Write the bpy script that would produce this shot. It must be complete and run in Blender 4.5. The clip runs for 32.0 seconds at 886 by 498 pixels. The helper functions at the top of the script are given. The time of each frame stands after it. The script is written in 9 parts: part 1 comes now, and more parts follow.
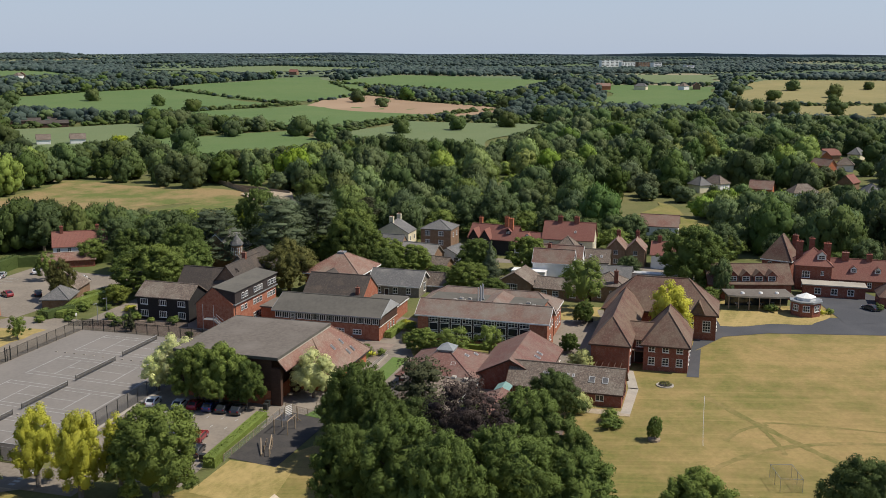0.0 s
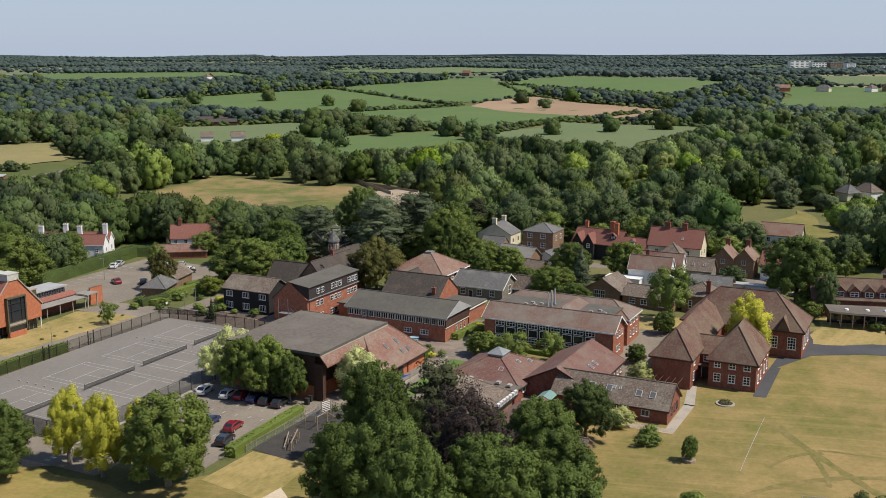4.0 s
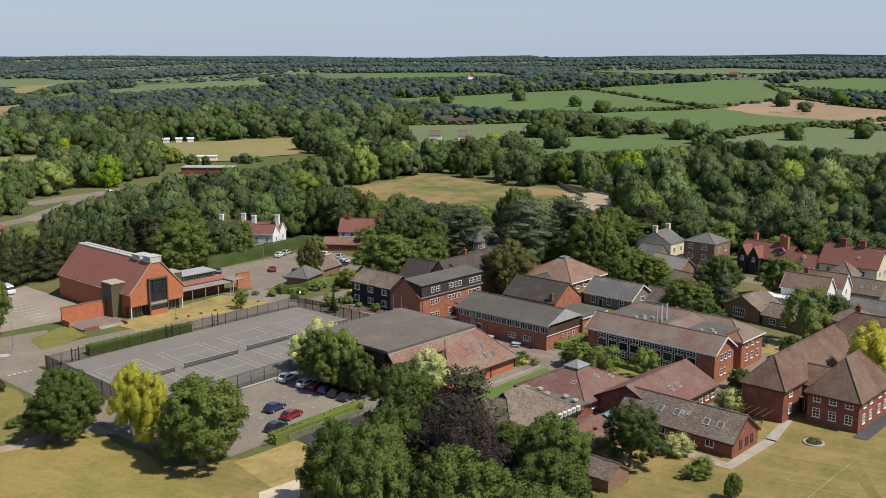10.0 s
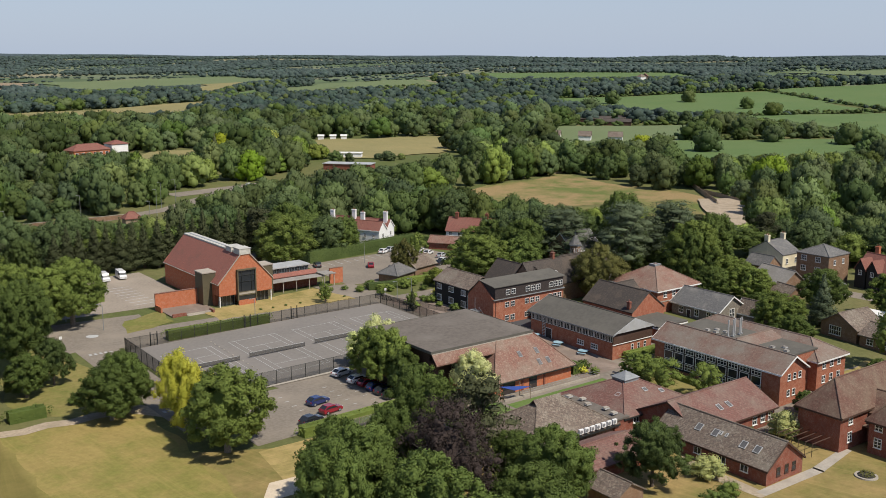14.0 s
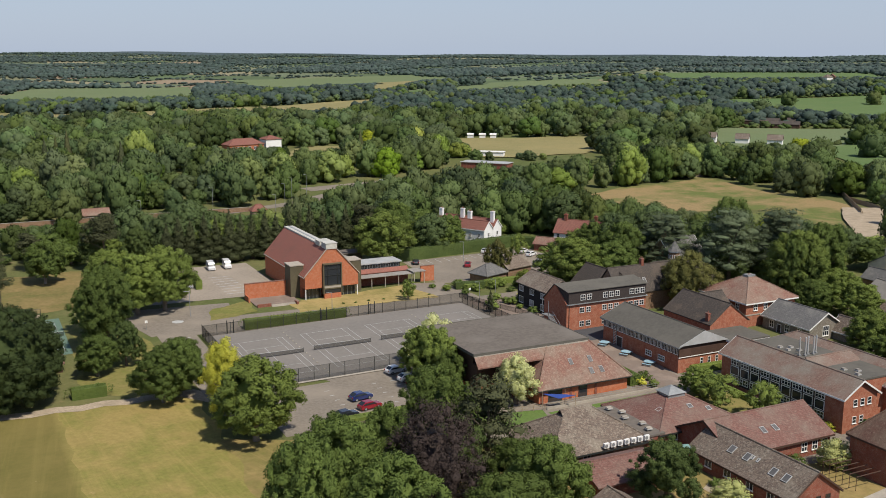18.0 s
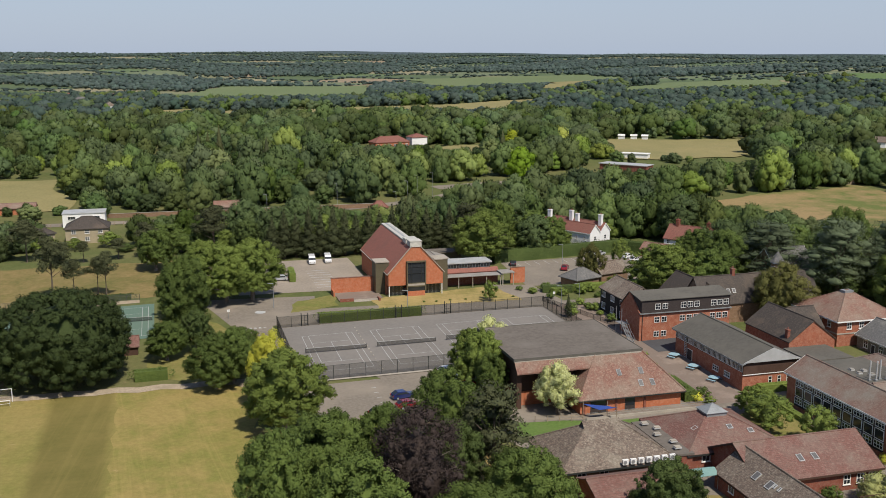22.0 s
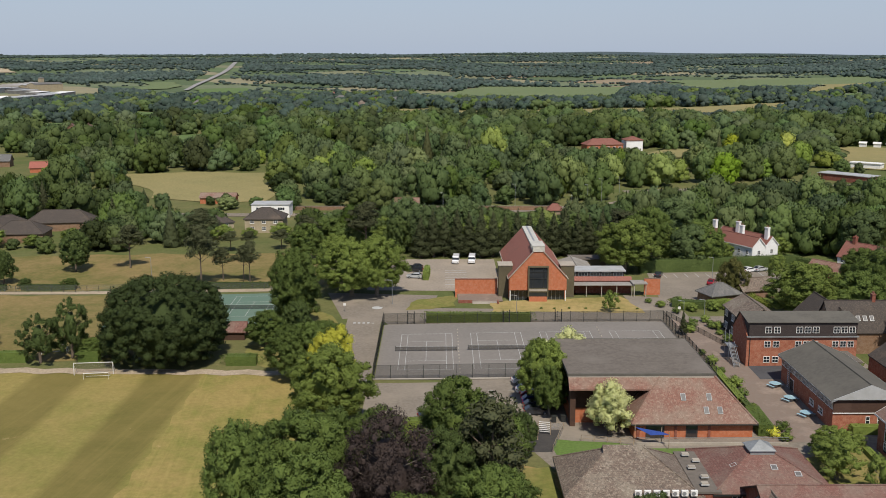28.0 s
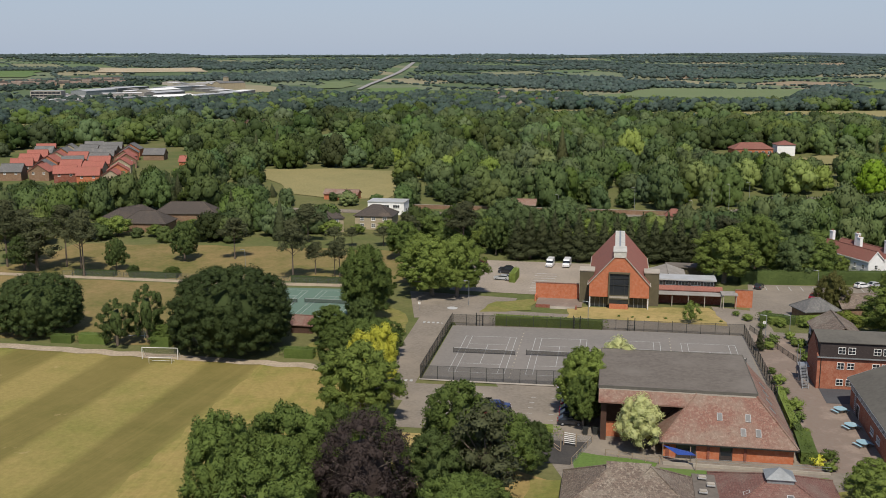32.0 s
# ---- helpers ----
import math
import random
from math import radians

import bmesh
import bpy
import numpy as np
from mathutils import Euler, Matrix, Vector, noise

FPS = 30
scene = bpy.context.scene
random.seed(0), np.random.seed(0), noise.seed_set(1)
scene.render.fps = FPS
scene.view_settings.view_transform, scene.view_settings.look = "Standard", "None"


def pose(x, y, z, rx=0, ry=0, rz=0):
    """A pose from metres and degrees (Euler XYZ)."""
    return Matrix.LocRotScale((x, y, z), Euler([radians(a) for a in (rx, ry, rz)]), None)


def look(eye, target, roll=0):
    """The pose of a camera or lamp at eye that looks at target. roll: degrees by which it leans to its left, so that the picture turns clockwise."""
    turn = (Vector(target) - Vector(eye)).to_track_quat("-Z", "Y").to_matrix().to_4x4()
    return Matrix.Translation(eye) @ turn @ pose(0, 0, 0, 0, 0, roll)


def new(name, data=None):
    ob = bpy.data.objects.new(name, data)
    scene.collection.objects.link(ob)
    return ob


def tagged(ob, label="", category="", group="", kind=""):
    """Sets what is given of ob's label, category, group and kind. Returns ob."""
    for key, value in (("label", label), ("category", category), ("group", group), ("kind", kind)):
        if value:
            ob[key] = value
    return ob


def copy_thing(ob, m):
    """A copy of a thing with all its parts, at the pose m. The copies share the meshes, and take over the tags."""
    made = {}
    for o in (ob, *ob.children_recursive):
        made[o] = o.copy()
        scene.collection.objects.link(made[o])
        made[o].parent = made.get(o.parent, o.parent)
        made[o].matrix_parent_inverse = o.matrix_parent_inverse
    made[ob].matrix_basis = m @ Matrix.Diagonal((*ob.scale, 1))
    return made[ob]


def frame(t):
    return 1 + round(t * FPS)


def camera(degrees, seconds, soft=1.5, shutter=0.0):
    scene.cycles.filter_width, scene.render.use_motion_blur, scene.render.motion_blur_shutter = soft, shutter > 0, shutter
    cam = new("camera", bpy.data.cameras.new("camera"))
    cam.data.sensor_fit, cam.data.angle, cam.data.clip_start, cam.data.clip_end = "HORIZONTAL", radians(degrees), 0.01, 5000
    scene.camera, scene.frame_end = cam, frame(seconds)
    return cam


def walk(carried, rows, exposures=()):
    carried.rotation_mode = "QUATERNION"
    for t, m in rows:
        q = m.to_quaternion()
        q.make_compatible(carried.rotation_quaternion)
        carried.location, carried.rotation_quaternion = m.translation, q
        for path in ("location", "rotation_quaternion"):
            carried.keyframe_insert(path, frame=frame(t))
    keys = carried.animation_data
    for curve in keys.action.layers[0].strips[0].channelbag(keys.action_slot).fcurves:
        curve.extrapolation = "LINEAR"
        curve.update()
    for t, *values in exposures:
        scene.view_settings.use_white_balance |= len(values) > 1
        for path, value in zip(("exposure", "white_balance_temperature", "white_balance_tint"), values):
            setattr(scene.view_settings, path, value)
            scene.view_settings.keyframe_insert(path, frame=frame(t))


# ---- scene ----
# camera: seconds, eye x y z, heading, tilt down, lean
cam = camera(48.05, 32.0, 0.9)
FLIGHT = [
    (0, -153.20, -74.11, 61.40, 15.96, 11.08, 0.26),
    (1, -150.76, -79.73, 61.29, 18.58, 11.07, 0.19),
    (2, -148.10, -85.18, 61.19, 21.22, 11.05, 0.13),
    (3, -145.22, -90.47, 61.11, 23.89, 11.04, 0.08),
    (4, -142.13, -95.61, 61.04, 26.56, 11.03, 0.04),
    (5, -138.85, -100.58, 60.99, 29.23, 11.02, 0.01),
    (6, -135.38, -105.39, 60.95, 31.89, 11.01, -0.01),
    (7, -131.71, -110.03, 60.92, 34.55, 11.01, -0.02),
    (8, -127.87, -114.50, 60.90, 37.20, 11.00, -0.03),
    (9, -123.84, -118.79, 60.88, 39.84, 11.00, -0.03),
    (10, -119.63, -122.89, 60.87, 42.47, 10.99, -0.03),
    (11, -115.24, -126.80, 60.85, 45.10, 10.99, -0.02),
    (12, -110.67, -130.51, 60.84, 47.74, 11.00, -0.01),
    (13, -105.93, -134.01, 60.82, 50.37, 11.00, 0.00),
    (14, -101.03, -137.29, 60.80, 53.00, 11.01, 0.01),
    (15, -95.97, -140.34, 60.78, 55.64, 11.02, 0.02),
    (16, -90.76, -143.16, 60.75, 58.28, 11.04, 0.04),
    (17, -85.41, -145.75, 60.72, 60.92, 11.05, 0.04),
    (18, -79.93, -148.08, 60.69, 63.57, 11.06, 0.05),
    (19, -74.35, -150.17, 60.66, 66.22, 11.08, 0.06),
    (20, -68.67, -152.00, 60.64, 68.86, 11.09, 0.06),
    (21, -62.91, -153.56, 60.61, 71.51, 11.10, 0.05),
    (22, -57.09, -154.86, 60.60, 74.14, 11.10, 0.05),
    (23, -51.22, -155.89, 60.59, 76.77, 11.11, 0.04),
    (24, -45.32, -156.65, 60.59, 79.39, 11.10, 0.03),
    (25, -39.42, -157.14, 60.60, 82.00, 11.10, 0.02),
    (26, -33.52, -157.35, 60.61, 84.59, 11.09, 0.00),
    (27, -27.63, -157.28, 60.62, 87.16, 11.08, -0.01),
    (28, -21.77, -156.93, 60.62, 89.73, 11.06, -0.01),
    (29, -15.95, -156.31, 60.60, 92.28, 11.05, -0.02),
    (30, -10.16, -155.41, 60.56, 94.84, 11.03, -0.01),
    (31, -4.39, -154.23, 60.46, 97.41, 11.03, 0.01),
    (32, 1.35, -152.77, 60.29, 100.00, 11.03, 0.04),
]


def aim(x, y, z, heading, tilt, lean):
    h, p = radians(heading), radians(tilt)
    eye = Vector((x, y, z))
    return look(eye, eye + Vector((math.cos(h) * math.cos(p), math.sin(h) * math.cos(p), -math.sin(p))), lean)


walk(cam, [(row[0], aim(*row[1:])) for row in FLIGHT], [(0, 0.24), (14, 0.22), (27, 0.12), (32, 0.1)])

# ---- light ----
SUN_FROM = Vector((0.22, -1.0, 1.45)).normalized()
sun = new("sun", bpy.data.lights.new("sun", "SUN"))
sun.data.energy, sun.data.angle, sun.data.color = 4.2, radians(0.6), (1.0, 0.93, 0.81)
sun.matrix_world = look(SUN_FROM * 100, (0, 0, 0))
world = bpy.data.worlds.new("sky")
scene.world = world
world.use_nodes = True
sky = world.node_tree.nodes.new("ShaderNodeTexSky")
sky.sky_type, sky.sun_disc = "NISHITA", False
sky.sun_elevation = math.asin(SUN_FROM.z)
sky.sun_rotation = math.atan2(SUN_FROM.x, SUN_FROM.y)
sky.air_density, sky.dust_density, sky.ozone_density = 1.0, 0.7, 2.0
background = world.node_tree.nodes["Background"]
tint = world.node_tree.nodes.new("ShaderNodeMix")
tint.data_type, tint.blend_type = "RGBA", "MULTIPLY"
tint.inputs[0].default_value = 1.0
tint.inputs[7].default_value = (0.95, 0.96, 1.04, 1)
world.node_tree.links.new(sky.outputs[0], tint.inputs[6])
# summer haze lies over the lower sky
direction, split, fade, haze = (world.node_tree.nodes.new("ShaderNode" + n) for n in ("TexCoord", "SeparateXYZ", "MapRange", "Mix"))
haze.data_type = "RGBA"
world.node_tree.links.new(direction.outputs["Generated"], split.inputs[0])
world.node_tree.links.new(split.outputs[2], fade.inputs[0])
for n, value in ((1, 0.0), (2, 0.5), (3, 0.85), (4, 0.0)):
    fade.inputs[n].default_value = value
world.node_tree.links.new(fade.outputs[0], haze.inputs[0])
world.node_tree.links.new(tint.outputs[2], haze.inputs[6])
haze.inputs[7].default_value = (4.2, 4.98, 6.35, 1)
world.node_tree.links.new(haze.outputs[2], background.inputs[0])
background.inputs[1].default_value = 0.092

# ---- materials ----


def mix_rgb(nt, fac, a, b, blend="MIX"):
    n = nt.nodes.new("ShaderNodeMix")
    n.data_type, n.blend_type = "RGBA", blend
    for socket, value in ((n.inputs[0], fac), (n.inputs[6], a), (n.inputs[7], b)):
        if isinstance(value, bpy.types.NodeSocket):
            nt.links.new(value, socket)
        elif isinstance(value, (int, float)):
            socket.default_value = value
        else:
            socket.default_value = (*value[:3], 1)
    return n.outputs[2]


def ramp(nt, value, low, high):
    n = nt.nodes.new("ShaderNodeMapRange")
    n.inputs[1].default_value, n.inputs[2].default_value = low, high
    nt.links.new(value, n.inputs[0])
    return n.outputs[0]


def noise_tex(nt, vec, scale, detail=3.0, rough=0.55):
    n = nt.nodes.new("ShaderNodeTexNoise")
    n.inputs["Scale"].default_value, n.inputs["Detail"].default_value, n.inputs["Roughness"].default_value = scale, detail, rough
    nt.links.new(vec, n.inputs["Vector"])
    return n.outputs[0]


def base_material(name, rough, metal=0.0, spec=0.3):
    m = bpy.data.materials.new(name)
    m.use_nodes = True
    nt = m.node_tree
    b = nt.nodes["Principled BSDF"]
    b.inputs["Roughness"].default_value, b.inputs["Metallic"].default_value = rough, metal
    b.inputs["Specular IOR Level"].default_value = spec
    geo = nt.nodes.new("ShaderNodeNewGeometry")
    return m, nt, b, geo


def bump(nt, b, height, strength, distance):
    n = nt.nodes.new("ShaderNodeBump")
    n.inputs["Strength"].default_value, n.inputs["Distance"].default_value = strength, distance
    nt.links.new(height, n.inputs["Height"])
    nt.links.new(n.outputs[0], b.inputs["Normal"])


def surface(name, colour, rough=0.8, stain=None, grain=0.25, big=0.15, small=3.0, metal=0.0, spec=0.3, relief=0.0):
    """A plain real surface: colour with large stains and fine grain."""
    m, nt, b, geo = base_material(name, rough, metal, spec)
    p = geo.outputs["Position"]
    dark = [c * (1 - grain) for c in colour]
    light = [min(1, c * (1 + grain)) for c in colour]
    fine = noise_tex(nt, p, small, 4)
    c = mix_rgb(nt, ramp(nt, fine, 0.3, 0.7), dark, light)
    patch_n = noise_tex(nt, p, big, 3)
    c = mix_rgb(nt, ramp(nt, patch_n, 0.45, 0.72), c, stain or [v * 0.75 for v in colour])
    nt.links.new(c, b.inputs["Base Color"])
    if relief:
        bump(nt, b, fine, 0.5, relief)
    return m


def along_wall(nt, geo, stretch=1.0):
    sep, com, add = (nt.nodes.new("ShaderNode" + n) for n in ("SeparateXYZ", "CombineXYZ", "Math"))
    nt.links.new(geo.outputs["Position"], sep.inputs[0])
    nt.links.new(sep.outputs[0], add.inputs[0])
    nt.links.new(sep.outputs[1], add.inputs[1])
    mul = nt.nodes.new("ShaderNodeMath")
    mul.operation = "MULTIPLY"
    mul.inputs[1].default_value = stretch
    nt.links.new(sep.outputs[2], mul.inputs[0])
    nt.links.new(add.outputs[0], com.inputs[0])
    nt.links.new(mul.outputs[0], com.inputs[1])
    return com.outputs[0]


def courses(name, c1, c2, joint, width, height, rough=0.85, stain=(0.1, 0.09, 0.07), stain_at=(0.52, 0.75), stretch=1.0, gap=0.012, relief=0.02, fleck=0.0):
    """Bricks or roof tiles in courses, with weathering at a larger scale."""
    m, nt, b, geo = base_material(name, rough, 0, 0.25)
    t = nt.nodes.new("ShaderNodeTexBrick")
    nt.links.new(along_wall(nt, geo, stretch), t.inputs["Vector"])
    for key, value in (("Scale", 1.0), ("Mortar Size", gap), ("Brick Width", width), ("Row Height", height), ("Mortar Smooth", 0.2)):
        t.inputs[key].default_value = value
    for key, value in (("Color1", c1), ("Color2", c2), ("Mortar", joint)):
        t.inputs[key].default_value = (*value, 1)
    p = geo.outputs["Position"]
    mottled = mix_rgb(nt, ramp(nt, noise_tex(nt, p, 1.6, 4), 0.35, 0.7), t.outputs[0], [v * 0.72 for v in c1])
    c = mix_rgb(nt, ramp(nt, noise_tex(nt, p, 0.22, 4, 0.65), *stain_at), mottled, stain)
    if fleck:
        pale = mix_rgb(nt, ramp(nt, noise_tex(nt, p, 2.6, 5, 0.75), 0.5, 0.66), c, [v * 1.5 + 0.01 for v in stain])
        dark = mix_rgb(nt, ramp(nt, noise_tex(nt, p, 3.4, 5, 0.75), 0.54, 0.68), pale, [v * 0.5 for v in c2])
        c = mix_rgb(nt, fleck, c, dark)
    nt.links.new(c, b.inputs["Base Color"])
    bump(nt, b, t.outputs[1], -0.5, relief)
    return m


def foliage(name, dark, light, patch_scale=0.11, other=None, through_light=0.22):
    """Leaves that vary from spray to spray, from bough to bough and from tree to tree."""
    m, nt, b, geo = base_material(name, 0.6, 0, 0.12)
    info = nt.nodes.new("ShaderNodeObjectInfo")
    p = geo.outputs["Position"]
    fine = noise_tex(nt, p, 1.3, 4, 0.7)
    spray = mix_rgb(nt, 0.35, ramp(nt, fine, 0.32, 0.68), geo.outputs["Random Per Island"])
    c = mix_rgb(nt, spray, [d * 0.72 + v * 0.28 for d, v in zip(dark, light)], [d * 0.3 + v * 0.7 for d, v in zip(dark, light)])
    bough = nt.nodes.new("ShaderNodeMath")
    bough.operation = "MULTIPLY"
    bough.inputs[1].default_value = 0.4
    nt.links.new(ramp(nt, noise_tex(nt, p, patch_scale, 2), 0.4, 0.72), bough.inputs[0])
    c = mix_rgb(nt, bough.outputs[0], c, other or [v * 0.7 for v in dark])
    # each tree of a joined wood carries its own tone: lightness, hue and depth of colour
    tone, split = nt.nodes.new("ShaderNodeAttribute"), nt.nodes.new("ShaderNodeSeparateXYZ")
    tone.attribute_name = "tone"
    nt.links.new(tone.outputs["Vector"], split.inputs[0])
    hue = nt.nodes.new("ShaderNodeHueSaturation")
    val = ramp(nt, info.outputs["Random"], 0, 1)
    val.node.inputs[3].default_value, val.node.inputs[4].default_value = 0.82, 1.18
    for key, base, own in (("Value", val, split.outputs[0]), ("Hue", 0.5, split.outputs[1]), ("Saturation", 1.0, split.outputs[2])):
        add = nt.nodes.new("ShaderNodeMath")
        nt.links.new(own, add.inputs[1])
        if key == "Value":
            nt.links.new(base, add.inputs[0])
        else:
            add.inputs[0].default_value = base
        nt.links.new(add.outputs[0], hue.inputs[key])
    nt.links.new(c, hue.inputs["Color"])
    nt.links.new(hue.outputs[0], b.inputs["Base Color"])
    bump(nt, b, noise_tex(nt, p, 1.7, 5, 0.75), 0.7, 0.35)
    tr = nt.nodes.new("ShaderNodeBsdfTranslucent")
    nt.links.new(hue.outputs[0], tr.inputs[0])
    ms = nt.nodes.new("ShaderNodeMixShader")
    ms.inputs[0].default_value = through_light
    nt.links.new(b.outputs[0], ms.inputs[1])
    nt.links.new(tr.outputs[0], ms.inputs[2])
    nt.links.new(ms.outputs[0], nt.nodes["Material Output"].inputs[0])
    return m


def turf(name, green, dry, bare, dry_at=(0.4, 0.62), scale=0.05, band=None, tracks=None):
    """Grass with dry patches, worn soil, wheel tracks and, where mown so, broad bands."""
    m, nt, b, geo = base_material(name, 0.95, 0, 0.1)
    p = geo.outputs["Position"]
    tuft = ramp(nt, noise_tex(nt, p, 1.1, 5, 0.7), 0.3, 0.7)
    c = mix_rgb(nt, tuft, [v * 0.74 for v in green], [v * 1.1 for v in green])
    d = mix_rgb(nt, tuft, [v * 0.8 for v in dry], [v * 1.06 for v in dry])
    far = mix_rgb(nt, 0.35, noise_tex(nt, p, scale, 5, 0.65), noise_tex(nt, p, scale * 7, 4, 0.65))
    fac = ramp(nt, far, *dry_at)
    if band:
        sep, mad, wave = nt.nodes.new("ShaderNodeSeparateXYZ"), nt.nodes.new("ShaderNodeMath"), nt.nodes.new("ShaderNodeMath")
        nt.links.new(p, sep.inputs[0])
        mad.operation, wave.operation = "MULTIPLY_ADD", "SINE"
        nt.links.new(sep.outputs[1], mad.inputs[0])
        mad.inputs[1].default_value = band[0]
        nt.links.new(sep.outputs[0], mad.inputs[2])
        sc = nt.nodes.new("ShaderNodeMath")
        sc.operation = "MULTIPLY_ADD"
        sc.inputs[1].default_value, sc.inputs[2].default_value = 2 * math.pi / band[1], band[2]
        nt.links.new(mad.outputs[0], sc.inputs[0])
        nt.links.new(sc.outputs[0], wave.inputs[0])
        mowing = mix_rgb(nt, 0.2, ramp(nt, wave.outputs[0], -0.26, 0.26), noise_tex(nt, p, 0.09, 5, 0.65))
        fade = nt.nodes.new("ShaderNodeMath")
        fade.operation = "MULTIPLY"
        fade.inputs[1].default_value = band[3]
        nt.links.new(mowing, fade.inputs[0])
        d = mix_rgb(nt, fade.outputs[0], d, band[4])
        c = mix_rgb(nt, fade.outputs[0], c, [v * 0.8 for v in band[4]])
    c = mix_rgb(nt, fac, c, d)
    if tracks:
        for turn, width in tracks:
            turned, mp = nt.nodes.new("ShaderNodeVectorRotate"), nt.nodes.new("ShaderNodeMapping")
            turned.rotation_type = "Z_AXIS"
            turned.inputs["Angle"].default_value = radians(turn)
            mp.inputs["Scale"].default_value = (0.02, width, 1)
            nt.links.new(p, turned.inputs["Vector"])
            nt.links.new(turned.outputs[0], mp.inputs["Vector"])
            streaks = noise_tex(nt, mp.outputs[0], 1.0, 4, 0.7)
            streaks.node.inputs["Distortion"].default_value = 1.2
            streak = ramp(nt, streaks, 0.48, 0.68)
            half = nt.nodes.new("ShaderNodeMath")
            half.operation = "MULTIPLY"
            half.inputs[1].default_value = 0.12 if band else 0.34
            nt.links.new(streak, half.inputs[0])
            c = mix_rgb(nt, half.outputs[0], c, [v * 0.68 for v in dry] if width < 0.45 else [v * 1.18 for v in dry])
    c = mix_rgb(nt, ramp(nt, noise_tex(nt, p, 0.13, 5, 0.7), 0.66, 0.76), c, bare)
    nt.links.new(c, b.inputs["Base Color"])
    bump(nt, b, noise_tex(nt, p, 5, 4, 0.7), 0.6, 0.06)
    return m


def patchwork(name):
    """Far farmland: crops and pastures that change from field to field inside the hedgerows."""
    m, nt, b, geo = base_material(name, 0.95, 0, 0.1)
    sep, com = nt.nodes.new("ShaderNodeSeparateXYZ"), nt.nodes.new("ShaderNodeCombineXYZ")
    nt.links.new(geo.outputs["Position"], sep.inputs[0])

    def calc(op, a, c, d=None):
        n = nt.nodes.new("ShaderNodeMath")
        n.operation = op
        for socket, value in zip(n.inputs, (a, c, d)):
            if isinstance(value, bpy.types.NodeSocket):
                nt.links.new(value, socket)
            elif value is not None:
                socket.default_value = value
        return n.outputs[0]

    x, y = sep.outputs[0], sep.outputs[1]
    for k, (ax, ay, wave, own, wide) in enumerate(((0.8, 0.6, 0.004, y, 150.0), (0.6, -0.8, 0.005, x, 210.0))):
        along = calc("ADD", calc("MULTIPLY", x, ax), calc("MULTIPLY", y, ay))
        bent = calc("MULTIPLY_ADD", calc("SINE", calc("MULTIPLY", own, wave), None), 60.0, along)
        nt.links.new(calc("FLOOR", calc("MULTIPLY_ADD", bent, 1 / wide, 0.5), None), com.inputs[k])
    pick = nt.nodes.new("ShaderNodeTexWhiteNoise")
    nt.links.new(com.outputs[0], pick.inputs["Vector"])
    crops = nt.nodes.new("ShaderNodeValToRGB")
    crops.color_ramp.interpolation = "CONSTANT"
    # crop colours are shifted towards blue to stand in for distance haze
    for n, (at, colour) in enumerate(((0.0, (0.082, 0.112, 0.058)), (0.34, (0.098, 0.135, 0.068)), (0.58, (0.125, 0.15, 0.09)), (0.76, (0.16, 0.165, 0.1)), (0.88, (0.21, 0.195, 0.125)), (0.96, (0.22, 0.175, 0.12)))):
        stop = crops.color_ramp.elements[n] if n < 2 else crops.color_ramp.elements.new(at)
        stop.position, stop.color = at, (*colour, 1)
    nt.links.new(pick.outputs["Value"], crops.inputs[0])
    grain = ramp(nt, noise_tex(nt, geo.outputs["Position"], 0.02, 5, 0.65), 0.3, 0.7)
    c = mix_rgb(nt, grain, crops.outputs[0], (1.25, 1.2, 1.15), "MULTIPLY")
    nt.links.new(c, b.inputs["Base Color"])
    return m


def veil(name, colour, share):
    """Wire mesh or netting: a share of it is wire, the rest is air."""
    m, nt, b, geo = base_material(name, 0.6)
    b.inputs["Base Color"].default_value = (*colour, 1)
    air, ms = nt.nodes.new("ShaderNodeBsdfTransparent"), nt.nodes.new("ShaderNodeMixShader")
    ms.inputs[0].default_value = share
    nt.links.new(air.outputs[0], ms.inputs[1])
    nt.links.new(b.outputs[0], ms.inputs[2])
    nt.links.new(ms.outputs[0], nt.nodes["Material Output"].inputs[0])
    return m


BRICK = courses("orange_brick", (0.52, 0.155, 0.066), (0.44, 0.12, 0.055), (0.38, 0.24, 0.16), 0.225, 0.075, stain=(0.36, 0.11, 0.055), stain_at=(0.55, 0.9))
BRICK_BLOCK = courses("worn_red_orange_brick", (0.37, 0.12, 0.068), (0.31, 0.096, 0.056), (0.38, 0.24, 0.16), 0.225, 0.075, stain=(0.36, 0.11, 0.055), stain_at=(0.55, 0.9))
BRICK_RED = courses("red_brick", (0.27, 0.075, 0.045), (0.2, 0.055, 0.035), (0.24, 0.17, 0.13), 0.225, 0.075, stain=(0.13, 0.05, 0.035), stain_at=(0.5, 0.85))
BRICK_BROWN = courses("brown_brick", (0.26, 0.15, 0.085), (0.2, 0.11, 0.07), (0.28, 0.22, 0.16), 0.225, 0.075, stain=(0.15, 0.1, 0.07), stain_at=(0.5, 0.85))
FLINT = courses("flint_stone", (0.22, 0.19, 0.15), (0.12, 0.11, 0.1), (0.34, 0.31, 0.26), 0.16, 0.11, stain=(0.16, 0.14, 0.11))
TILE = courses("clay_roof_tiles", (0.265, 0.132, 0.098), (0.183, 0.094, 0.072), (0.1, 0.064, 0.05), 0.3, 0.26, stain=(0.22, 0.168, 0.13), stain_at=(0.4, 0.68), stretch=1.7, gap=0.02, fleck=0.6)
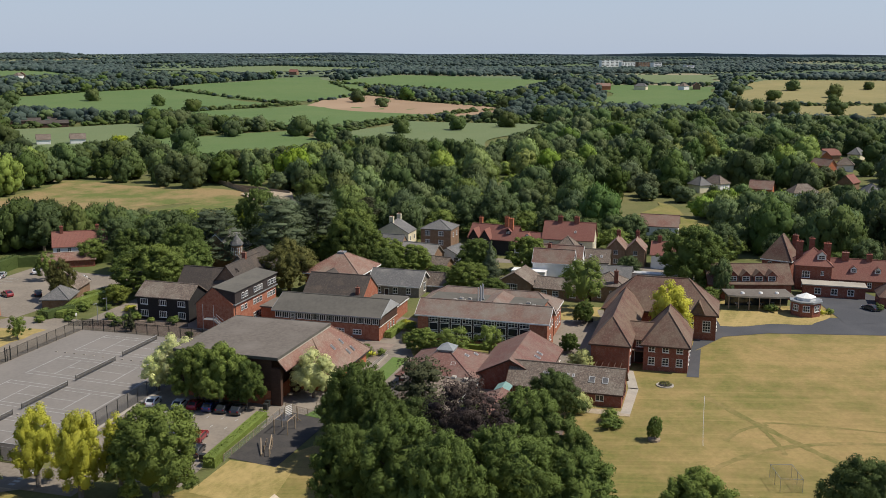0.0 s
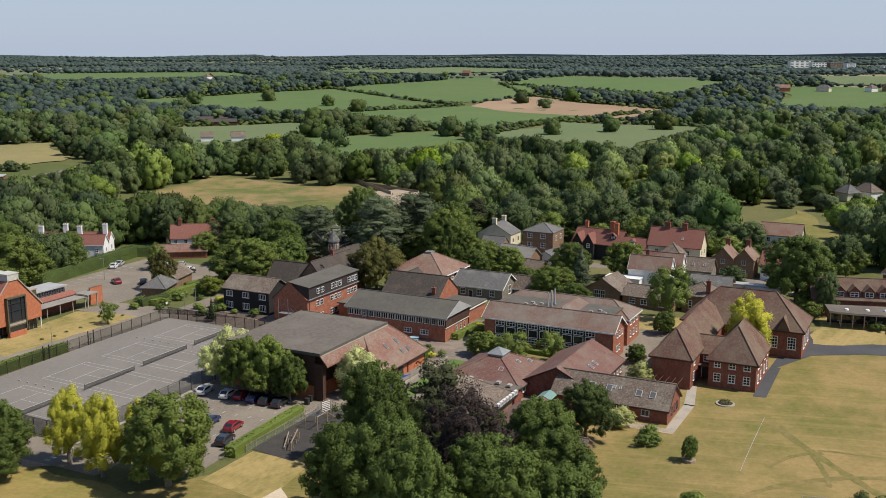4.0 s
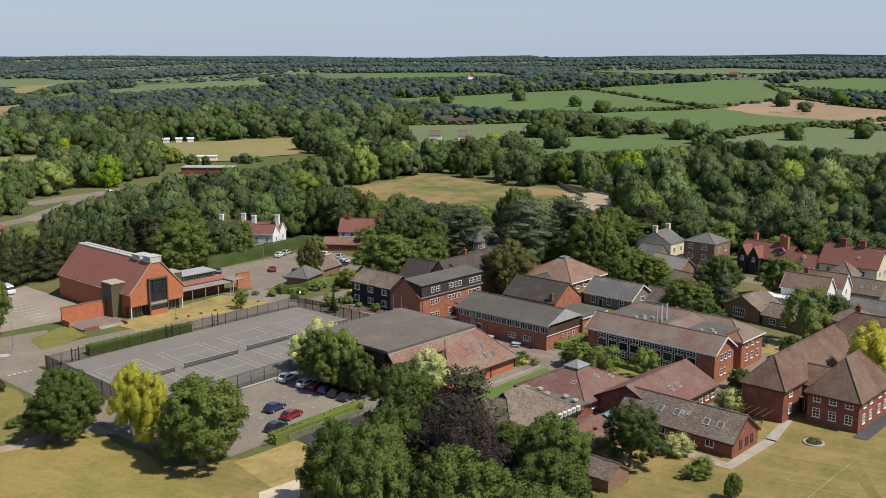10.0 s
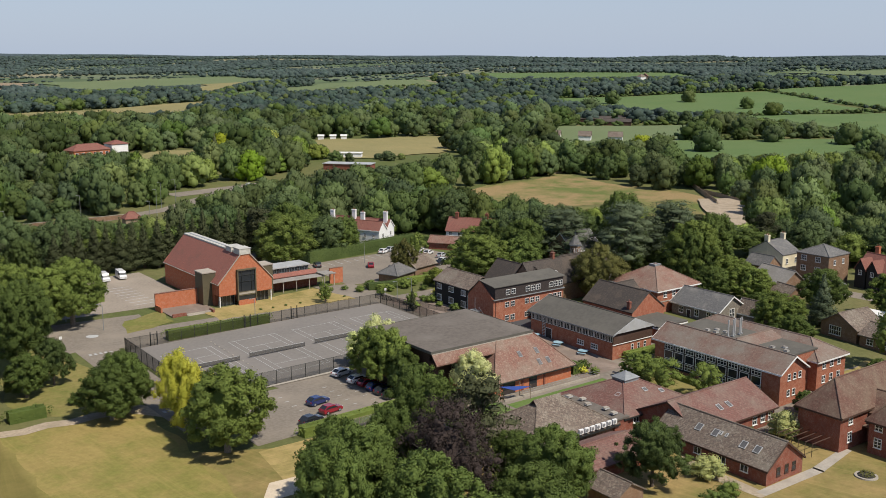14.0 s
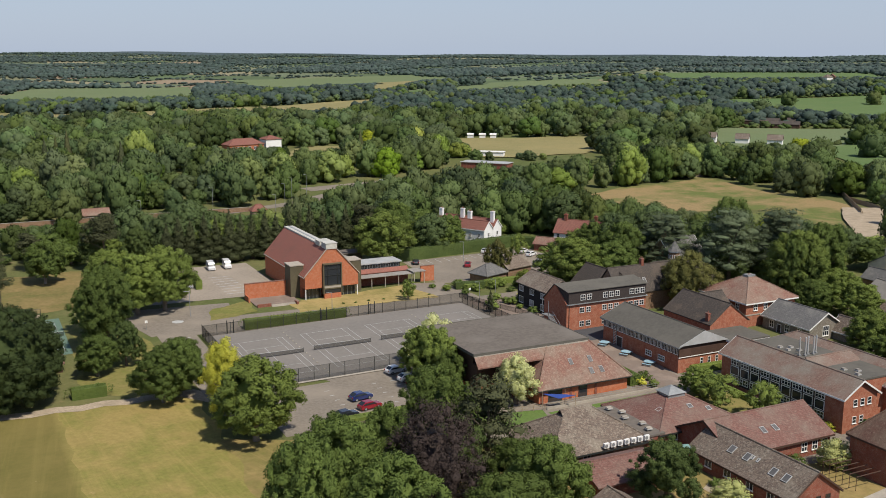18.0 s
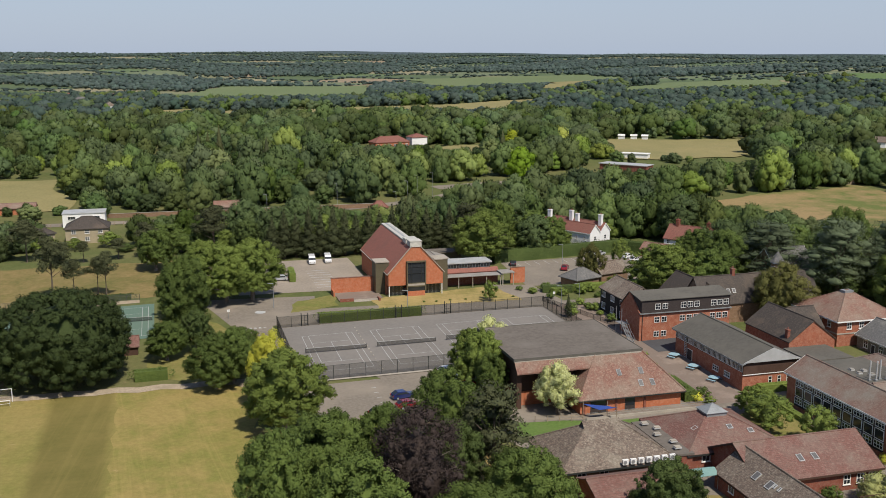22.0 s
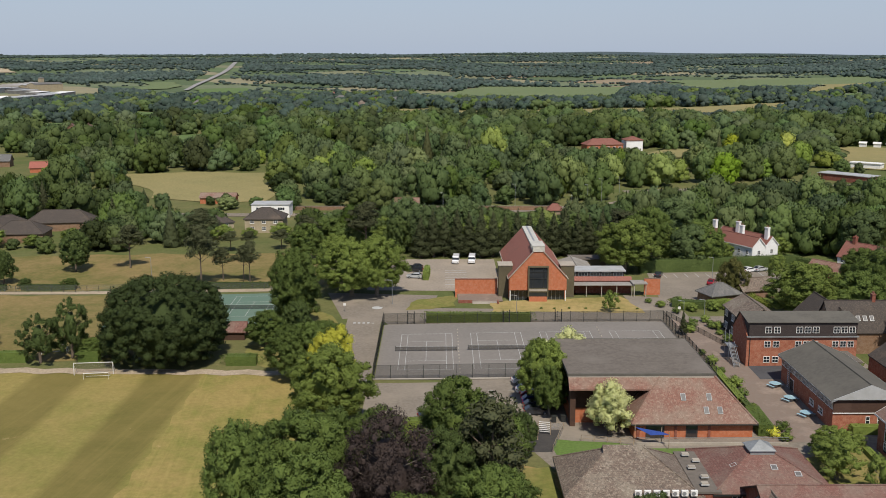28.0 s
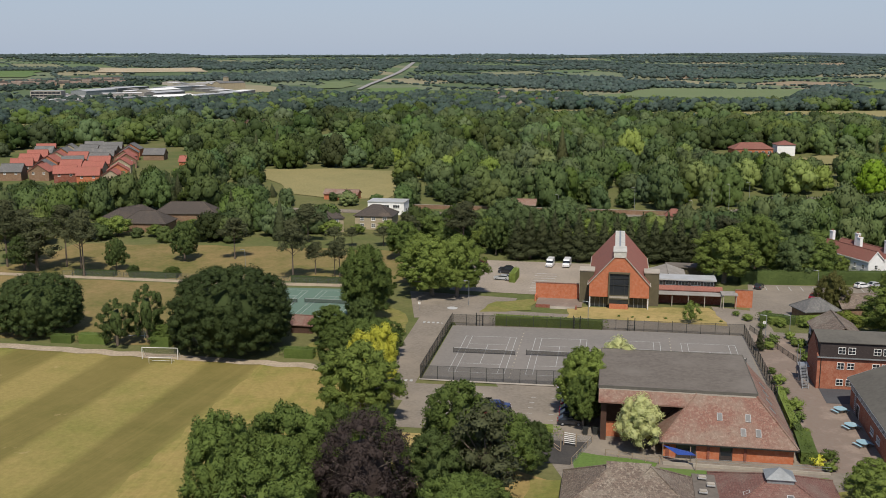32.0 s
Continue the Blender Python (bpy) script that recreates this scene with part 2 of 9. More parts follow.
TILE_PLUM = courses("weathered_plum_tiles", (0.215, 0.104, 0.084), (0.15, 0.075, 0.062), (0.085, 0.053, 0.045), 0.3, 0.26, stain=(0.18, 0.13, 0.105), stain_at=(0.44, 0.72), stretch=1.7, gap=0.02, fleck=0.5)
TILE_LAB = courses("grey_brown_pantiles", (0.235, 0.142, 0.11), (0.17, 0.106, 0.083), (0.09, 0.066, 0.054), 0.3, 0.26, stain=(0.2, 0.17, 0.14), stain_at=(0.38, 0.66), stretch=1.7, gap=0.02, fleck=0.4)
TILE_RED = courses("red_roof_tiles", (0.27, 0.11, 0.085), (0.205, 0.086, 0.066), (0.1, 0.05, 0.04), 0.27, 0.16, stain=(0.2, 0.1, 0.075), stain_at=(0.48, 0.78), stretch=1.7, gap=0.02, fleck=0.35)
TILE_MAIN = courses("weathered_red_brown_roof_tiles", (0.165, 0.082, 0.061), (0.115, 0.06, 0.046), (0.07, 0.042, 0.034), 0.27, 0.16, stain=(0.165, 0.122, 0.088), stain_at=(0.38, 0.66), stretch=1.7, gap=0.02, fleck=0.45)
TILE_HALL = courses("plum_roof_tiles", (0.345, 0.135, 0.1), (0.28, 0.108, 0.082), (0.11, 0.06, 0.05), 0.3, 0.18, stain=(0.16, 0.085, 0.065), stain_at=(0.55, 0.9), stretch=1.3, gap=0.02, fleck=0.4)
TILE_DARK = courses("dark_roof_tiles", (0.085, 0.07, 0.06), (0.06, 0.052, 0.047), (0.04, 0.035, 0.03), 0.27, 0.16, stain=(0.11, 0.085, 0.065), stretch=1.7, gap=0.02, fleck=0.4)
TILE_GREY = courses("grey_brown_roof_tiles", (0.2, 0.15, 0.118), (0.1, 0.08, 0.066), (0.055, 0.045, 0.038), 0.34, 0.3, stain=(0.22, 0.19, 0.15), stretch=1.7, gap=0.02, fleck=0.7)
SLATE = courses("grey_slates", (0.16, 0.155, 0.15), (0.11, 0.11, 0.11), (0.06, 0.06, 0.06), 0.3, 0.2, stain=(0.2, 0.19, 0.17), stretch=1.7, gap=0.015, fleck=0.4)
FELT = surface("grey_felt_roof", (0.138, 0.12, 0.103), 0.95, (0.17, 0.15, 0.13), 0.16, 0.15, 1.5, spec=0.1)
FELT_DARK = surface("dark_grey_sheet_roof", (0.105, 0.098, 0.084), 0.85, (0.128, 0.118, 0.1), 0.12, 0.2, 1.5, spec=0.15)
CLAD = courses("dark_tile_cladding", (0.06, 0.047, 0.043), (0.045, 0.036, 0.034), (0.03, 0.025, 0.025), 0.3, 0.2, stain=(0.06, 0.05, 0.045))
CLAD_BROWN = courses("brown_board_cladding", (0.09, 0.05, 0.035), (0.07, 0.04, 0.03), (0.03, 0.02, 0.018), 3.0, 0.2, stain=(0.1, 0.06, 0.045))
OLIVE = surface("olive_panel_cladding", (0.105, 0.09, 0.055), 0.6, None, 0.1, 0.2, 1.5)
WHITE = surface("white_paint", (0.74, 0.73, 0.7), 0.55, (0.62, 0.61, 0.57), 0.05, 0.4, 2.0)
CREAM = surface("cream_render", (0.68, 0.61, 0.43), 0.8, (0.57, 0.5, 0.36), 0.06, 0.3, 2.0)
BUFF = surface("buff_brick", (0.36, 0.3, 0.2), 0.85, (0.3, 0.25, 0.17), 0.1, 0.3, 2.0)
TILE_ORANGE = courses("orange_red_roof_tiles", (0.4, 0.14, 0.105), (0.32, 0.11, 0.085), (0.12, 0.05, 0.04), 0.27, 0.2, stain=(0.25, 0.1, 0.07), stretch=1.7, gap=0.02, fleck=0.2)
RENDER_WHITE = surface("white_render", (0.76, 0.75, 0.73), 0.8, (0.66, 0.65, 0.61), 0.05, 0.3, 2.0)
BLACK_BOARD = courses("black_weatherboard", (0.03, 0.028, 0.028), (0.025, 0.023, 0.023), (0.012, 0.012, 0.012), 4.0, 0.2, stain=(0.04, 0.036, 0.034))
STEEL = surface("grey_steel", (0.34, 0.35, 0.36), 0.45, None, 0.08, 0.5, 4.0, metal=0.5)
BLACK_STEEL = surface("dark_painted_steel", (0.03, 0.032, 0.03), 0.5, None, 0.1, 0.5, 4.0)
ZINC = surface("pale_metal_roof", (0.46, 0.46, 0.45), 0.5, (0.38, 0.38, 0.36), 0.06, 0.4, 1.5, metal=0.2)
ZINC_DULL = surface("pale_grey_roof_sheet", (0.27, 0.25, 0.225), 0.85, (0.22, 0.2, 0.175), 0.15, 0.3, 2.5)
LEAD = surface("grey_lead", (0.28, 0.29, 0.29), 0.5, None, 0.1, 0.6, 3.0, metal=0.3)
RIDGE_PALE = surface("cream_ridge_glazing", (0.5, 0.48, 0.42), 0.5, (0.4, 0.385, 0.34), 0.1, 0.5, 1.2)
WOOD = surface("weathered_timber", (0.3, 0.23, 0.16), 0.85, (0.22, 0.17, 0.12), 0.2, 0.5, 6.0)
RUBBER = surface("black_rubber", (0.02, 0.02, 0.021), 0.85, None, 0.1, 1.0, 8.0)
CONCRETE = surface("pale_concrete", (0.36, 0.32, 0.265), 0.9, (0.28, 0.25, 0.21), 0.1, 0.25, 2.5)
ASPHALT = surface("worn_asphalt", (0.2, 0.172, 0.14), 0.95, (0.26, 0.222, 0.178), 0.16, 0.1, 1.6, spec=0.15)
ASPHALT_PALE = surface("pale_worn_asphalt", (0.27, 0.23, 0.185), 0.95, (0.33, 0.28, 0.225), 0.16, 0.1, 1.6, spec=0.15)
ASPHALT_GREY = surface("pale_grey_road", (0.27, 0.26, 0.25), 0.95, (0.23, 0.22, 0.21), 0.1, 0.1, 1.6, spec=0.15)
ASPHALT_DARK = surface("fresh_asphalt", (0.062, 0.063, 0.068), 0.9, (0.08, 0.08, 0.084), 0.12, 0.12, 2.5)
COURT = surface("grey_court_asphalt", (0.188, 0.172, 0.155), 0.95, (0.215, 0.195, 0.175), 0.1, 0.08, 1.4, spec=0.15)
PAVING = courses("buff_brick_paving", (0.27, 0.2, 0.16), (0.23, 0.175, 0.145), (0.2, 0.16, 0.13), 0.4, 0.3, stain=(0.3, 0.235, 0.19), stretch=0.0)
GRAVEL = surface("dry_earth_path", (0.36, 0.29, 0.21), 0.95, (0.27, 0.22, 0.15), 0.22, 0.3, 2.0)
SAND = surface("pale_sand", (0.55, 0.46, 0.34), 0.95, (0.48, 0.39, 0.28), 0.1, 0.4, 3.0)
SOFT_PLAY = surface("dark_rubber_surface", (0.05, 0.046, 0.043), 0.95, (0.07, 0.062, 0.055), 0.15, 0.3, 3.0)
TEAL = surface("faded_teal_sheet", (0.16, 0.27, 0.25), 0.6, (0.2, 0.3, 0.27), 0.1, 0.5, 3.0)
BLIND = surface("dull_rooflight_glazing", (0.12, 0.115, 0.112), 0.4, (0.09, 0.088, 0.088), 0.1, 0.5, 2.0, spec=0.4)
PLASTIC_BLUE = surface("faded_blue_board", (0.25, 0.39, 0.46), 0.6, (0.32, 0.43, 0.48), 0.08, 0.6, 4.0)
CANVAS_BLUE = surface("blue_canvas", (0.03, 0.07, 0.3), 0.8, None, 0.1, 0.5, 4.0)
GREEN_COURT = surface("green_hard_court", (0.105, 0.165, 0.125), 0.9, (0.12, 0.175, 0.135), 0.08, 0.1, 2.0)
LINE = surface("white_line_paint", (0.42, 0.42, 0.41), 0.8, (0.3, 0.3, 0.29), 0.1, 0.5, 4.0)
BARK = surface("bark", (0.13, 0.1, 0.075), 0.95, (0.09, 0.075, 0.055), 0.3, 0.6, 6.0, relief=0.05)
BARK_PALE = surface("grey_bark", (0.2, 0.17, 0.14), 0.95, (0.14, 0.12, 0.1), 0.3, 0.6, 6.0, relief=0.05)
GLASS, _nt, _b, _g = base_material("dark_window_glass", 0.06, 0, 0.6)
_b.inputs["Base Color"].default_value = (0.022, 0.026, 0.03, 1)
NET_DARK = veil("dark_wire_mesh", (0.02, 0.022, 0.02), 0.2)
NET_WHITE = veil("net_cord", (0.4, 0.4, 0.4), 0.2)
NET_THIN = veil("thin_wire_mesh", (0.2, 0.19, 0.17), 0.07)
NET_TENNIS = veil("tennis_net_cord", (0.04, 0.04, 0.038), 0.4)
MEADOW = turf("meadow", (0.1, 0.12, 0.04), (0.19, 0.165, 0.075), (0.24, 0.18, 0.1), (0.42, 0.7), 0.012)
LAWN_DRY = turf("dry_lawn", (0.165, 0.157, 0.047), (0.315, 0.227, 0.095), (0.37, 0.27, 0.132), (0.41, 0.56), 0.022, tracks=((20, 0.35), (75, 0.5), (-35, 0.3)))
TRACK = turf("worn_wheel_track", (0.165, 0.152, 0.05), (0.284, 0.208, 0.088), (0.32, 0.235, 0.115), (0.4, 0.62), 0.08)
LAWN_STRIPED = turf("striped_playing_field", (0.2, 0.192, 0.052), (0.295, 0.232, 0.082), (0.36, 0.27, 0.13), (0.38, 0.58), 0.022, (0.0, 21.4, 4.066, 0.82, (0.145, 0.121, 0.038)), ((98, 0.6), (8, 0.4)))
LAWN_MOWN = turf("mown_light_grass", (0.205, 0.195, 0.053), (0.3, 0.23, 0.082), (0.37, 0.27, 0.13), (0.42, 0.56), 0.03, tracks=((85, 0.6), (60, 0.4)))
LAWN = turf("green_lawn", (0.165, 0.17, 0.048), (0.27, 0.215, 0.085), (0.29, 0.22, 0.11), (0.42, 0.62), 0.06, tracks=((40, 0.4),))
LAWN_STRAW = turf("straw_lawn", (0.21, 0.185, 0.06), (0.365, 0.275, 0.115), (0.37, 0.28, 0.145), (0.36, 0.56), 0.08, tracks=((10, 0.5),))
LAWN_BROWN = turf("browned_grass", (0.145, 0.135, 0.045), (0.245, 0.18, 0.078), (0.27, 0.19, 0.095), (0.4, 0.6), 0.05)
ARTIFICIAL = surface("bright_green_turf", (0.098, 0.155, 0.034), 0.9, (0.115, 0.16, 0.045), 0.2, 0.2, 2.0)
# the ridge's blue is distance haze put into its base colour
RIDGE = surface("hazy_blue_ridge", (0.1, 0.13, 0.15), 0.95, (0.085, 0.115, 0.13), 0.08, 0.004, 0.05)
FARMLAND = patchwork("far_farmland")
FIELD_GREEN = turf("green_crop", (0.105, 0.163, 0.058), (0.135, 0.18, 0.07), (0.16, 0.19, 0.07), (0.4, 0.7), 0.008)
FIELD_PALE = turf("pale_green_crop", (0.14, 0.18, 0.085), (0.17, 0.195, 0.095), (0.18, 0.195, 0.1), (0.4, 0.8), 0.008)
FIELD_SOIL = surface("tilled_brown_field", (0.28, 0.19, 0.115), 0.95, (0.33, 0.23, 0.145), 0.08, 0.01, 0.3)
FIELD_GOLD = turf("golden_hay_field", (0.21, 0.195, 0.085), (0.3, 0.25, 0.115), (0.28, 0.22, 0.11), (0.3, 0.7), 0.015)
FIELD_STUBBLE = surface("dry_stubble_field", (0.38, 0.31, 0.205), 0.95, (0.33, 0.265, 0.175), 0.1, 0.01, 0.3)
WASTE = turf("rough_waste_ground", (0.13, 0.152, 0.046), (0.285, 0.207, 0.1), (0.38, 0.27, 0.15), (0.43, 0.56), 0.02)
LEAF = foliage("green_leaves", (0.057, 0.09, 0.023), (0.2, 0.262, 0.065))
LEAF_DARK = foliage("dark_green_leaves", (0.042, 0.067, 0.022), (0.148, 0.194, 0.058))
LEAF_VARIEGATED = foliage("yellow_edged_leaves", (0.26, 0.29, 0.09), (0.56, 0.55, 0.24), 0.5, other=(0.14, 0.19, 0.045))
LEAF_CYPRESS = foliage("dark_cypress_sprays", (0.034, 0.042, 0.018), (0.085, 0.096, 0.04), through_light=0.08)
LEAF_LIME = foliage("lime_green_leaves", (0.15, 0.19, 0.035), (0.34, 0.38, 0.085))
LEAF_OAK = foliage("dark_oak_leaves", (0.033, 0.05, 0.017), (0.088, 0.12, 0.038))
LEAF_LIGHT = foliage("fresh_green_leaves", (0.096, 0.138, 0.031), (0.282, 0.348, 0.082))
LEAF_YELLOW = foliage("golden_yellow_leaves", (0.45, 0.45, 0.05), (0.75, 0.71, 0.12), other=(0.36, 0.4, 0.05), through_light=0.3)
LEAF_CREAM = foliage("cream_variegated_leaves", (0.6, 0.63, 0.24), (0.9, 0.9, 0.5), 0.3, other=(0.42, 0.5, 0.16), through_light=0.3)
LEAF_COPPER = foliage("copper_beech_leaves", (0.03, 0.023, 0.021), (0.075, 0.054, 0.047), through_light=0.08)
LEAF_OLIVE = foliage("olive_brown_leaves", (0.09, 0.098, 0.028), (0.185, 0.17, 0.055))
LEAF_BLUE = foliage("blue_green_needles", (0.058, 0.082, 0.044), (0.155, 0.185, 0.1), through_light=0.15)
LEAF_PINE = foliage("brownish_pine_needles", (0.044, 0.052, 0.025), (0.115, 0.122, 0.056), through_light=0.1)
# these two leaf colours hold some added blue in place of haze
WOODS = foliage("woodland_leaves", (0.046, 0.072, 0.029), (0.148, 0.2, 0.074), 0.06, other=(0.1, 0.13, 0.048))
LEAF_WOOD = foliage("green_woodland_leaves", (0.053, 0.08, 0.028), (0.178, 0.232, 0.078))
# haze on the far woods is painted into these leaf colours as blue-grey
WOODS_FAR_HAZED = foliage("far_woodland_leaves", (0.042, 0.064, 0.051), (0.08, 0.111, 0.086), 0.02, other=(0.038, 0.056, 0.047))
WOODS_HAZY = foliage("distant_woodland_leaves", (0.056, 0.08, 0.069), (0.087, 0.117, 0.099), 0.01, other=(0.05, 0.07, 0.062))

# ---- geometry helpers ----


def smooth(a, b, v):
    t = np.clip((v - a) / (b - a), 0, 1)
    return t * t * (3 - 2 * t)


def height(x, y):
    """The lie of the land: level by the school, rolling up to far ridges."""
    r, bearing = np.hypot(x, y), np.degrees(np.arctan2(y, x))
    w = smooth(50, 85, bearing) * (1 - smooth(150, 180, bearing))
    local = 1.2 * smooth(0, 60, 0.6 * x + 0.8 * y)
    east = 5 * smooth(200, 600, r) + 20 * smooth(850, 1500, r) + 22 * smooth(1500, 4500, r)
    west = 4 * smooth(200, 400, r) - 8 * smooth(600, 1500, r) + 26 * smooth(1500, 3000, r) + 33 * smooth(3000, 4700, r)
    swell = smooth(1200, 3000, r) * (4 * np.sin(x * 0.0021 + 1.3) * np.cos(y * 0.0026 + 0.4) + 2.5 * np.sin(x * 0.0057 - y * 0.0043))
    return local + (1 - w) * east + w * west + swell


def z_at(x, y):
    return float(height(np.float64(x), np.float64(y)))


class Geo:
    """Vertices and faces gathered for one mesh."""

    def __init__(self):
        self.v, self.f = [], []

    def add(self, verts, faces):
        n = len(self.v)
        self.v += [tuple(p) for p in verts]
        self.f += [tuple(i + n for i in face) for face in faces]
        return self

    def box(self, x0, y0, z0, x1, y1, z1):
        return self.add([(x, y, z) for z in (z0, z1) for x, y in ((x0, y0), (x1, y0), (x1, y1), (x0, y1))],
                        [(3, 2, 1, 0), (4, 5, 6, 7), (0, 1, 5, 4), (1, 2, 6, 5), (2, 3, 7, 6), (3, 0, 4, 7)])

    def slab(self, poly, thick):
        """A flat polygon given thickness downwards."""
        n = len(poly)
        low = [(x, y, z - thick) for x, y, z in poly]
        return self.add(list(poly) + low, [tuple(range(n)), tuple(range(2 * n - 1, n - 1, -1))]
                        + [(i, i + n, (i + 1) % n + n, (i + 1) % n) for i in range(n)])

    def prism(self, poly, vec):
        """A polygon swept along a vector."""
        n = len(poly)
        far = [tuple(np.add(p, vec)) for p in poly]
        return self.add(list(poly) + far, [tuple(range(n - 1, -1, -1)), tuple(range(n, 2 * n))]
                        + [(i, (i + 1) % n, (i + 1) % n + n, i + n) for i in range(n)])

    def tube(self, a, b, ra, rb, sides=8):
        a, b = Vector(a), Vector(b)
        d = (b - a).normalized()
        u = d.cross(Vector((0.3, 0.9, 0.1) if abs(d.z) > 0.9 else (0, 0, 1))).normalized()
        w = d.cross(u)
        ring = [(math.cos(2 * math.pi * i / sides), math.sin(2 * math.pi * i / sides)) for i in range(sides)]
        verts = [a + (u * c + w * s) * ra for c, s in ring] + [b + (u * c + w * s) * rb for c, s in ring]
        return self.add(verts, [(i, (i + 1) % sides, (i + 1) % sides + sides, i + sides) for i in range(sides)]
                        + [tuple(range(sides - 1, -1, -1)), tuple(range(sides, 2 * sides))])

    def mesh(self, name, material):
        me = bpy.data.meshes.new(name)
        me.from_pydata(self.v, [], self.f)
        me.materials.append(material)
        me.update()
        return me


def tri_mesh(name, v, f, material, smooth_shade=False, normals=None):
    """A mesh from arrays of corners and triangles, with soft normals where they are given."""
    me = bpy.data.meshes.new(name)
    me.vertices.add(len(v))
    me.vertices.foreach_set("co", np.ascontiguousarray(v, np.float32).ravel())
    me.loops.add(f.size)
    me.loops.foreach_set("vertex_index", np.ascontiguousarray(f, np.int32).ravel())
    me.polygons.add(len(f))
    me.polygons.foreach_set("loop_start", np.arange(0, f.size, f.shape[1], dtype=np.int32))
    me.polygons.foreach_set("use_smooth", np.full(len(f), smooth_shade))
    me.materials.append(material)
    me.update(calc_edges=True)
    if normals is not None:
        soft = me.attributes.new("custom_normal", "FLOAT_VECTOR", "POINT")
        soft.data.foreach_set("vector", np.ascontiguousarray(normals, np.float32).ravel())
        me.update()
    return me


def part(name, geo, material, parent, label="", at=None):
    me = geo if isinstance(geo, bpy.types.Mesh) else geo.mesh(name, material)
    ob = new(name, me)
    ob.parent = parent
    if at is not None:
        ob.matrix_basis = at
    return tagged(ob, label)


def thing(name, x, y, label, category, rz=0, group="", kind="", z=None):
    ob = new(name)
    ob.matrix_basis = pose(x, y, z_at(x, y) if z is None else z, 0, 0, rz)
    return tagged(ob, label, category, group, kind)


# ---- ground ----
radii = np.concatenate([np.arange(0, 320, 8), 320 * 1.045 ** np.arange(0, 65)])
radii = radii[radii < 5200]
turns = np.linspace(0, 2 * np.pi, 241)[:-1]
gx, gy = -20 + radii[:, None] * np.cos(turns), radii[:, None] * np.sin(turns) - 20
gv = np.stack([gx, gy, height(gx, gy)], -1).reshape(-1, 3)
na = len(turns)
i, j = np.meshgrid(np.arange(len(radii) - 1), np.arange(na), indexing="ij")
gf = np.stack([i * na + j, (i + 1) * na + j, (i + 1) * na + (j + 1) % na, i * na + (j + 1) % na], -1).reshape(-1, 4)
ground_mesh = tri_mesh("ground", gv, gf, MEADOW, True)
ground_mesh.materials.append(FARMLAND)
ground_mesh.polygons.foreach_set("material_index", (i.ravel() >= np.searchsorted(radii, 1250)).astype(np.int32))
tagged(new("ground", ground_mesh), "rolling meadow land of dry and green grass", "ground", kind="structure")


def patch(name, corners, material, lift, label, category="ground", step=4.0, kind="structure", wobble=0.0):
    """A sheet over the land between four corners, laid a little above it."""
    c = np.array(corners, float)
    nu = int(max(np.linalg.norm(c[1] - c[0]), np.linalg.norm(c[2] - c[3])) / step) + 2
    nv = int(max(np.linalg.norm(c[3] - c[0]), np.linalg.norm(c[2] - c[1])) / step) + 2
    nu, nv = min(nu, 60), min(nv, 60)
    u, w = np.meshgrid(np.linspace(0, 1, nu), np.linspace(0, 1, nv), indexing="ij")
    p = ((1 - u) * (1 - w))[..., None] * c[0] + (u * (1 - w))[..., None] * c[1] + (u * w)[..., None] * c[2] + ((1 - u) * w)[..., None] * c[3]
    if wobble:
        edge = np.maximum(np.abs(u - 0.5), np.abs(w - 0.5)) * 2
        p[..., 0] += wobble * edge * np.sin(p[..., 1] * 6.0 / (wobble * 20) + c[0, 0])
        p[..., 1] += wobble * edge * np.sin(p[..., 0] * 6.0 / (wobble * 17) + c[0, 1])
    v = np.concatenate([p, (height(p[..., 0], p[..., 1]) + lift)[..., None]], -1).reshape(-1, 3)
    a, b = np.meshgrid(np.arange(nu - 1), np.arange(nv - 1), indexing="ij")
    f = np.stack([a * nv + b, (a + 1) * nv + b, (a + 1) * nv + b + 1, a * nv + b + 1], -1).reshape(-1, 4)
    x, y = c[:, 0], c[:, 1]
    if (x * np.roll(y, -1) - y * np.roll(x, -1)).sum() < 0:
        f = f[:, ::-1]
    return tagged(new(name, tri_mesh(name, v, f, material, True)), label, category, kind=kind)


patch("playing_field", ((-190, -130), (-50, -110), (-43, 27), (-190, 31)), LAWN_STRIPED, 0.03, "striped mown playing field of dry and green grass", "grass", wobble=0.8)
patch("mown_strip", ((-66.8, -112), (-48, -110), (-44.5, 26.6), (-66.8, 28)), LAWN_MOWN, 0.04, "light mown strip of the playing field", "grass", wobble=0.5)
patch("lawn_south", ((-72, -160), (150, -175), (92, -72), (-50, 6)), LAWN_DRY, 0.014, "dry patchy lawn with straw-coloured and green grass", "grass")
patch("lawn_west", ((-62, 34), (-45, 26), (-44, 62), (-58, 88)), LAWN, 0.03, "rough green grass bank beside the drive", "grass", wobble=0.8)
patch("lawn_play", ((-38, -16), (-24, -14), (-24, -3.2), (-36, -3)), LAWN_STRAW, 0.04, "straw-coloured grass by the play area", "grass")
patch("campus_paving", ((2, -36), (62, -56), (62, 66), (-34, 63)), ASPHALT, 0.03, "worn grey asphalt between the school buildings", "paving")
patch("car_park", ((-35, -1), (0, 1), (0, 22.6), (-35, 21.5)), ASPHALT, 0.05, "worn asphalt car park with faded bay marks", "car park")
patch("drive", ((-42, 12), (-34.6, 12), (-35, 72), (-43, 78)), ASPHALT, 0.055, "grey asphalt drive beside the tennis courts", "road")
patch("drive_2", ((-50, 90), (-44, 66), (-24, 70), (-22, 86)), ASPHALT, 0.06, "asphalt turning circle by the trees", "road")
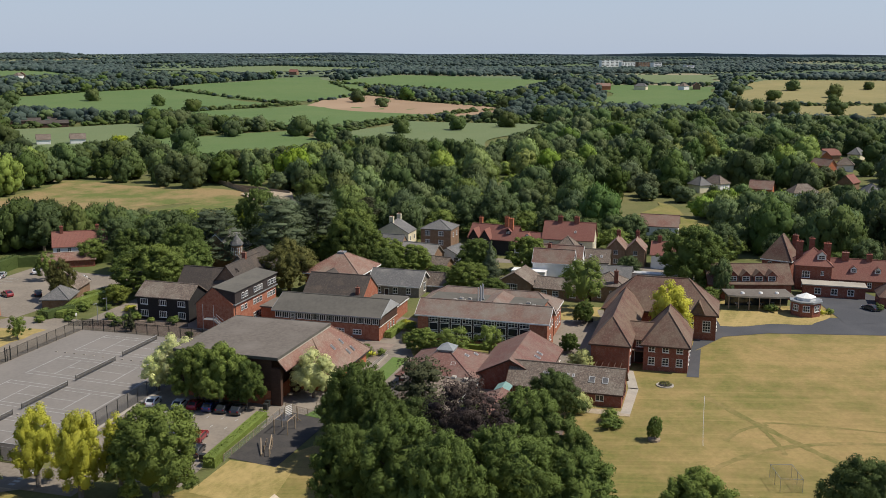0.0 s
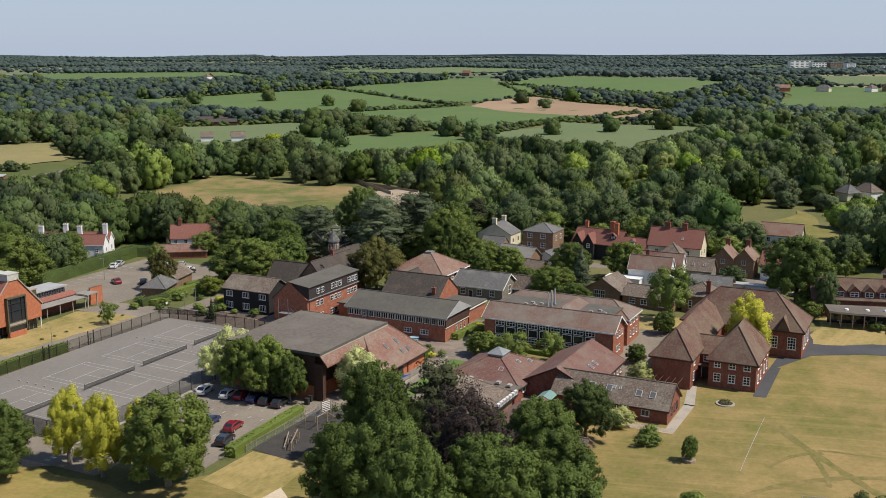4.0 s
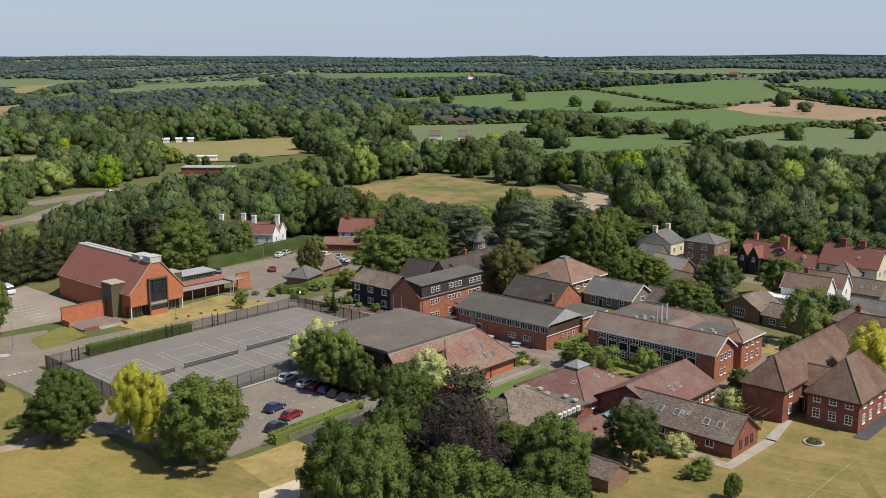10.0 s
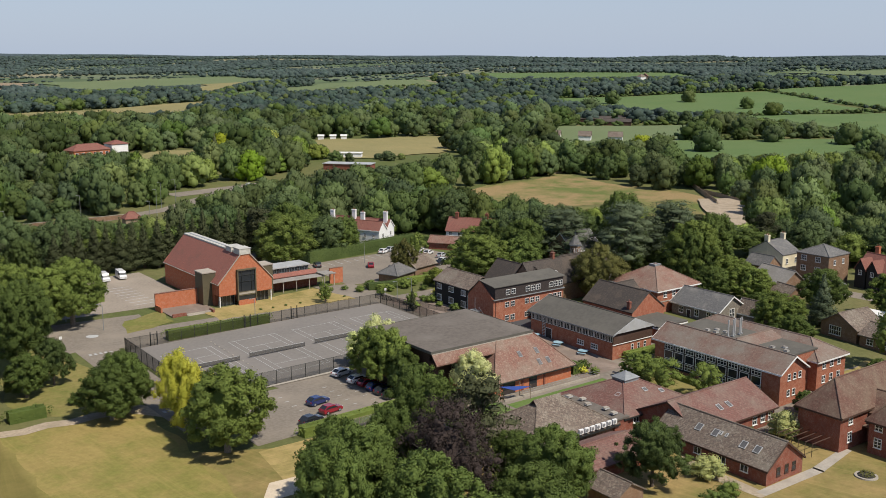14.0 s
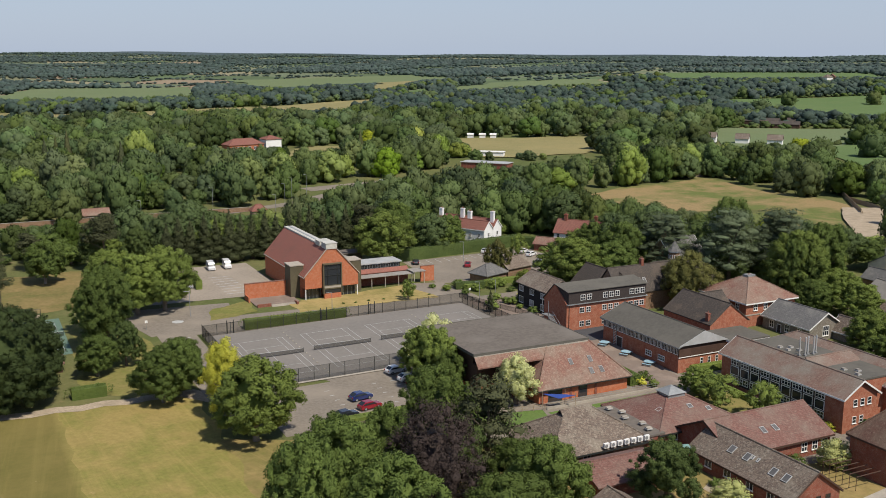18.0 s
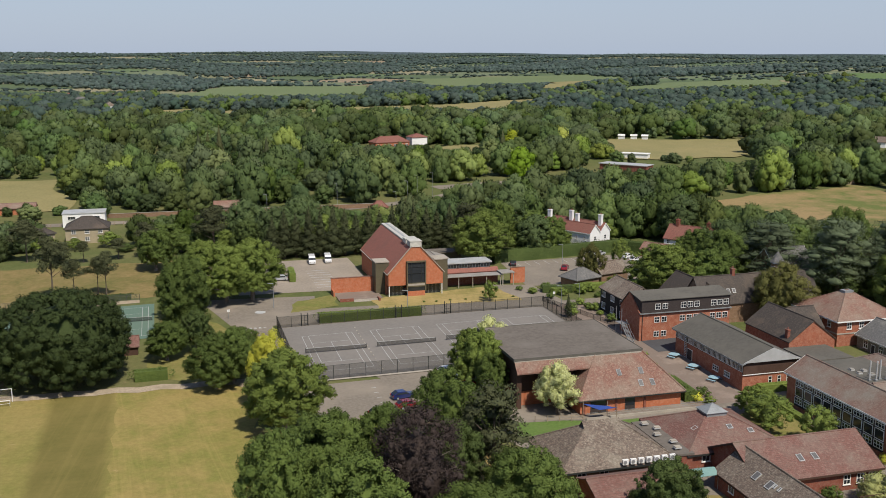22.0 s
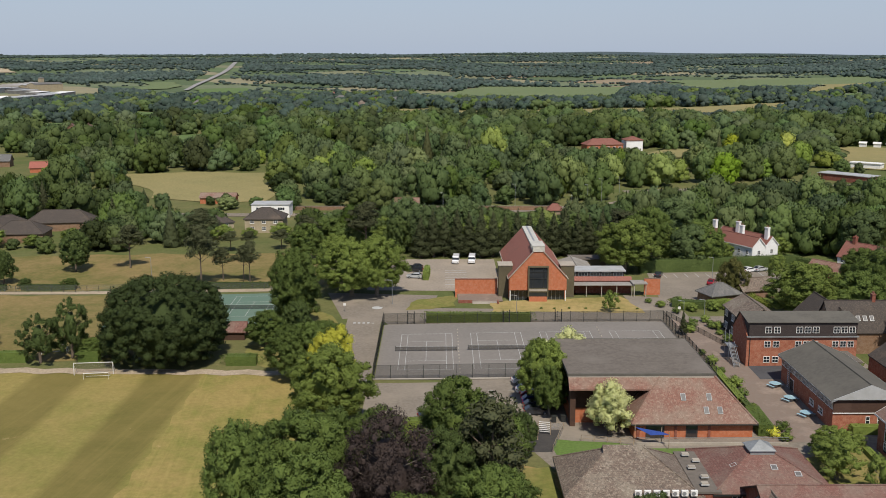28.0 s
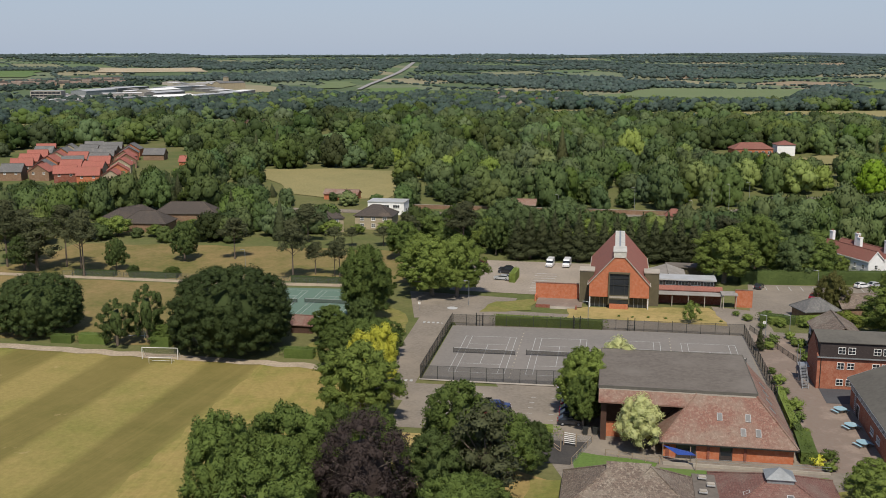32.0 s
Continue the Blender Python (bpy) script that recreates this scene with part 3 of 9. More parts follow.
patch("hall_path", ((-36, 63.2), (36, 62.2), (36, 69), (-36, 75)), ASPHALT, 0.065, "asphalt path in front of the orange brick hall", "path")
patch("hall_lawn", ((-9, 70), (27, 68.5), (24, 84.5), (-9, 79.5)), LAWN_STRAW, 0.09, "straw-dry lawn in front of the hall", "grass", wobble=0.4)
patch("hall_path_2", ((25.5, 68.2), (36, 67.5), (34.5, 83), (24.5, 86)), ASPHALT, 0.075, "asphalt path between the lawn and the car park", "path")
patch("hall_lawn_2", ((-30, 72), (-18, 75), (-17, 86), (-27, 82)), LAWN, 0.09, "green lawn beside the low brick wall", "grass", wobble=0.5)
patch("car_park_west", ((-40, 92), (-5.4, 90), (-5.4, 131), (-48, 131)), ASPHALT_PALE, 0.06, "worn asphalt car park with bay lines", "car park")
patch("car_park_north", ((33, 82), (78, 78), (80, 114), (36, 112)), ASPHALT, 0.06, "grey asphalt car park below the clipped hedge", "car park")
patch("terrace", ((-17, 79), (-6, 79), (-6, 87), (-17, 87)), PAVING, 0.25, "pale paved terrace behind the low wall", "paving")
patch("walk", ((30, -8), (41.5, -8), (41.5, 62), (31, 62)), PAVING, 0.05, "buff block-paved walk between the buildings", "path")
patch("yard", ((38.5, 20.8), (58, 20.8), (58, 28.4), (38.5, 28.4)), ASPHALT_DARK, 0.08, "dark asphalt yard under the three-storey block", "paving")
patch("court_lawn", ((9, -13.6), (33, -13.6), (33, -10.2), (9, -10.2)), ARTIFICIAL, 0.07, "bright green grass strip behind a rail", "grass")
patch("nursery_lawn", ((-3.6, -6.4), (8.6, -8.4), (8.0, -14), (-3.8, -13)), ARTIFICIAL, 0.065, "green grass beside the nursery", "grass", wobble=0.3)
patch("nursery_lawn_2", ((-9.5, -17.5), (-5, -17.5), (-4.6, -30), (-10, -31)), LAWN, 0.065, "narrow grass strip along the nursery wall", "grass", wobble=0.3)
patch("lab_garden", ((32, -30), (45.5, -36), (45.5, -9), (33, -15)), LAWN, 0.07, "shaded courtyard grass with shrubs", "grass")
patch("range_path", ((13.8, -60.4), (28, -60.6), (28, -58.7), (13.8, -58.7)), CONCRETE, 0.06, "pale concrete path round the brick range", "path")
patch("range_path_2", ((27.5, -60.6), (38.5, -58.6), (38.5, -57), (27.5, -58.7)), CONCRETE, 0.06, "pale concrete path to the school door", "path")
patch("range_path_3", ((12.6, -60.4), (14.6, -60.4), (15.6, -44), (12.2, -46)), GRAVEL, 0.055, "worn path beside the long classroom", "path")
patch("forecourt", ((54.6, -68.9), (57.5, -70.4), (70.5, -76.2), (78, -70)), ASPHALT_DARK, 0.06, "dark new asphalt forecourt", "road", step=2.0)
patch("forecourt_strip", ((37.6, -68.9), (38.0, -71.2), (57.8, -71.0), (54.8, -68.7)), ASPHALT_DARK, 0.055, "dark asphalt strip beside the school wing", "path")
patch("forecourt_drive", ((67.8, -73.6), (75.2, -86), (96, -78), (80, -68)), ASPHALT_DARK, 0.07, "dark new asphalt drive", "road")
patch("forecourt_drive_2", ((74.6, -84.6), (84, -126), (97, -124), (90, -78)), ASPHALT_DARK, 0.065, "dark new asphalt drive along the lawn", "road")
patch("pavilion_lawn", ((78, -74), (106, -74), (96, -100), (86, -96)), LAWN_STRAW, 0.08, "dry grass round the brick pavilion", "grass", wobble=0.8)
patch("rear_yard", ((60, -50), (84, -50), (84, -36), (60, -34)), ASPHALT, 0.055, "worn asphalt yard behind the old school", "paving")
patch("rear_lawn", ((74, -47), (86, -46), (84, -35), (72, -36)), LAWN_STRAW, 0.075, "dry grass under the thin tree", "grass", wobble=0.6)
patch("entrance_yard", ((88, -103), (112, -97.5), (129, -108), (98, -124)), ASPHALT_DARK, 0.1, "dark asphalt yard before the red brick houses", "road")
patch("village_ground", ((64, -60), (128, -62), (128, 30), (60, 30)), MEADOW, 0.03, "gardens between the village houses", "ground")
patch("village_street", ((131, -84), (137, -84), (131, 30), (125, 30)), ASPHALT, 0.06, "narrow asphalt village street", "road")
patch("field_path", ((-190, 30.6), (-44, 26), (-43, 29), (-190, 34)), GRAVEL, 0.075, "pale worn earth path along the playing field", "path", wobble=0.5)
patch("field_path_2", ((-46, 26), (-36, 12), (-34, 13), (-43, 29)), GRAVEL, 0.05, "pale worn earth path under the trees", "path")
patch("sand_pit", ((-44, -20), (-37, -20), (-33, -15), (-40, -14.5)), SAND, 0.05, "pale long-jump sand pit", "sand pit")
patch("soft_play", ((-24.5, -11.2), (-4.2, -11.6), (-1.8, -2.2), (-23.4, -2.6)), SOFT_PLAY, 0.07, "dark rubber play surface", "paving")
patch("far_pitch", ((-190, 36), (-85, 36), (-85, 91), (-190, 92)), LAWN_BROWN, 0.03, "straw-coloured playing field beyond the path", "grass", wobble=0.8)
patch("green_court", ((-98, 60), (-60.5, 62), (-60.5, 90.5), (-100, 90)), GREEN_COURT, 0.08, "faded green hard court with white lines", "court")
patch("paddock", ((-175, 96), (-46, 98), (-44, 140), (-170, 140)), LAWN_BROWN, 0.03, "straw-coloured paddock between tree belts", "grass", wobble=1.0)
patch("paddock_edge", ((-175, 92.5), (-64, 92.5), (-64, 95.5), (-175, 95.5)), GRAVEL, 0.06, "pale path along the paddock", "path")


def worn_track(points, wide, material, lift, label):
    """A strip of worn ground through a few points of the lawn, softened by an uneven edge."""
    p = np.array(points, float)
    t = np.linspace(0, 1, 40)
    bend = [np.polyval(np.polyfit(np.linspace(0, 1, len(p)), p[:, k], len(p) - 1), t) for k in (0, 1)]
    c = np.stack(bend, 1)
    d = np.gradient(c, axis=0)
    side = np.stack([-d[:, 1], d[:, 0]], 1) / np.linalg.norm(d, axis=1)[:, None]
    half = wide / 2 * (1 + 0.25 * np.sin(t * 47) * np.sin(t * 19 + 1))[:, None]
    edges = np.stack([c - side * half, c + side * half], 1).reshape(-1, 2)
    v = np.column_stack([edges, height(edges[:, 0], edges[:, 1]) + lift])
    k = np.arange(len(t) - 1)[:, None] * 2
    return tagged(new("worn_track", tri_mesh("worn_track", v, k + [0, 2, 3, 1], material, True)), label, "track", kind="structure")


worn_track(((5.8, -76.5), (11.7, -79.1), (15.3, -83.3)), 0.9, TRACK, 0.03, "faint curved wheel track on the dry lawn")
worn_track(((15.8, -82.5), (17.2, -90), (17.0, -110)), 0.6, TRACK, 0.034, "narrow dark worn line across the dry lawn")
worn_track(((26.7, -72.9), (13.1, -83.3), (1.0, -94.0)), 1.5, TRACK, 0.026, "broad faint track across the dry lawn")
worn_track(((-8, -74), (6, -86), (12, -104)), 1.2, TRACK, 0.038, "broad faint track across the dry lawn")
worn_track(((13.8, -82), (7, -84.5), (2.5, -85.5)), 0.8, TRACK, 0.042, "short worn patch on the dry lawn")
worn_track(((27.4, -72.6), (13.3, -72.75), (2.7, -73.0)), 0.06, LINE, 0.03, "faded white pitch line on the lawn")

# open land among the woods: four corners, what grows there, label
FIELDS = [
    (((150, 205), (152, 158), (242, 118), (242, 224)), WASTE, "rough waste ground with green and bare patches"),
    (((160, 152), (178, 68), (232, 106), (236, 122)), WASTE, "rough grass and bare earth beside the fence"),
    (((186, 338), (252, 332), (318, 415), (222, 446)), FIELD_GOLD, "golden hay meadow below tall trees"),
    (((-138, 244), (-90, 242), (-104, 326), (-172, 318)), FIELD_GOLD, "straw-coloured meadow among woods"),
    (((184, -44), (188, -72), (216, -68), (264, -46), (266, -22), (210, -30)), LAWN, "sunlit green park grass between trees"),
    (((330, 215), (420, 170), (520, 225), (410, 300)), FIELD_GREEN, "green grazing field"),
    (((330, 320), (420, 280), (540, 380), (440, 440)), FIELD_PALE, "pale green grazing field by the farm"),
    (((440, 72), (640, 60), (650, 190), (470, 190)), FIELD_PALE, "pale blue-green crop field"),
    (((540, 215), (800, 165), (850, 375), (640, 440)), FIELD_GREEN, "rolling green crop field"),
    (((700, 145), (860, 140), (1010, 360), (830, 372)), FIELD_SOIL, "bare brown tilled field"),
    (((850, 385), (1060, 370), (1330, 560), (1000, 640)), FIELD_GREEN, "rolling green crop field on the hill"),
    (((620, 460), (840, 385), (1000, 640), (720, 740)), FIELD_GREEN, "rolling green crop field on the slope"),
    (((1090, 215), (1330, 180), (1480, 470), (1180, 470)), FIELD_GREEN, "bright green hill field"),
    (((800, -70), (770, -215), (1000, -235), (960, -60)), FIELD_GOLD, "yellow-green hay field with scattered trees"),
    (((1000, -70), (1020, -250), (1450, -330), (1420, -110)), FIELD_GOLD, "yellow-green hay field with scattered trees"),
    (((930, 60), (930, -40), (1250, -60), (1260, 90)), FIELD_GREEN, "bright green pasture"),
    (((1300, 40), (1320, -60), (1700, -40), (1680, 120)), FIELD_PALE, "pale pasture below the hilltop buildings"),
    (((-40, 800), (280, 770), (400, 1010), (-20, 860)), FIELD_GOLD, "yellow-green hay field beyond the woods"),
    (((-70, 1290), (230, 1260), (330, 1700), (60, 1780)), FIELD_PALE, "pale green crop field in the valley"),
    (((600, 1080), (760, 1010), (830, 1130), (660, 1210)), FIELD_PALE, "pale far field"),
    (((900, 1050), (1200, 900), (1400, 1150), (1100, 1350)), FIELD_GREEN, "far green pasture"),
    (((420, 1500), (760, 1450), (800, 1800), (450, 1900)), FIELD_PALE, "far pale field"),
    (((-1300, 2190), (-1560, 2700), (-1277, 2766), (-1075, 2355), (-1110, 2160)), FIELD_STUBBLE, "far golden stubble field on the rise"),
    (((1500, 750), (1900, 650), (2000, 950), (1600, 1050)), FIELD_PALE, "far pale field"),
    (((-1900, 1700), (-1300, 1900), (-1500, 2300), (-2100, 2100)), FIELD_GREEN, "far green field"),
    (((84, 378), (128, 385), (138, 428), (112, 430)), FIELD_GOLD, "golden paddock beside the red-roofed school"),
    (((172, 64), (202, 72), (247, 119), (228, 126)), GRAVEL, "bare earth beside a board fence"),
    (((-335, 882), (-292, 858), (-264, 726), (-283, 698)), FIELD_GREEN, "small green meadow between woods"),
    (((-204, 530), (-176, 545), (-158, 478), (-188, 464)), FIELD_GREEN, "sunlit green meadow between trees"),
    (((-78, 911), (-21, 944), (-23, 802), (-47, 785)), FIELD_GOLD, "pale hay field beyond the woods"),
    (((-461, 1667), (-368, 1705), (-328, 1448), (-405, 1419)), FIELD_GREEN, "far green field"),
    (((-611, 1871), (-550, 1918), (-499, 1669), (-544, 1630)), FIELD_PALE, "far pale field"),
    (((595, 1162), (666, 1148), (603, 1049), (546, 1075)), FIELD_PALE, "far pale field"),
    (((500, 1137), (565, 1185), (518, 1096), (477, 1075)), FIELD_GREEN, "far green field"),
    (((606, 1492), (680, 1449), (500, 1200), (477, 1208)), FIELD_GOLD, "far golden field"),
    (((-445, 508), (-412, 514), (-440, 584), (-478, 574)), FIELD_GOLD, "small pale field among woods"),
    (((-335, 606), (-302, 612), (-318, 676), (-352, 668)), FIELD_GREEN, "small sunlit meadow among woods"),
]
for n, (corners, material, label) in enumerate(FIELDS):
    far = np.hypot(*np.mean(corners, 0))
    patch("field_%d" % (n + 1), corners, material, 0.03 * n + 0.12 if far < 350 else 0.4 + 0.014 * n if far < 1400 else 1.0 + 0.014 * n, label, "field", step=10 if far < 700 else 40, wobble=3.0 if far < 500 else 10.0)
patch("lane", ((-125, 208), (-15, 212), (-15, 218), (-125, 215)), ASPHALT, 0.1, "asphalt lane behind the tree belt", "road")
patch("lane_2", ((-15, 212), (46, 232), (44, 239), (-15, 218)), ASPHALT, 0.1, "asphalt lane curving past street lamps", "road")
patch("lane_3", ((44, 228), (100, 272), (96, 280), (42, 238)), ASPHALT, 0.1, "asphalt road rising to the bypass", "road")
patch("bypass", ((60, 262), (250, 300), (250, 309), (58, 272)), ASPHALT, 0.12, "wide asphalt road with grass verges", "road")
patch("bypass_verge", ((110, 276), (250, 311), (250, 324), (108, 290)), MEADOW, 0.14, "grass verge beside the road", "grass")
for n, (a, b) in enumerate((((-462, 1600), (-490, 1790)), ((-490, 1790), (-518, 2050)), ((-518, 2050), (-558, 2345)), ((-558, 2345), (-625, 2775)), ((-625, 2775), (-758, 3520)))):
    wide = 4.5 + 0.7 * n
    patch("dual_carriageway" if n == 0 else "dual_carriageway_%d" % (n + 1), ((a[0] - wide, a[1]), (a[0] + wide, a[1]), (b[0] + wide, b[1]), (b[0] - wide, b[1])), ASPHALT_GREY, 2.2 + 0.05 * n, "pale far dual carriageway climbing the hill", "road", step=40)

# ---- trees ----
rng = np.random.default_rng(7)


def ico(level):
    bm = bmesh.new()
    bmesh.ops.create_icosphere(bm, subdivisions=level, radius=1.0)
    v = np.array([p.co[:] for p in bm.verts])
    f = np.array([[c.index for c in face.verts] for face in bm.faces])
    bm.free()
    return v, f


ICO = {1: ico(1), 2: ico(2), 3: ico(3)}


def unit(v):
    return v / np.maximum(np.linalg.norm(v, axis=-1, keepdims=True), 1e-9)


def lump(centre, size, level, rough):
    """A billow of foliage: corners, faces and outward normals."""
    v, f = ICO[level]
    k = rng.normal(0, 3.2, (4, 3))
    wave = sum(np.sin(v @ k[n] + rng.uniform(0, 6)) for n in range(4)) / 4
    return centre + v * size * (1 + rough * wave)[:, None], f, unit(v / size)


def leaves(centres, sizes, count, leaf, spread=0.8, low=-0.5, flat=0.55, reach=(0.8, 1.16), plain=False):
    """Diamond-shaped leaf sprays over the outsides of rounded masses."""
    area = np.array([s[0] * s[1] + s[0] * s[2] for s in sizes])
    pick = rng.choice(len(centres), count, p=area / area.sum())
    d = unit(rng.normal(size=(count, 3)))
    d[:, 2] = np.where(d[:, 2] < low, -d[:, 2], d[:, 2])
    at = centres[pick] + d * sizes[pick] * rng.uniform(*reach, (count, 1))
    out = unit(d / sizes[pick])
    nrm = unit(out + spread * rng.normal(size=(count, 3)))
    nrm *= np.where((nrm * out).sum(1) < 0, -1, 1)[:, None]
    a = unit(np.cross(nrm, rng.normal(size=(count, 3))))
    b = np.cross(nrm, a)
    s = leaf * rng.uniform(0.6, 1.35, (count, 1))
    if plain:
        v = np.stack([at + a * s, at - (a - b) * s * 0.7, at - (a + b) * s * 0.7], 1).reshape(-1, 3)
        return v, np.arange(count * 3).reshape(-1, 3), np.repeat(unit(out + 0.5 * nrm), 3, 0)
    v = np.stack([at + a * s, at + b * s * flat, at - a * s, at - b * s * flat], 1).reshape(-1, 3)
    q = np.arange(count)[:, None] * 4
    return v, np.concatenate([q + [0, 1, 2], q + [0, 2, 3]], 0), np.repeat(unit(out + 0.65 * nrm), 4, 0)


def joined(pieces):
    vs, fs, ns, n = [], [], [], 0
    for v, f, normals in pieces:
        vs.append(v)
        fs.append(f + n)
        ns.append(normals)
        n += len(v)
    return np.concatenate(vs), np.concatenate(fs), np.concatenate(ns)


def crown_masses(form, lobes):
    """Centres and half sizes of the masses of a crown one unit high and one unit in radius."""
    c, s = [], []
    for n in range(lobes):
        if form == "cone":
            h = 0.08 + 0.9 * n / max(1, lobes - 1)
            r = 0.95 * (1 - h) + 0.06
            turn = n * 2.4
            c.append((0.4 * r * math.cos(turn), 0.4 * r * math.sin(turn), h))
            s.append((r * 0.75, r * 0.75, 0.1))
        elif form == "scots":
            u = (n + 0.5) / lobes
            turn, h = n * 2.4 + rng.uniform(-0.8, 0.8), 0.5 + 0.47 * rng.uniform(0, 1)
            r = rng.uniform(0.15, 0.75) * (1.0 - 0.7 * max(0, h - 0.7) / 0.25)
            k = rng.uniform(0.2, 0.4)
            c.append((r * math.cos(turn), r * math.sin(turn), h))
            s.append((k * 0.85, k * rng.uniform(0.5, 0.9), rng.uniform(0.04, 0.09)))
        elif form == "tier":
            u = (n + 0.5) / lobes
            h = 0.22 + 0.74 * u + rng.uniform(-0.05, 0.05)
            turn = n * 2.4 + rng.uniform(-0.9, 0.9)
            r = rng.uniform(0.15, 0.85) * (1.05 - 0.7 * max(0, h - 0.6) / 0.4)
            k = rng.uniform(0.22, 0.44)
            c.append((r * math.cos(turn), r * math.sin(turn), h))
            s.append((k, k * rng.uniform(0.6, 1), rng.uniform(0.045, 0.1)))
        else:
            wide = {"round": 0.76, "tall": 0.7, "open": 0.8, "dome": 0.84}[form]
            if form == "dome":
                z = 1 - 1.62 * (n + 0.5) / lobes
                turn = n * 2.39996 + rng.uniform(-0.45, 0.45)
                swell = 1 + 0.16 * math.sin(turn * 2 + 0.7) * math.cos(z * 2.2) + 0.12 * math.sin(turn * 3 + 2 + z)
                r = wide * math.sqrt(max(0.0, 1 - abs(z) ** 2.4)) * (0.9 + 0.1 * swell) * rng.uniform(0.92, 1.08)
                h = 0.42 + (0.5 if z > 0 else 0.55) * z * rng.uniform(0.94, 1.04)
                k = 1.6 * lobes ** -0.5 * rng.uniform(0.6, 1.45)
                c.append((r * math.cos(turn), r * math.sin(turn), h))
                s.append((k, k * rng.uniform(0.8, 1.1), k * rng.uniform(0.55, 0.75)))
                continue
            # masses of many sizes over an uneven crown, a few of them standing out
            z = 1 - 1.7 * (n + 0.5) / lobes
            turn = n * 2.39996 + rng.uniform(-0.6, 0.6)
            swell = 1 + 0.16 * math.sin(turn * 2 + 0.7) * math.cos(z * 2.2) + 0.14 * math.sin(turn * 3 + 2 + 2.5 * z) + 0.08 * math.sin(turn * 5 + 4 * z)
            r = wide * max(0.0, 1 - abs(z) ** 2.3) ** 0.5 * swell * rng.uniform(0.74, 1.16)
            h = 0.45 + (0.43 if z > 0 else 0.44) * z * rng.uniform(0.82, 1.12)
            k = 1.55 * lobes ** -0.5 * rng.uniform(0.5, 1.5) * (0.7 if form == "open" else 1)
            stretch = rng.uniform(0.7, 1.4)
            c.append((r * math.cos(turn), r * math.sin(turn), h))
            s.append((k * stretch, k / stretch, k * rng.uniform(0.36, 0.56)))
    return np.array(c), np.array(s)


def tree_kind(name, form, material, bark, tall, radius, lobes, count, leaf, label, category="tree", bole=0.22, solid=0.7):
    """One tree with its trunk, limbs and crown, a pattern for copies."""
    root = new(name)
    tagged(root, label, category)
    c, s = crown_masses(form, lobes)
    low = 0.04 if form == "cone" else bole * 0.25
    scale = np.array([radius, radius, tall * (1 - low)])
    c, s = c * scale + [0, 0, tall * low], s * scale
    pieces = [lump(p, k * (solid * 0.75 if form in ("tier", "scots") else solid), 1, 0.4) for p, k in zip(c, s)]
    fill = {"round": 0.46, "tall": 0.4, "dome": 0.7, "open": 0.3}.get(form, 0)
    if fill:
        pieces.append(lump(np.array([0, 0, 0.45]) * scale + [0, 0, tall * low], np.array([fill, fill, 0.37 if form == "dome" else 0.3]) * scale, 2, 0.3))
    pieces.append(leaves(c, s, count, leaf, reach=(0.78, 1.12) if form in ("tier", "scots", "cone") else (0.72, 1.26)))
    v, f, nrm = joined(pieces)
    nrm = unit(nrm + 0.45 * unit(v / scale - [0, 0, 0.4]))
    part("crown", tri_mesh("crown", v, f, material, True, nrm), material, root)
    g = Geo()
    r0 = (0.022 * tall + 0.06) * (0.55 if form == "scots" else 1)
    g.tube((0, 0, -0.3), (0, 0, tall * 0.35), r0 * 1.25, r0 * 0.8, 8)
    g.tube((0, 0, tall * 0.35), (0, 0, tall * (0.9 if form in ("cone", "tier") else 0.72)), r0 * 0.8, r0 * 0.2, 6)
    for p in c[lobes // 4::max(1, lobes // 9)][:8 if category == "tree" else 4]:
        g.tube((0, 0, min(p[2] * 0.7, tall * 0.5)), tuple(p), r0 * 0.4, r0 * 0.1, 5)
    part("trunk", g, bark, root)
    if name == "tree" and material is LEAF_COPPER:
        for p in c[::3]:
            foot, tip = p * [0.5, 0.5, 0.86], p * [1.12, 1.12, 1.02] + rng.normal(0, 0.3, 3)
            part("branch", Geo().tube(tuple(foot), tuple(tip), 0.08, 0.03, 4), bark, root, "bare pale branch")
    return root


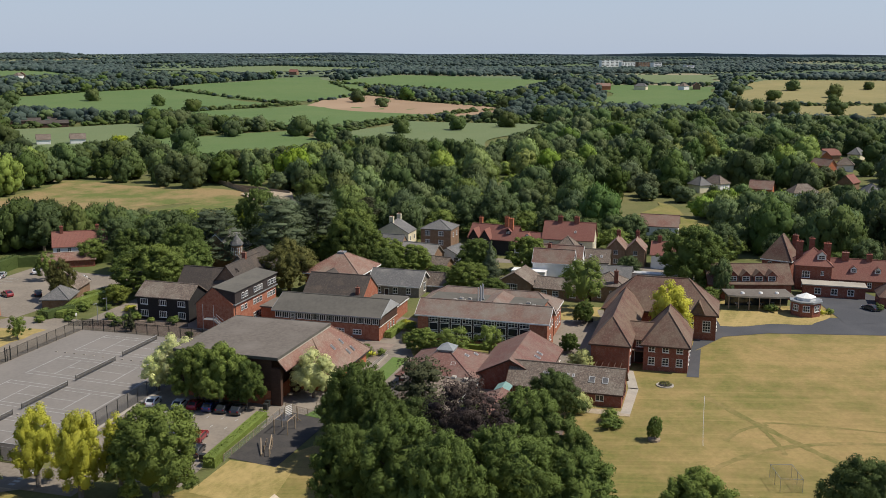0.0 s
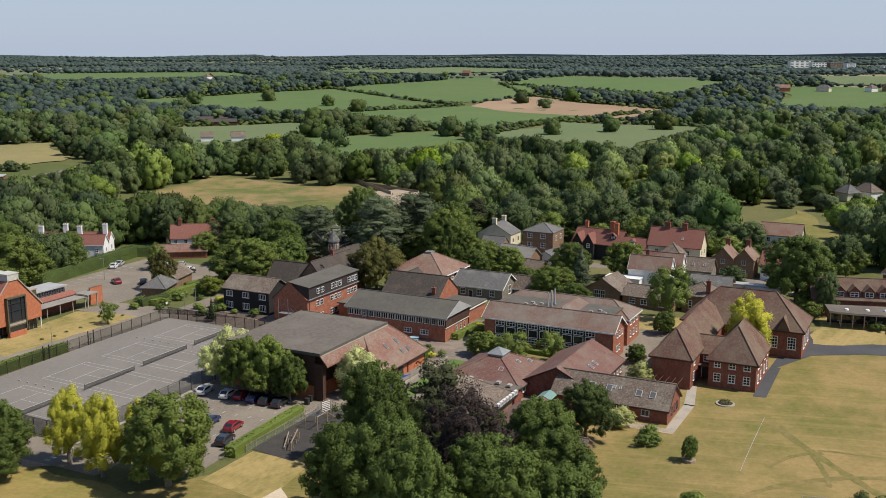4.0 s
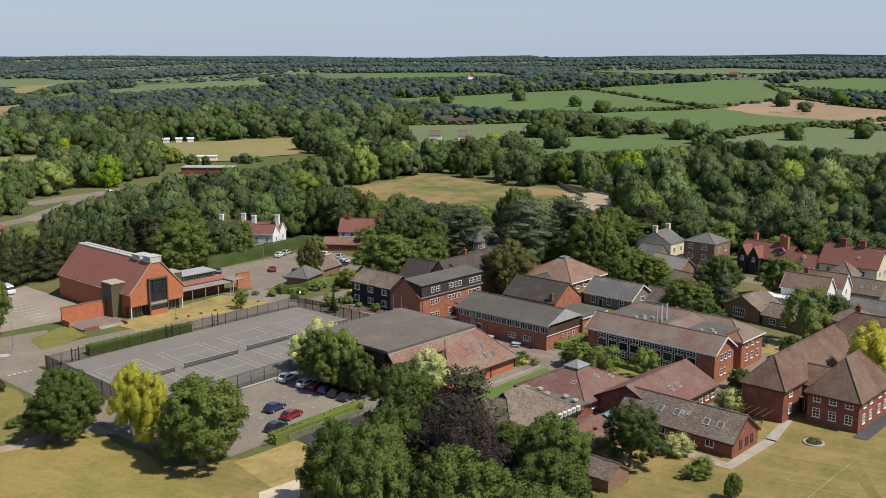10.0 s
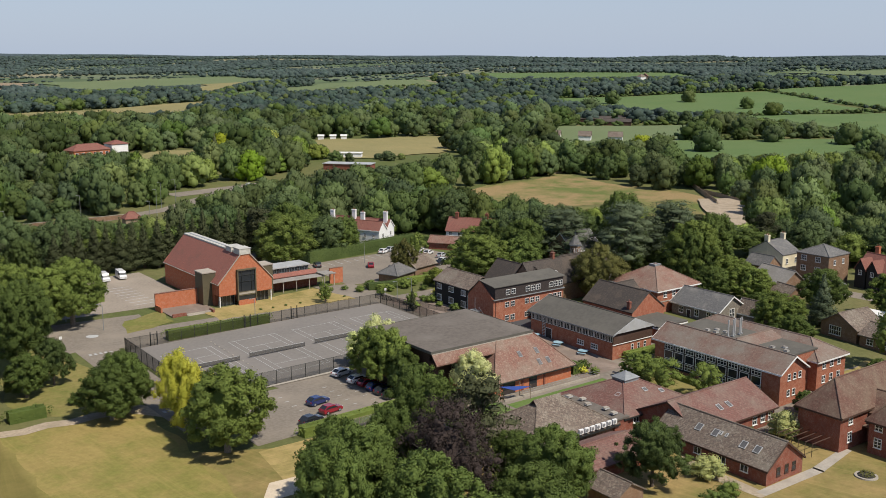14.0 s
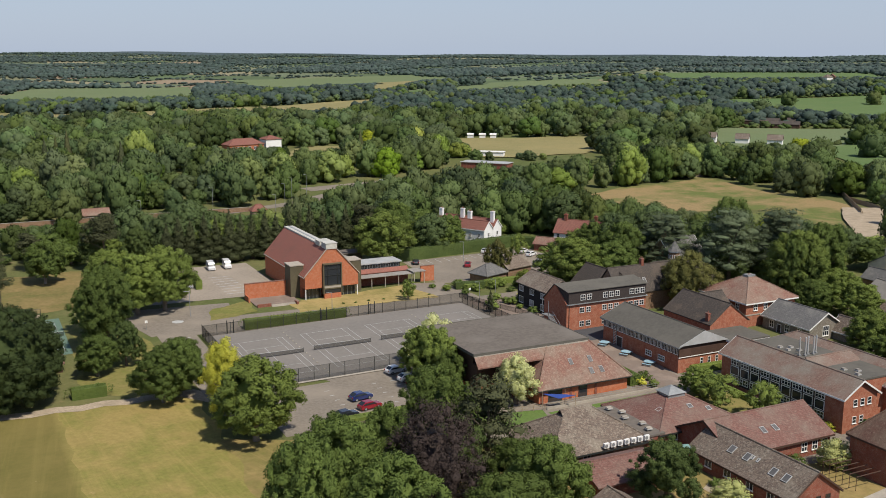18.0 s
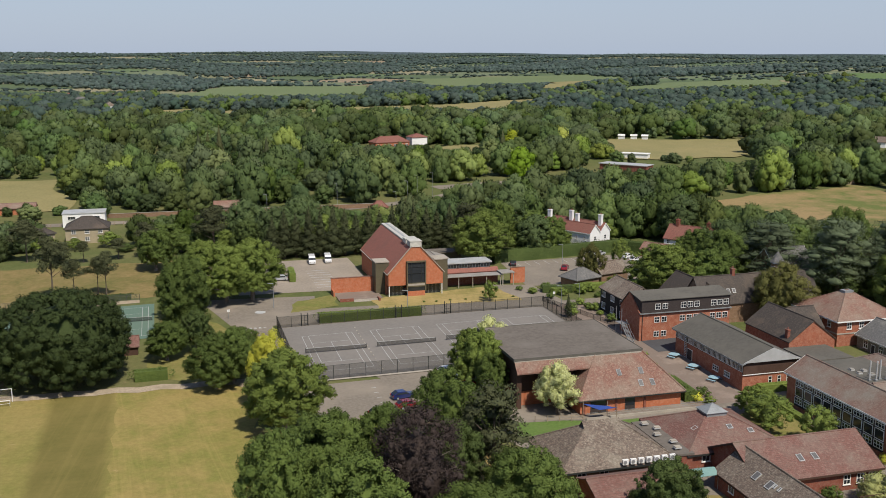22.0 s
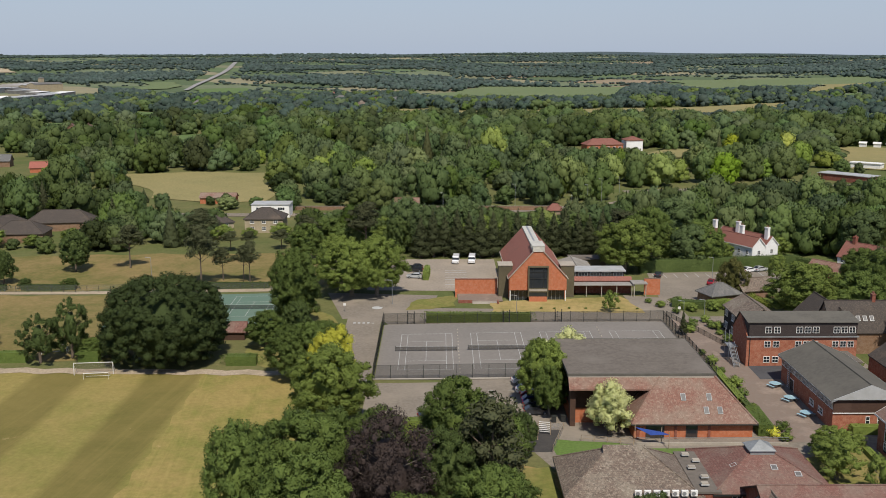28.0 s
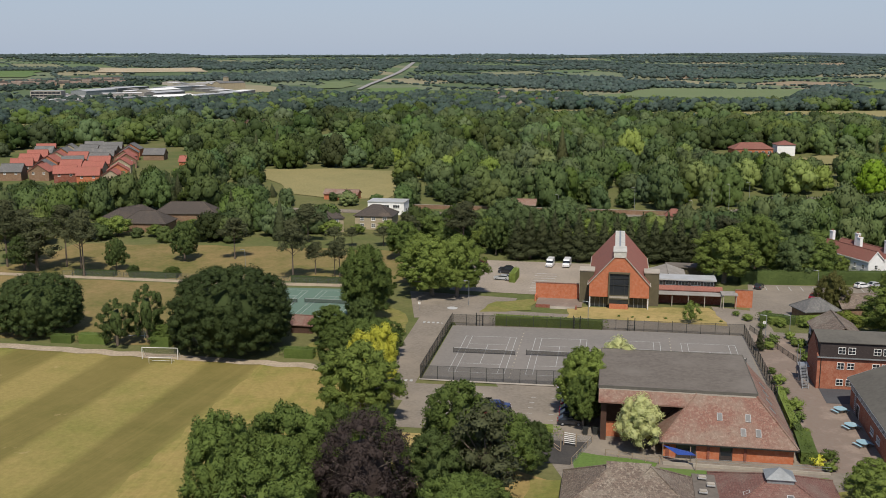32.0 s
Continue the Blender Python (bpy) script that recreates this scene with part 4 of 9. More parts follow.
KINDS = {
    "broad": tree_kind("tree", "round", LEAF, BARK, 15, 6.5, 240, 36000, 0.145, "broad green deciduous tree with a full crown"),
    "broad2": tree_kind("tree", "round", LEAF, BARK_PALE, 13, 6.0, 210, 31000, 0.145, "green deciduous tree with an uneven crown"),
    "variegated": tree_kind("tree", "round", LEAF_VARIEGATED, BARK, 5, 2.7, 26, 2600, 0.15, "small rounded tree with yellow-edged leaves", bole=0.05),
    "oak": tree_kind("tree", "dome", LEAF_OAK, BARK, 19, 13.0, 560, 52000, 0.16, "broad dense dark oak with foliage down to the ground", bole=0.05, solid=0.72),
    "dark": tree_kind("tree", "round", LEAF_DARK, BARK, 15, 7.0, 240, 36000, 0.145, "dense dark green broadleaved tree"),
    "light": tree_kind("tree", "round", LEAF_LIGHT, BARK_PALE, 12, 5.0, 190, 28000, 0.14, "fresh green tree in full leaf"),
    "tall": tree_kind("tree", "tall", LEAF, BARK, 20, 6.0, 240, 36000, 0.145, "tall green tree with a narrow crown"),
    "small_oak": tree_kind("tree", "open", LEAF_DARK, BARK, 12, 5.0, 90, 11000, 0.15, "dark small oak with uneven boughs beside the field"),
    "open": tree_kind("tree", "open", LEAF_LIGHT, BARK_PALE, 12, 5.0, 30, 3400, 0.18, "thin-crowned green tree with limbs showing"),
    "yellow": tree_kind("tree", "tall", LEAF_YELLOW, BARK_PALE, 13, 4.0, 90, 14000, 0.13, "golden yellow-leaved tree in full leaf"),
    "cream": tree_kind("tree", "round", LEAF_CREAM, BARK, 9, 3.8, 70, 9000, 0.14, "pale cream variegated maple beside brick"),
    "copper": tree_kind("tree", "round", LEAF_COPPER, BARK_PALE, 19, 7.5, 150, 21000, 0.125, "dark purple copper beech with bare pale twigs", solid=0.45),
    "olive": tree_kind("tree", "round", LEAF_OLIVE, BARK, 13, 6.0, 130, 18000, 0.135, "dense rounded olive-brown tree"),
    "cedar": tree_kind("tree", "tier", LEAF_BLUE, BARK, 21, 9.0, 80, 12000, 0.2, "spreading cedar with flat blue-green tiers"),
    "pine": tree_kind("tree", "tier", LEAF_PINE, BARK, 17, 6.5, 44, 5600, 0.24, "dark pine with layered branches"),
    "scots": tree_kind("tree", "scots", LEAF_PINE, BARK, 15, 5.5, 44, 7500, 0.17, "tall pine with a bare trunk and flat crown"),
    "conifer": tree_kind("tree", "cone", LEAF_CYPRESS, BARK, 14, 3.0, 18, 3600, 0.2, "dark narrow conifer in a row"),
    "spruce": tree_kind("tree", "cone", LEAF_BLUE, BARK, 12, 3.8, 18, 3600, 0.2, "blue-green spruce in a garden"),
    "wood": tree_kind("tree", "round", WOODS, BARK, 13, 6.0, 60, 5200, 0.22, "woodland tree in full green leaf"),
    "wood2": tree_kind("tree", "round", LEAF_DARK, BARK, 14, 6.0, 60, 5200, 0.22, "dark green woodland tree in leaf"),
    "wood3": tree_kind("tree", "tall", LEAF, BARK, 16, 5.0, 60, 5000, 0.22, "tall green woodland tree in leaf"),
    "wood4": tree_kind("tree", "round", LEAF_LIGHT, BARK, 11, 5.5, 56, 5000, 0.21, "light green woodland tree in leaf"),
    "lime": tree_kind("tree", "round", LEAF_LIME, BARK, 5, 2.6, 50, 5000, 0.13, "bright lime-green spreading small tree", bole=0.05),
    "shrub": tree_kind("shrub", "round", LEAF, BARK, 2.2, 1.6, 10, 700, 0.13, "rounded green garden shrub", "shrub", bole=0.05),
    "shrub_gold": tree_kind("shrub", "round", LEAF_YELLOW, BARK, 1.8, 1.5, 9, 800, 0.13, "bright yellow-leaved garden shrub", "shrub", bole=0.05),
    "shrub_light": tree_kind("shrub", "round", LEAF_LIGHT, BARK, 3.0, 2.2, 12, 1000, 0.13, "fresh green spreading garden shrub", "shrub", bole=0.05),
}
USED = set()


def plant(kind, x, y, tall=None, radius=None, group="", label=""):
    src = KINDS[kind]
    dims = {"broad": (15, 6.5), "broad2": (13, 6), "dark": (15, 7), "oak": (19, 13), "small_oak": (12, 5), "scots": (15, 5.5), "variegated": (5, 2.7), "light": (12, 5), "tall": (20, 6), "open": (12, 5), "yellow": (13, 4), "cream": (9, 3.8),
            "copper": (19, 7.5), "olive": (13, 6), "cedar": (21, 9), "pine": (17, 6.5), "conifer": (14, 3), "spruce": (12, 3.8),
            "wood": (13, 6), "wood2": (14, 6), "wood3": (16, 5), "wood4": (11, 5.5), "lime": (5, 2.6), "shrub": (2.2, 1.6), "shrub_gold": (1.8, 1.5), "shrub_light": (3.0, 2.2)}[kind]
    sz = (tall or dims[0]) / dims[0]
    sx = (radius or dims[1] * sz) / dims[1]
    if kind in ("conifer", "small_oak", "yellow", "olive") and kind in USED:
        sx, sz = sx / src.scale[0], sz / src.scale[2]
    m = Matrix.LocRotScale((x, y, z_at(x, y)), Euler((0, 0, (x * 12.9 + y * 7.7) % 6.28)), (sx, sx, sz))
    if kind in USED:
        ob = copy_thing(src, m)
    else:
        ob = src
        ob.matrix_basis = m
        USED.add(kind)
    return tagged(ob, label, group=group)


PLANTED = [
    ("copper", -28.4, -41.5, 18.5, 7.6), ("broad", -40, -37, 17, 7.2), ("tall", -46, -43.5, 18.5, 5.8), ("broad", -37, -50, 14.5, 6.5),
    ("broad2", -24, -54, 13.0, 6.2), ("broad2", -34, -58, 12.5, 6.5), ("broad2", -36, -27.5, 13.5, 5.0),
    ("broad", -19, -23, 15, 5.6), ("pine", -14.5, -31, 15.5, 5.8), ("broad2", -13, -18.5, 11, 4.6), ("broad", -15, -47.5, 12.3, 5.4), ("broad2", -14, -39, 10, 4.4), ("dark", -21, -33, 13, 5.0), ("broad", -29.5, -30.5, 13.5, 4.5),
    ("light", -39.8, -0.2, 14.4, 7.1), ("yellow", -41.6, 10.6, 13.4, 3.9), ("yellow", -40.4, 18.6, 12.6, 3.7), ("yellow", -38, 6.6, 11.6, 2.9),
    ("broad2", -46, 27, 11, 4.8), ("dark", -47.5, 28, 11, 5.6), ("broad2", -49.5, 24.5, 10.5, 5.4), ("broad2", -44, 35, 9, 4.2),
    ("cream", 6, -4.2, 8.9, 4.0), ("cream", 2.6, 22.0, 10.2, 3.9), ("broad2", -2.9, 4.6, 9.4, 3.3), ("light", -2.9, 9.6, 10.0, 3.4), ("light", -3.0, 14.6, 9.4, 3.3), ("cream", 0.2, 24, 7.6, 2.8),
    ("dark", -31.5, -93.0, 17.2, 8.8), ("light", -32, -73, 9.0, 3.6),
    ("oak", -77, 37, 18.0, 14.0), ("dark", -88, 40, 10, 3.6), ("small_oak", -96.3, 38, 13.0, 4.2), ("small_oak", -101.5, 34.5, 10.5, 4.4), ("broad2", -92, 38, 4.4, 3.8), ("oak", -123.5, 41.5, 14.5, 9.6), ("dark", -134, 33, 11, 6.0),
    ("tall", -54, 60, 21, 7.2), ("dark", -52, 49, 11, 5.2), ("broad2", -58, 45, 8.5, 4.2),
    ("light", -43.5, 85.6, 12.6, 5.6), ("light", -37.2, 86, 13.5, 5.2), ("light", -48, 96, 12, 5.0), ("broad2", -55, 74, 12, 5.0),
    ("dark", 3.5, -48.5, 12.2, 6.8), ("dark", -9.5, -15, 9.6, 4.2),
    ("yellow", 56.5, -64.5, 14.8, 5.3), ("spruce", 97.5, -15.5, 11.5, 4.0), ("olive", 74.5, 32, 14.5, 6.6), ("olive", 51, 82.5, 10.8, 3.6),
    ("broad", 111.5, -66.8, 16.5, 8.3), ("open", 82, -42, 14, 5.6), ("broad2", 97, 14, 9, 4.5), ("light", 104, 8, 7.5, 4.2), ("broad", 101, 25, 15, 5.6), ("broad2", 93, -3, 6, 3.6), ("light", 108, 18, 8, 4.2), ("lime", 51.2, 67.0, 5.2, 3.0), ("light", 86, -12, 7.5, 4.4), ("broad2", 108, -9, 11.0, 5.4), ("light", 117, -22, 9.0, 4.4), ("broad2", 80, -20, 7.0, 4.2),
    ("cedar", 100, 46, 20, 9.5), ("cedar", 112, 40, 21, 9.0), ("cedar", 92, 62, 18, 9.5), ("broad", 116, 30, 17, 6.5), ("broad", 110, 58, 20, 7.0), ("light", 104, 26, 15.5, 5.8),
    ("open", 36, -22, 6.0, 3.6), ("open", 40, -29, 6.0, 2.8), ("light", 38, -15, 4.6, 2.6), ("broad2", 47.5, -44.5, 4.2, 2.3), ("variegated", 34.6, -48.8, 4.6, 2.7), ("variegated", 12.4, -51.4, 3.6, 2.6), ("broad2", 71, -44, 5.5, 2.6),
    ("light", 62, 62, 11.5, 6.5), ("broad2", 72, 58, 13, 6.5), ("broad", 80, 66, 14.5, 6.5), ("broad2", 84, 84, 13, 6), ("yellow", 62, 52, 6.0, 1.4), ("broad2", 66, 72, 11, 5.5),
    ("broad2", 2.9, -65.3, 4.3, 1.35), ("open", 18.6, 69.5, 4.6, 1.9), ("conifer", 31, 50, 5.5, 1.1), ("light", 30, 112.8, 13, 6.2), ("light", 47.2, 123.5, 8.5, 3.7), ("broad", 40, 129, 15, 6.5), ("pine", 32, 132, 16, 7.0), ("broad2", 55, 120, 12, 5.5),
    ("open", 68, 100, 7, 2.6), ("scots", -147, 100, 17, 6), ("pine", -160, 99, 17, 7.5), ("pine", -169, 107, 18, 7.5), ("scots", -84.3, 99, 14.5, 5.4), ("scots", -79.9, 105.3, 8.0, 3.4), ("scots", -74.1, 104.2, 8.5, 3.0), ("scots", -72, 101.8, 10.0, 3.2), ("scots", -110, 122, 11, 5.0), ("dark", -124.5, 119, 14.5, 6.6), ("broad2", -119, 99, 3.0, 2.2), ("dark", -131, 99.5, 3.4, 2.6), ("dark", -138.5, 104, 11.5, 4.6), ("scots", -143.4, 95, 16.5, 5.0), ("scots", -155, 106, 16, 6.0), ("dark", -164, 99, 13, 6.5), ("scots", -172, 103, 17, 6.0),
    ("conifer", -130, 170, 13, 3.0), ("dark", -34, 140, 14, 6.5), ("dark", -46, 142, 13, 6.5), ("broad2", -60, 128, 12, 6.0),
]
for kind, x, y, tall, radius in PLANTED:
    plant(kind, x, y, tall, radius)
for n in range(17):
    plant("conifer", -27 + n * 3.6, 134 + (n * 37 % 5) * 0.5, 12.0 + (n * 53 % 7) * 0.45, 4.0, "row of conifers behind the hall")
SHRUBS = [(7, -58.5), (9.5, -57.5), (5.5, -57.5), (33.5, -7.5), (34, -4), (32.6, 6), (32.4, 12), (32.6, 17), (32, 24), (31.6, 30), (31.4, 36), (33, 52), (34.5, 56), (44, 58), (39, 44), (39, 50), (38.5, 56), (44, -10),
          (34, 68), (38, 70), (29.5, 78), (31.5, 74), (36, 76), (42, -40), (30, -46), (27.5, -50), (63, -8), (52, -8), (46, 66), (50, 70), (14.5, -46), (-2, -40), (95, -86.5), (97, -100), (104, -112), (108, -116), (-52, 36)]
for n, (x, y) in enumerate(SHRUBS):
    plant(("shrub", "shrub_light", "shrub", "shrub_light")[n % 4], x, y, 1.6 + (n * 7 % 5) * 0.3)
for x, y in ((54.5, -6.6), (96.5, -97.5), (46, 60)):
    plant("shrub_gold", x, y, 1.7)


def hedge(name, a, b, wide, tall, label, material=LEAF, leaf=0.16):
    """A clipped hedge: a firm core with leafy faces."""
    a, b = np.array(a, float), np.array(b, float)
    long = np.linalg.norm(b - a)
    n = max(4, int(long / 1.2))
    c = np.stack([np.linspace(-long / 2, long / 2, n), np.zeros(n), np.full(n, tall * 0.5)], 1)
    s = np.tile([long / n * 1.1, wide * 0.56, tall * 0.56], (n, 1)) * rng.uniform(0.93, 1.07, (n, 3))
    core = Geo().box(-long / 2, -wide / 2, -0.3, long / 2, wide / 2, tall * 0.96)
    sprays = leaves(c, s, int(long * (wide + 2 * tall) * 16), leaf, 0.7)
    np.clip(sprays[0][:, 1], -wide * 0.6, wide * 0.6, out=sprays[0][:, 1])
    cf = [t for q in core.f for t in ((q[0], q[1], q[2]), (q[0], q[2], q[3]))]
    cv = np.array(core.v)
    v, f, nrm = joined([(cv, np.array(cf), unit(cv - cv.mean(0))), sprays])
    x, y = (a + b) / 2
    ob = new(name, tri_mesh(name, v, f, material))
    ob.matrix_basis = pose(x, y, z_at(x, y), 0, 0, math.degrees(math.atan2(*(b - a)[::-1])))
    return tagged(ob, label, "hedge")


hedge("hedge", (-27.5, -1.6), (-7.5, -0.6), 1.9, 1.8, "clipped green hedge between car park and play area", LEAF_LIGHT)
hedge("hedge", (-24.5, 62.6), (-0.8, 62.0), 1.9, 2.1, "clipped green hedge along the court fence", LEAF_LIGHT)
hedge("hedge", (34, 112.5), (80, 119.5), 2.2, 3.6, "tall clipped dark green hedge above the car park", LEAF_DARK)
hedge("hedge", (80, 119.5), (96, 96), 2.0, 3.0, "tall clipped hedge by cottages", LEAF_DARK)
hedge("hedge", (46, 76), (74, 72.5), 2.0, 1.4, "low clipped green hedge", LEAF_LIGHT)
hedge("hedge", (-64, 33.5), (-58, 33.5), 2.2, 2.0, "square clipped dark hedge end", LEAF)
hedge("hedge", (-116.5, 34.6), (-112, 35), 1.8, 1.8, "short clipped hedge by the field path", LEAF)
hedge("hedge", (-110.3, 35.2), (-104.6, 35.6), 1.9, 2.2, "short clipped hedge by the field path", LEAF)
hedge("hedge", (-94, 35.5), (-90, 35.5), 2.0, 2.4, "short clipped hedge by the field path", LEAF)
hedge("hedge", (45, -5), (56, -5.4), 1.6, 1.4, "clipped green hedge under the windows", LEAF_LIGHT)
hedge("hedge", (43.5, -36), (44.5, -12), 1.2, 1.0, "low hedge along the glazed block", LEAF_LIGHT)
for a, b in (((-147, 97), (-135, 97.2)), ((-131, 97.4), (-117, 97.6)), ((-84, 97), (-66, 97))):
    hedge("hedge", a, b, 1.4, 1.5, "low dark hedge along the paddock", LEAF_OAK)
hedge("hedge", (-25.2, 103), (-24.8, 110.5), 1.6, 2.6, "clipped hedge between parking bays", LEAF_LIGHT)
hedge("hedge", (31, 8), (31.2, 26), 1.3, 1.3, "planted green bed along the gym", LEAF_LIGHT)
hedge("hedge", (36, 72), (48, 76), 1.6, 1.6, "loose green hedge beside the gate", LEAF_LIGHT)
hedge("hedge", (31.0, 19.5), (31.4, 4), 1.2, 1.3, "leafy border hedge beside the sports hall", LEAF_DARK)
hedge("hedge", (31.4, 3.4), (31.0, -5.6), 2.4, 1.9, "rounded border bushes beside the sports hall", LEAF)
hedge("hedge", (34.3, 74.6), (41.6, 72.6), 2.0, 1.9, "clipped dark hedge before the lodge", LEAF_DARK)
hedge("hedge", (55.0, 78.6), (70, 75.0), 1.3, 1.2, "low clipped hedge along the car park", LEAF_LIGHT)
for x, y in ((2.7, 72.7), (5.8, 72.3), (13.2, 72.4), (21.0, 72.4), (25.5, 71.8), (9.4, 72.5)):
    plant("shrub", x, y, 0.6, 0.5, "clipped bushes along the hall path")
for x, y, kind, tall in ((43.3, 70.8, "shrub_light", 3.2), (39.8, 54.2, "shrub_light", 2.6), (38.4, 60.3, "shrub_light", 2.2), (46.5, 72, "shrub_light", 2.6), (32.2, -5.2, "shrub_gold", 1.5), (46.1, -37.6, "shrub_gold", 1.5)):
    plant(kind, x, y, tall)

# ---- buildings ----
WINDOWS = {}


def lattice(w, h, cols, rows, rim, bar, y0, y1, flat=False):
    """A frame with its glazing bars as one connected mesh; flat lays it in the x, y plane."""
    def cuts(size, n, low):
        e = [low, low + rim]
        for k in range(1, n):
            e += [low + size * k / n - bar / 2, low + size * k / n + bar / 2]
        return e + [low + size - rim, low + size]
    xs, zs = cuts(w, cols, -w / 2), cuts(h, rows, -h / 2 if flat else 0)
    nx, nz = len(xs), len(zs)
    solid = lambda i, j: 0 <= i < nx - 1 and 0 <= j < nz - 1 and (i % 2 == 0 or j % 2 == 0)
    v = [(x, z, y) if flat else (x, y, z) for y in (y0, y1) for x in xs for z in zs]
    at = lambda i, j, k: k * nx * nz + i * nz + j
    f = []
    for i in range(nx - 1):
        for j in range(nz - 1):
            if solid(i, j):
                f.append((at(i, j, 0), at(i + 1, j, 0), at(i + 1, j + 1, 0), at(i, j + 1, 0)))
                f.append((at(i, j + 1, 1), at(i + 1, j + 1, 1), at(i + 1, j, 1), at(i, j, 1)))
                for di, dj, a, b in ((-1, 0, (i, j + 1), (i, j)), (1, 0, (i + 1, j), (i + 1, j + 1)), (0, -1, (i, j), (i + 1, j)), (0, 1, (i + 1, j + 1), (i, j + 1))):
                    if not solid(i + di, j + dj):
                        f.append((at(*a, 0), at(*a, 1), at(*b, 1), at(*b, 0)))
    return Geo().add(v, [q[::-1] for q in f] if flat else f)


def window_meshes(w, h, cols, rows, material):
    """A casement: outer frame with glazing bars, a pane and a sill."""
    key = (round(w, 2), round(h, 2), cols, rows, material.name)
    if key not in WINDOWS:
        rim = 0.11 if material is WHITE and w * h > 1.6 else 0.075
        g = lattice(w, h, cols, rows, rim, rim * 0.75, -0.07, 0.05)
        pane = Geo().box(-w / 2 + 0.03, -0.03, 0.03, w / 2 - 0.03, 0.02, h - 0.03)
        sill = Geo().box(-w / 2 - 0.06, -0.16, -0.08, w / 2 + 0.06, 0.04, 0.0)
        WINDOWS[key] = (g.mesh("window", material), pane.mesh("pane", GLASS), sill.mesh("sill", material))
    return WINDOWS[key]


TURN = {"S": 0, "E": 90, "N": 180, "W": -90}


def window(parent, at, w, h, cols=2, rows=2, material=None, sill=True, name="window", label=""):
    f, p, s = window_meshes(w, h, cols, rows, material or WHITE)
    ob = part(name, f, None, parent, label, at)
    part("pane", p, None, ob)
    if sill:
        part("sill", s, None, ob)
    return ob


class House:
    """A building on a rectangle, with local x along its length and its base at z = 0."""

    def __init__(self, name, x, y, long, wide, eave, ridge, form, wall, roof, label, category="building", rz=0, group="", over=0.4, base=0.0, z=None, fascia=None, wall_name="wall"):
        self.root = thing(name, x, y, label, category, rz, group, z=z)
        self.l, self.w, self.e, self.r, self.form = long / 2, wide / 2, eave, ridge, form
        l, w, e, r, o = self.l, self.w, eave, ridge, over
        g = Geo().box(-l, -w, -1.0, l, w, e)
        if form == "gable_x":
            for x0 in (-l, l - 0.3):
                g.prism([(x0, -w, e), (x0, w, e), (x0, 0, r - 0.05)], (0.3, 0, 0))
        elif form == "gable_y":
            for y0 in (-w, w - 0.3):
                g.prism([(l, y0, e), (-l, y0, e), (0, y0, r - 0.05)], (0, 0.3, 0))
        part(wall_name, g, wall, self.root)
        self.slope = (r - e) / (l if form.endswith("_y") else w) if form != "flat" else 0
        d = self.slope * o
        g, cap = Geo(), None
        if form == "gable_x":
            for s in (-1, 1):
                q = [(-l - o, s * (w + o), e - d), (l + o, s * (w + o), e - d), (l + o, 0, r), (-l - o, 0, r)]
                g.slab(q if s < 0 else q[::-1], 0.2)
            cap = [((-l - o, 0, r), (l + o, 0, r))]
        elif form == "gable_y":
            for s in (-1, 1):
                q = [(s * (l + o), -w - o, e - d), (s * (l + o), w + o, e - d), (0, w + o, r), (0, -w - o, r)]
                g.slab(q if s > 0 else q[::-1], 0.2)
            cap = [((0, -w - o, r), (0, w + o, r))]
        elif form in ("hip_x", "hip_y"):
            a, b = (l, w) if form == "hip_x" else (w, l)
            k = max(a - b, 0.05)
            A, B = a + o, b + o
            pts = [(-A, -B, e - d), (A, -B, e - d), (A, B, e - d), (-A, B, e - d), (-k, 0, r), (k, 0, r)]
            if form == "hip_y":
                pts = [(-p[1], p[0], p[2]) for p in pts]
            for q in ((0, 1, 5, 4), (1, 2, 5), (2, 3, 4, 5), (3, 0, 4)):
                g.slab([pts[n] for n in q], 0.2)
            cap = [(pts[4], pts[5])] + [(pts[a2], pts[b2]) for a2, b2 in ((0, 4), (3, 4), (1, 5), (2, 5))]
        else:
            g.box(-l - o, -w - o, e, l + o, w + o, e + 0.3)
        self.roof = part("roof", g, roof, self.root)
        if cap:
            g = Geo()
            for a, b in cap:
                g.tube((a[0], a[1], a[2] + 0.02), (b[0], b[1], b[2] + 0.02), 0.13, 0.13, 6)
            part("ridge_tiles", g, roof, self.roof)
        g = Geo()
        if fascia:
            if form == "gable_x":
                for s in (-1, 1):
                    g.box(-l - o, s * (w + o) - 0.06, e - d - 0.3, l + o, s * (w + o) + 0.06, e - d - 0.02)
                    for x0 in (-l - o - 0.06, l + o):
                        g.prism([(x0, 0, r + 0.03), (x0, s * (w + o), e - d + 0.03), (x0, s * (w + o), e - d - 0.27), (x0, 0, r - 0.3)], (0.06, 0, 0))
            elif form == "gable_y":
                for s in (-1, 1):
                    g.box(s * (l + o) - 0.06, -w - o, e - d - 0.3, s * (l + o) + 0.06, w + o, e - d - 0.02)
                    for y0 in (-w - o - 0.06, w + o):
                        g.prism([(0, y0, r + 0.03), (s * (l + o), y0, e - d + 0.03), (s * (l + o), y0, e - d - 0.27), (0, y0, r - 0.3)], (0, 0.06, 0))
            else:
                g.box(-l - o, -w - o - 0.05, e - d - 0.32, l + o, -w - o + 0.02, e - d - 0.04).box(-l - o, w + o - 0.02, e - d - 0.32, l + o, w + o + 0.05, e - d - 0.04)
                g.box(-l - o - 0.05, -w - o, e - d - 0.32, -l - o + 0.02, w + o, e - d - 0.04).box(l + o - 0.02, -w - o, e - d - 0.32, l + o + 0.05, w + o, e - d - 0.04)
            part("fascia", g, fascia, self.roof)

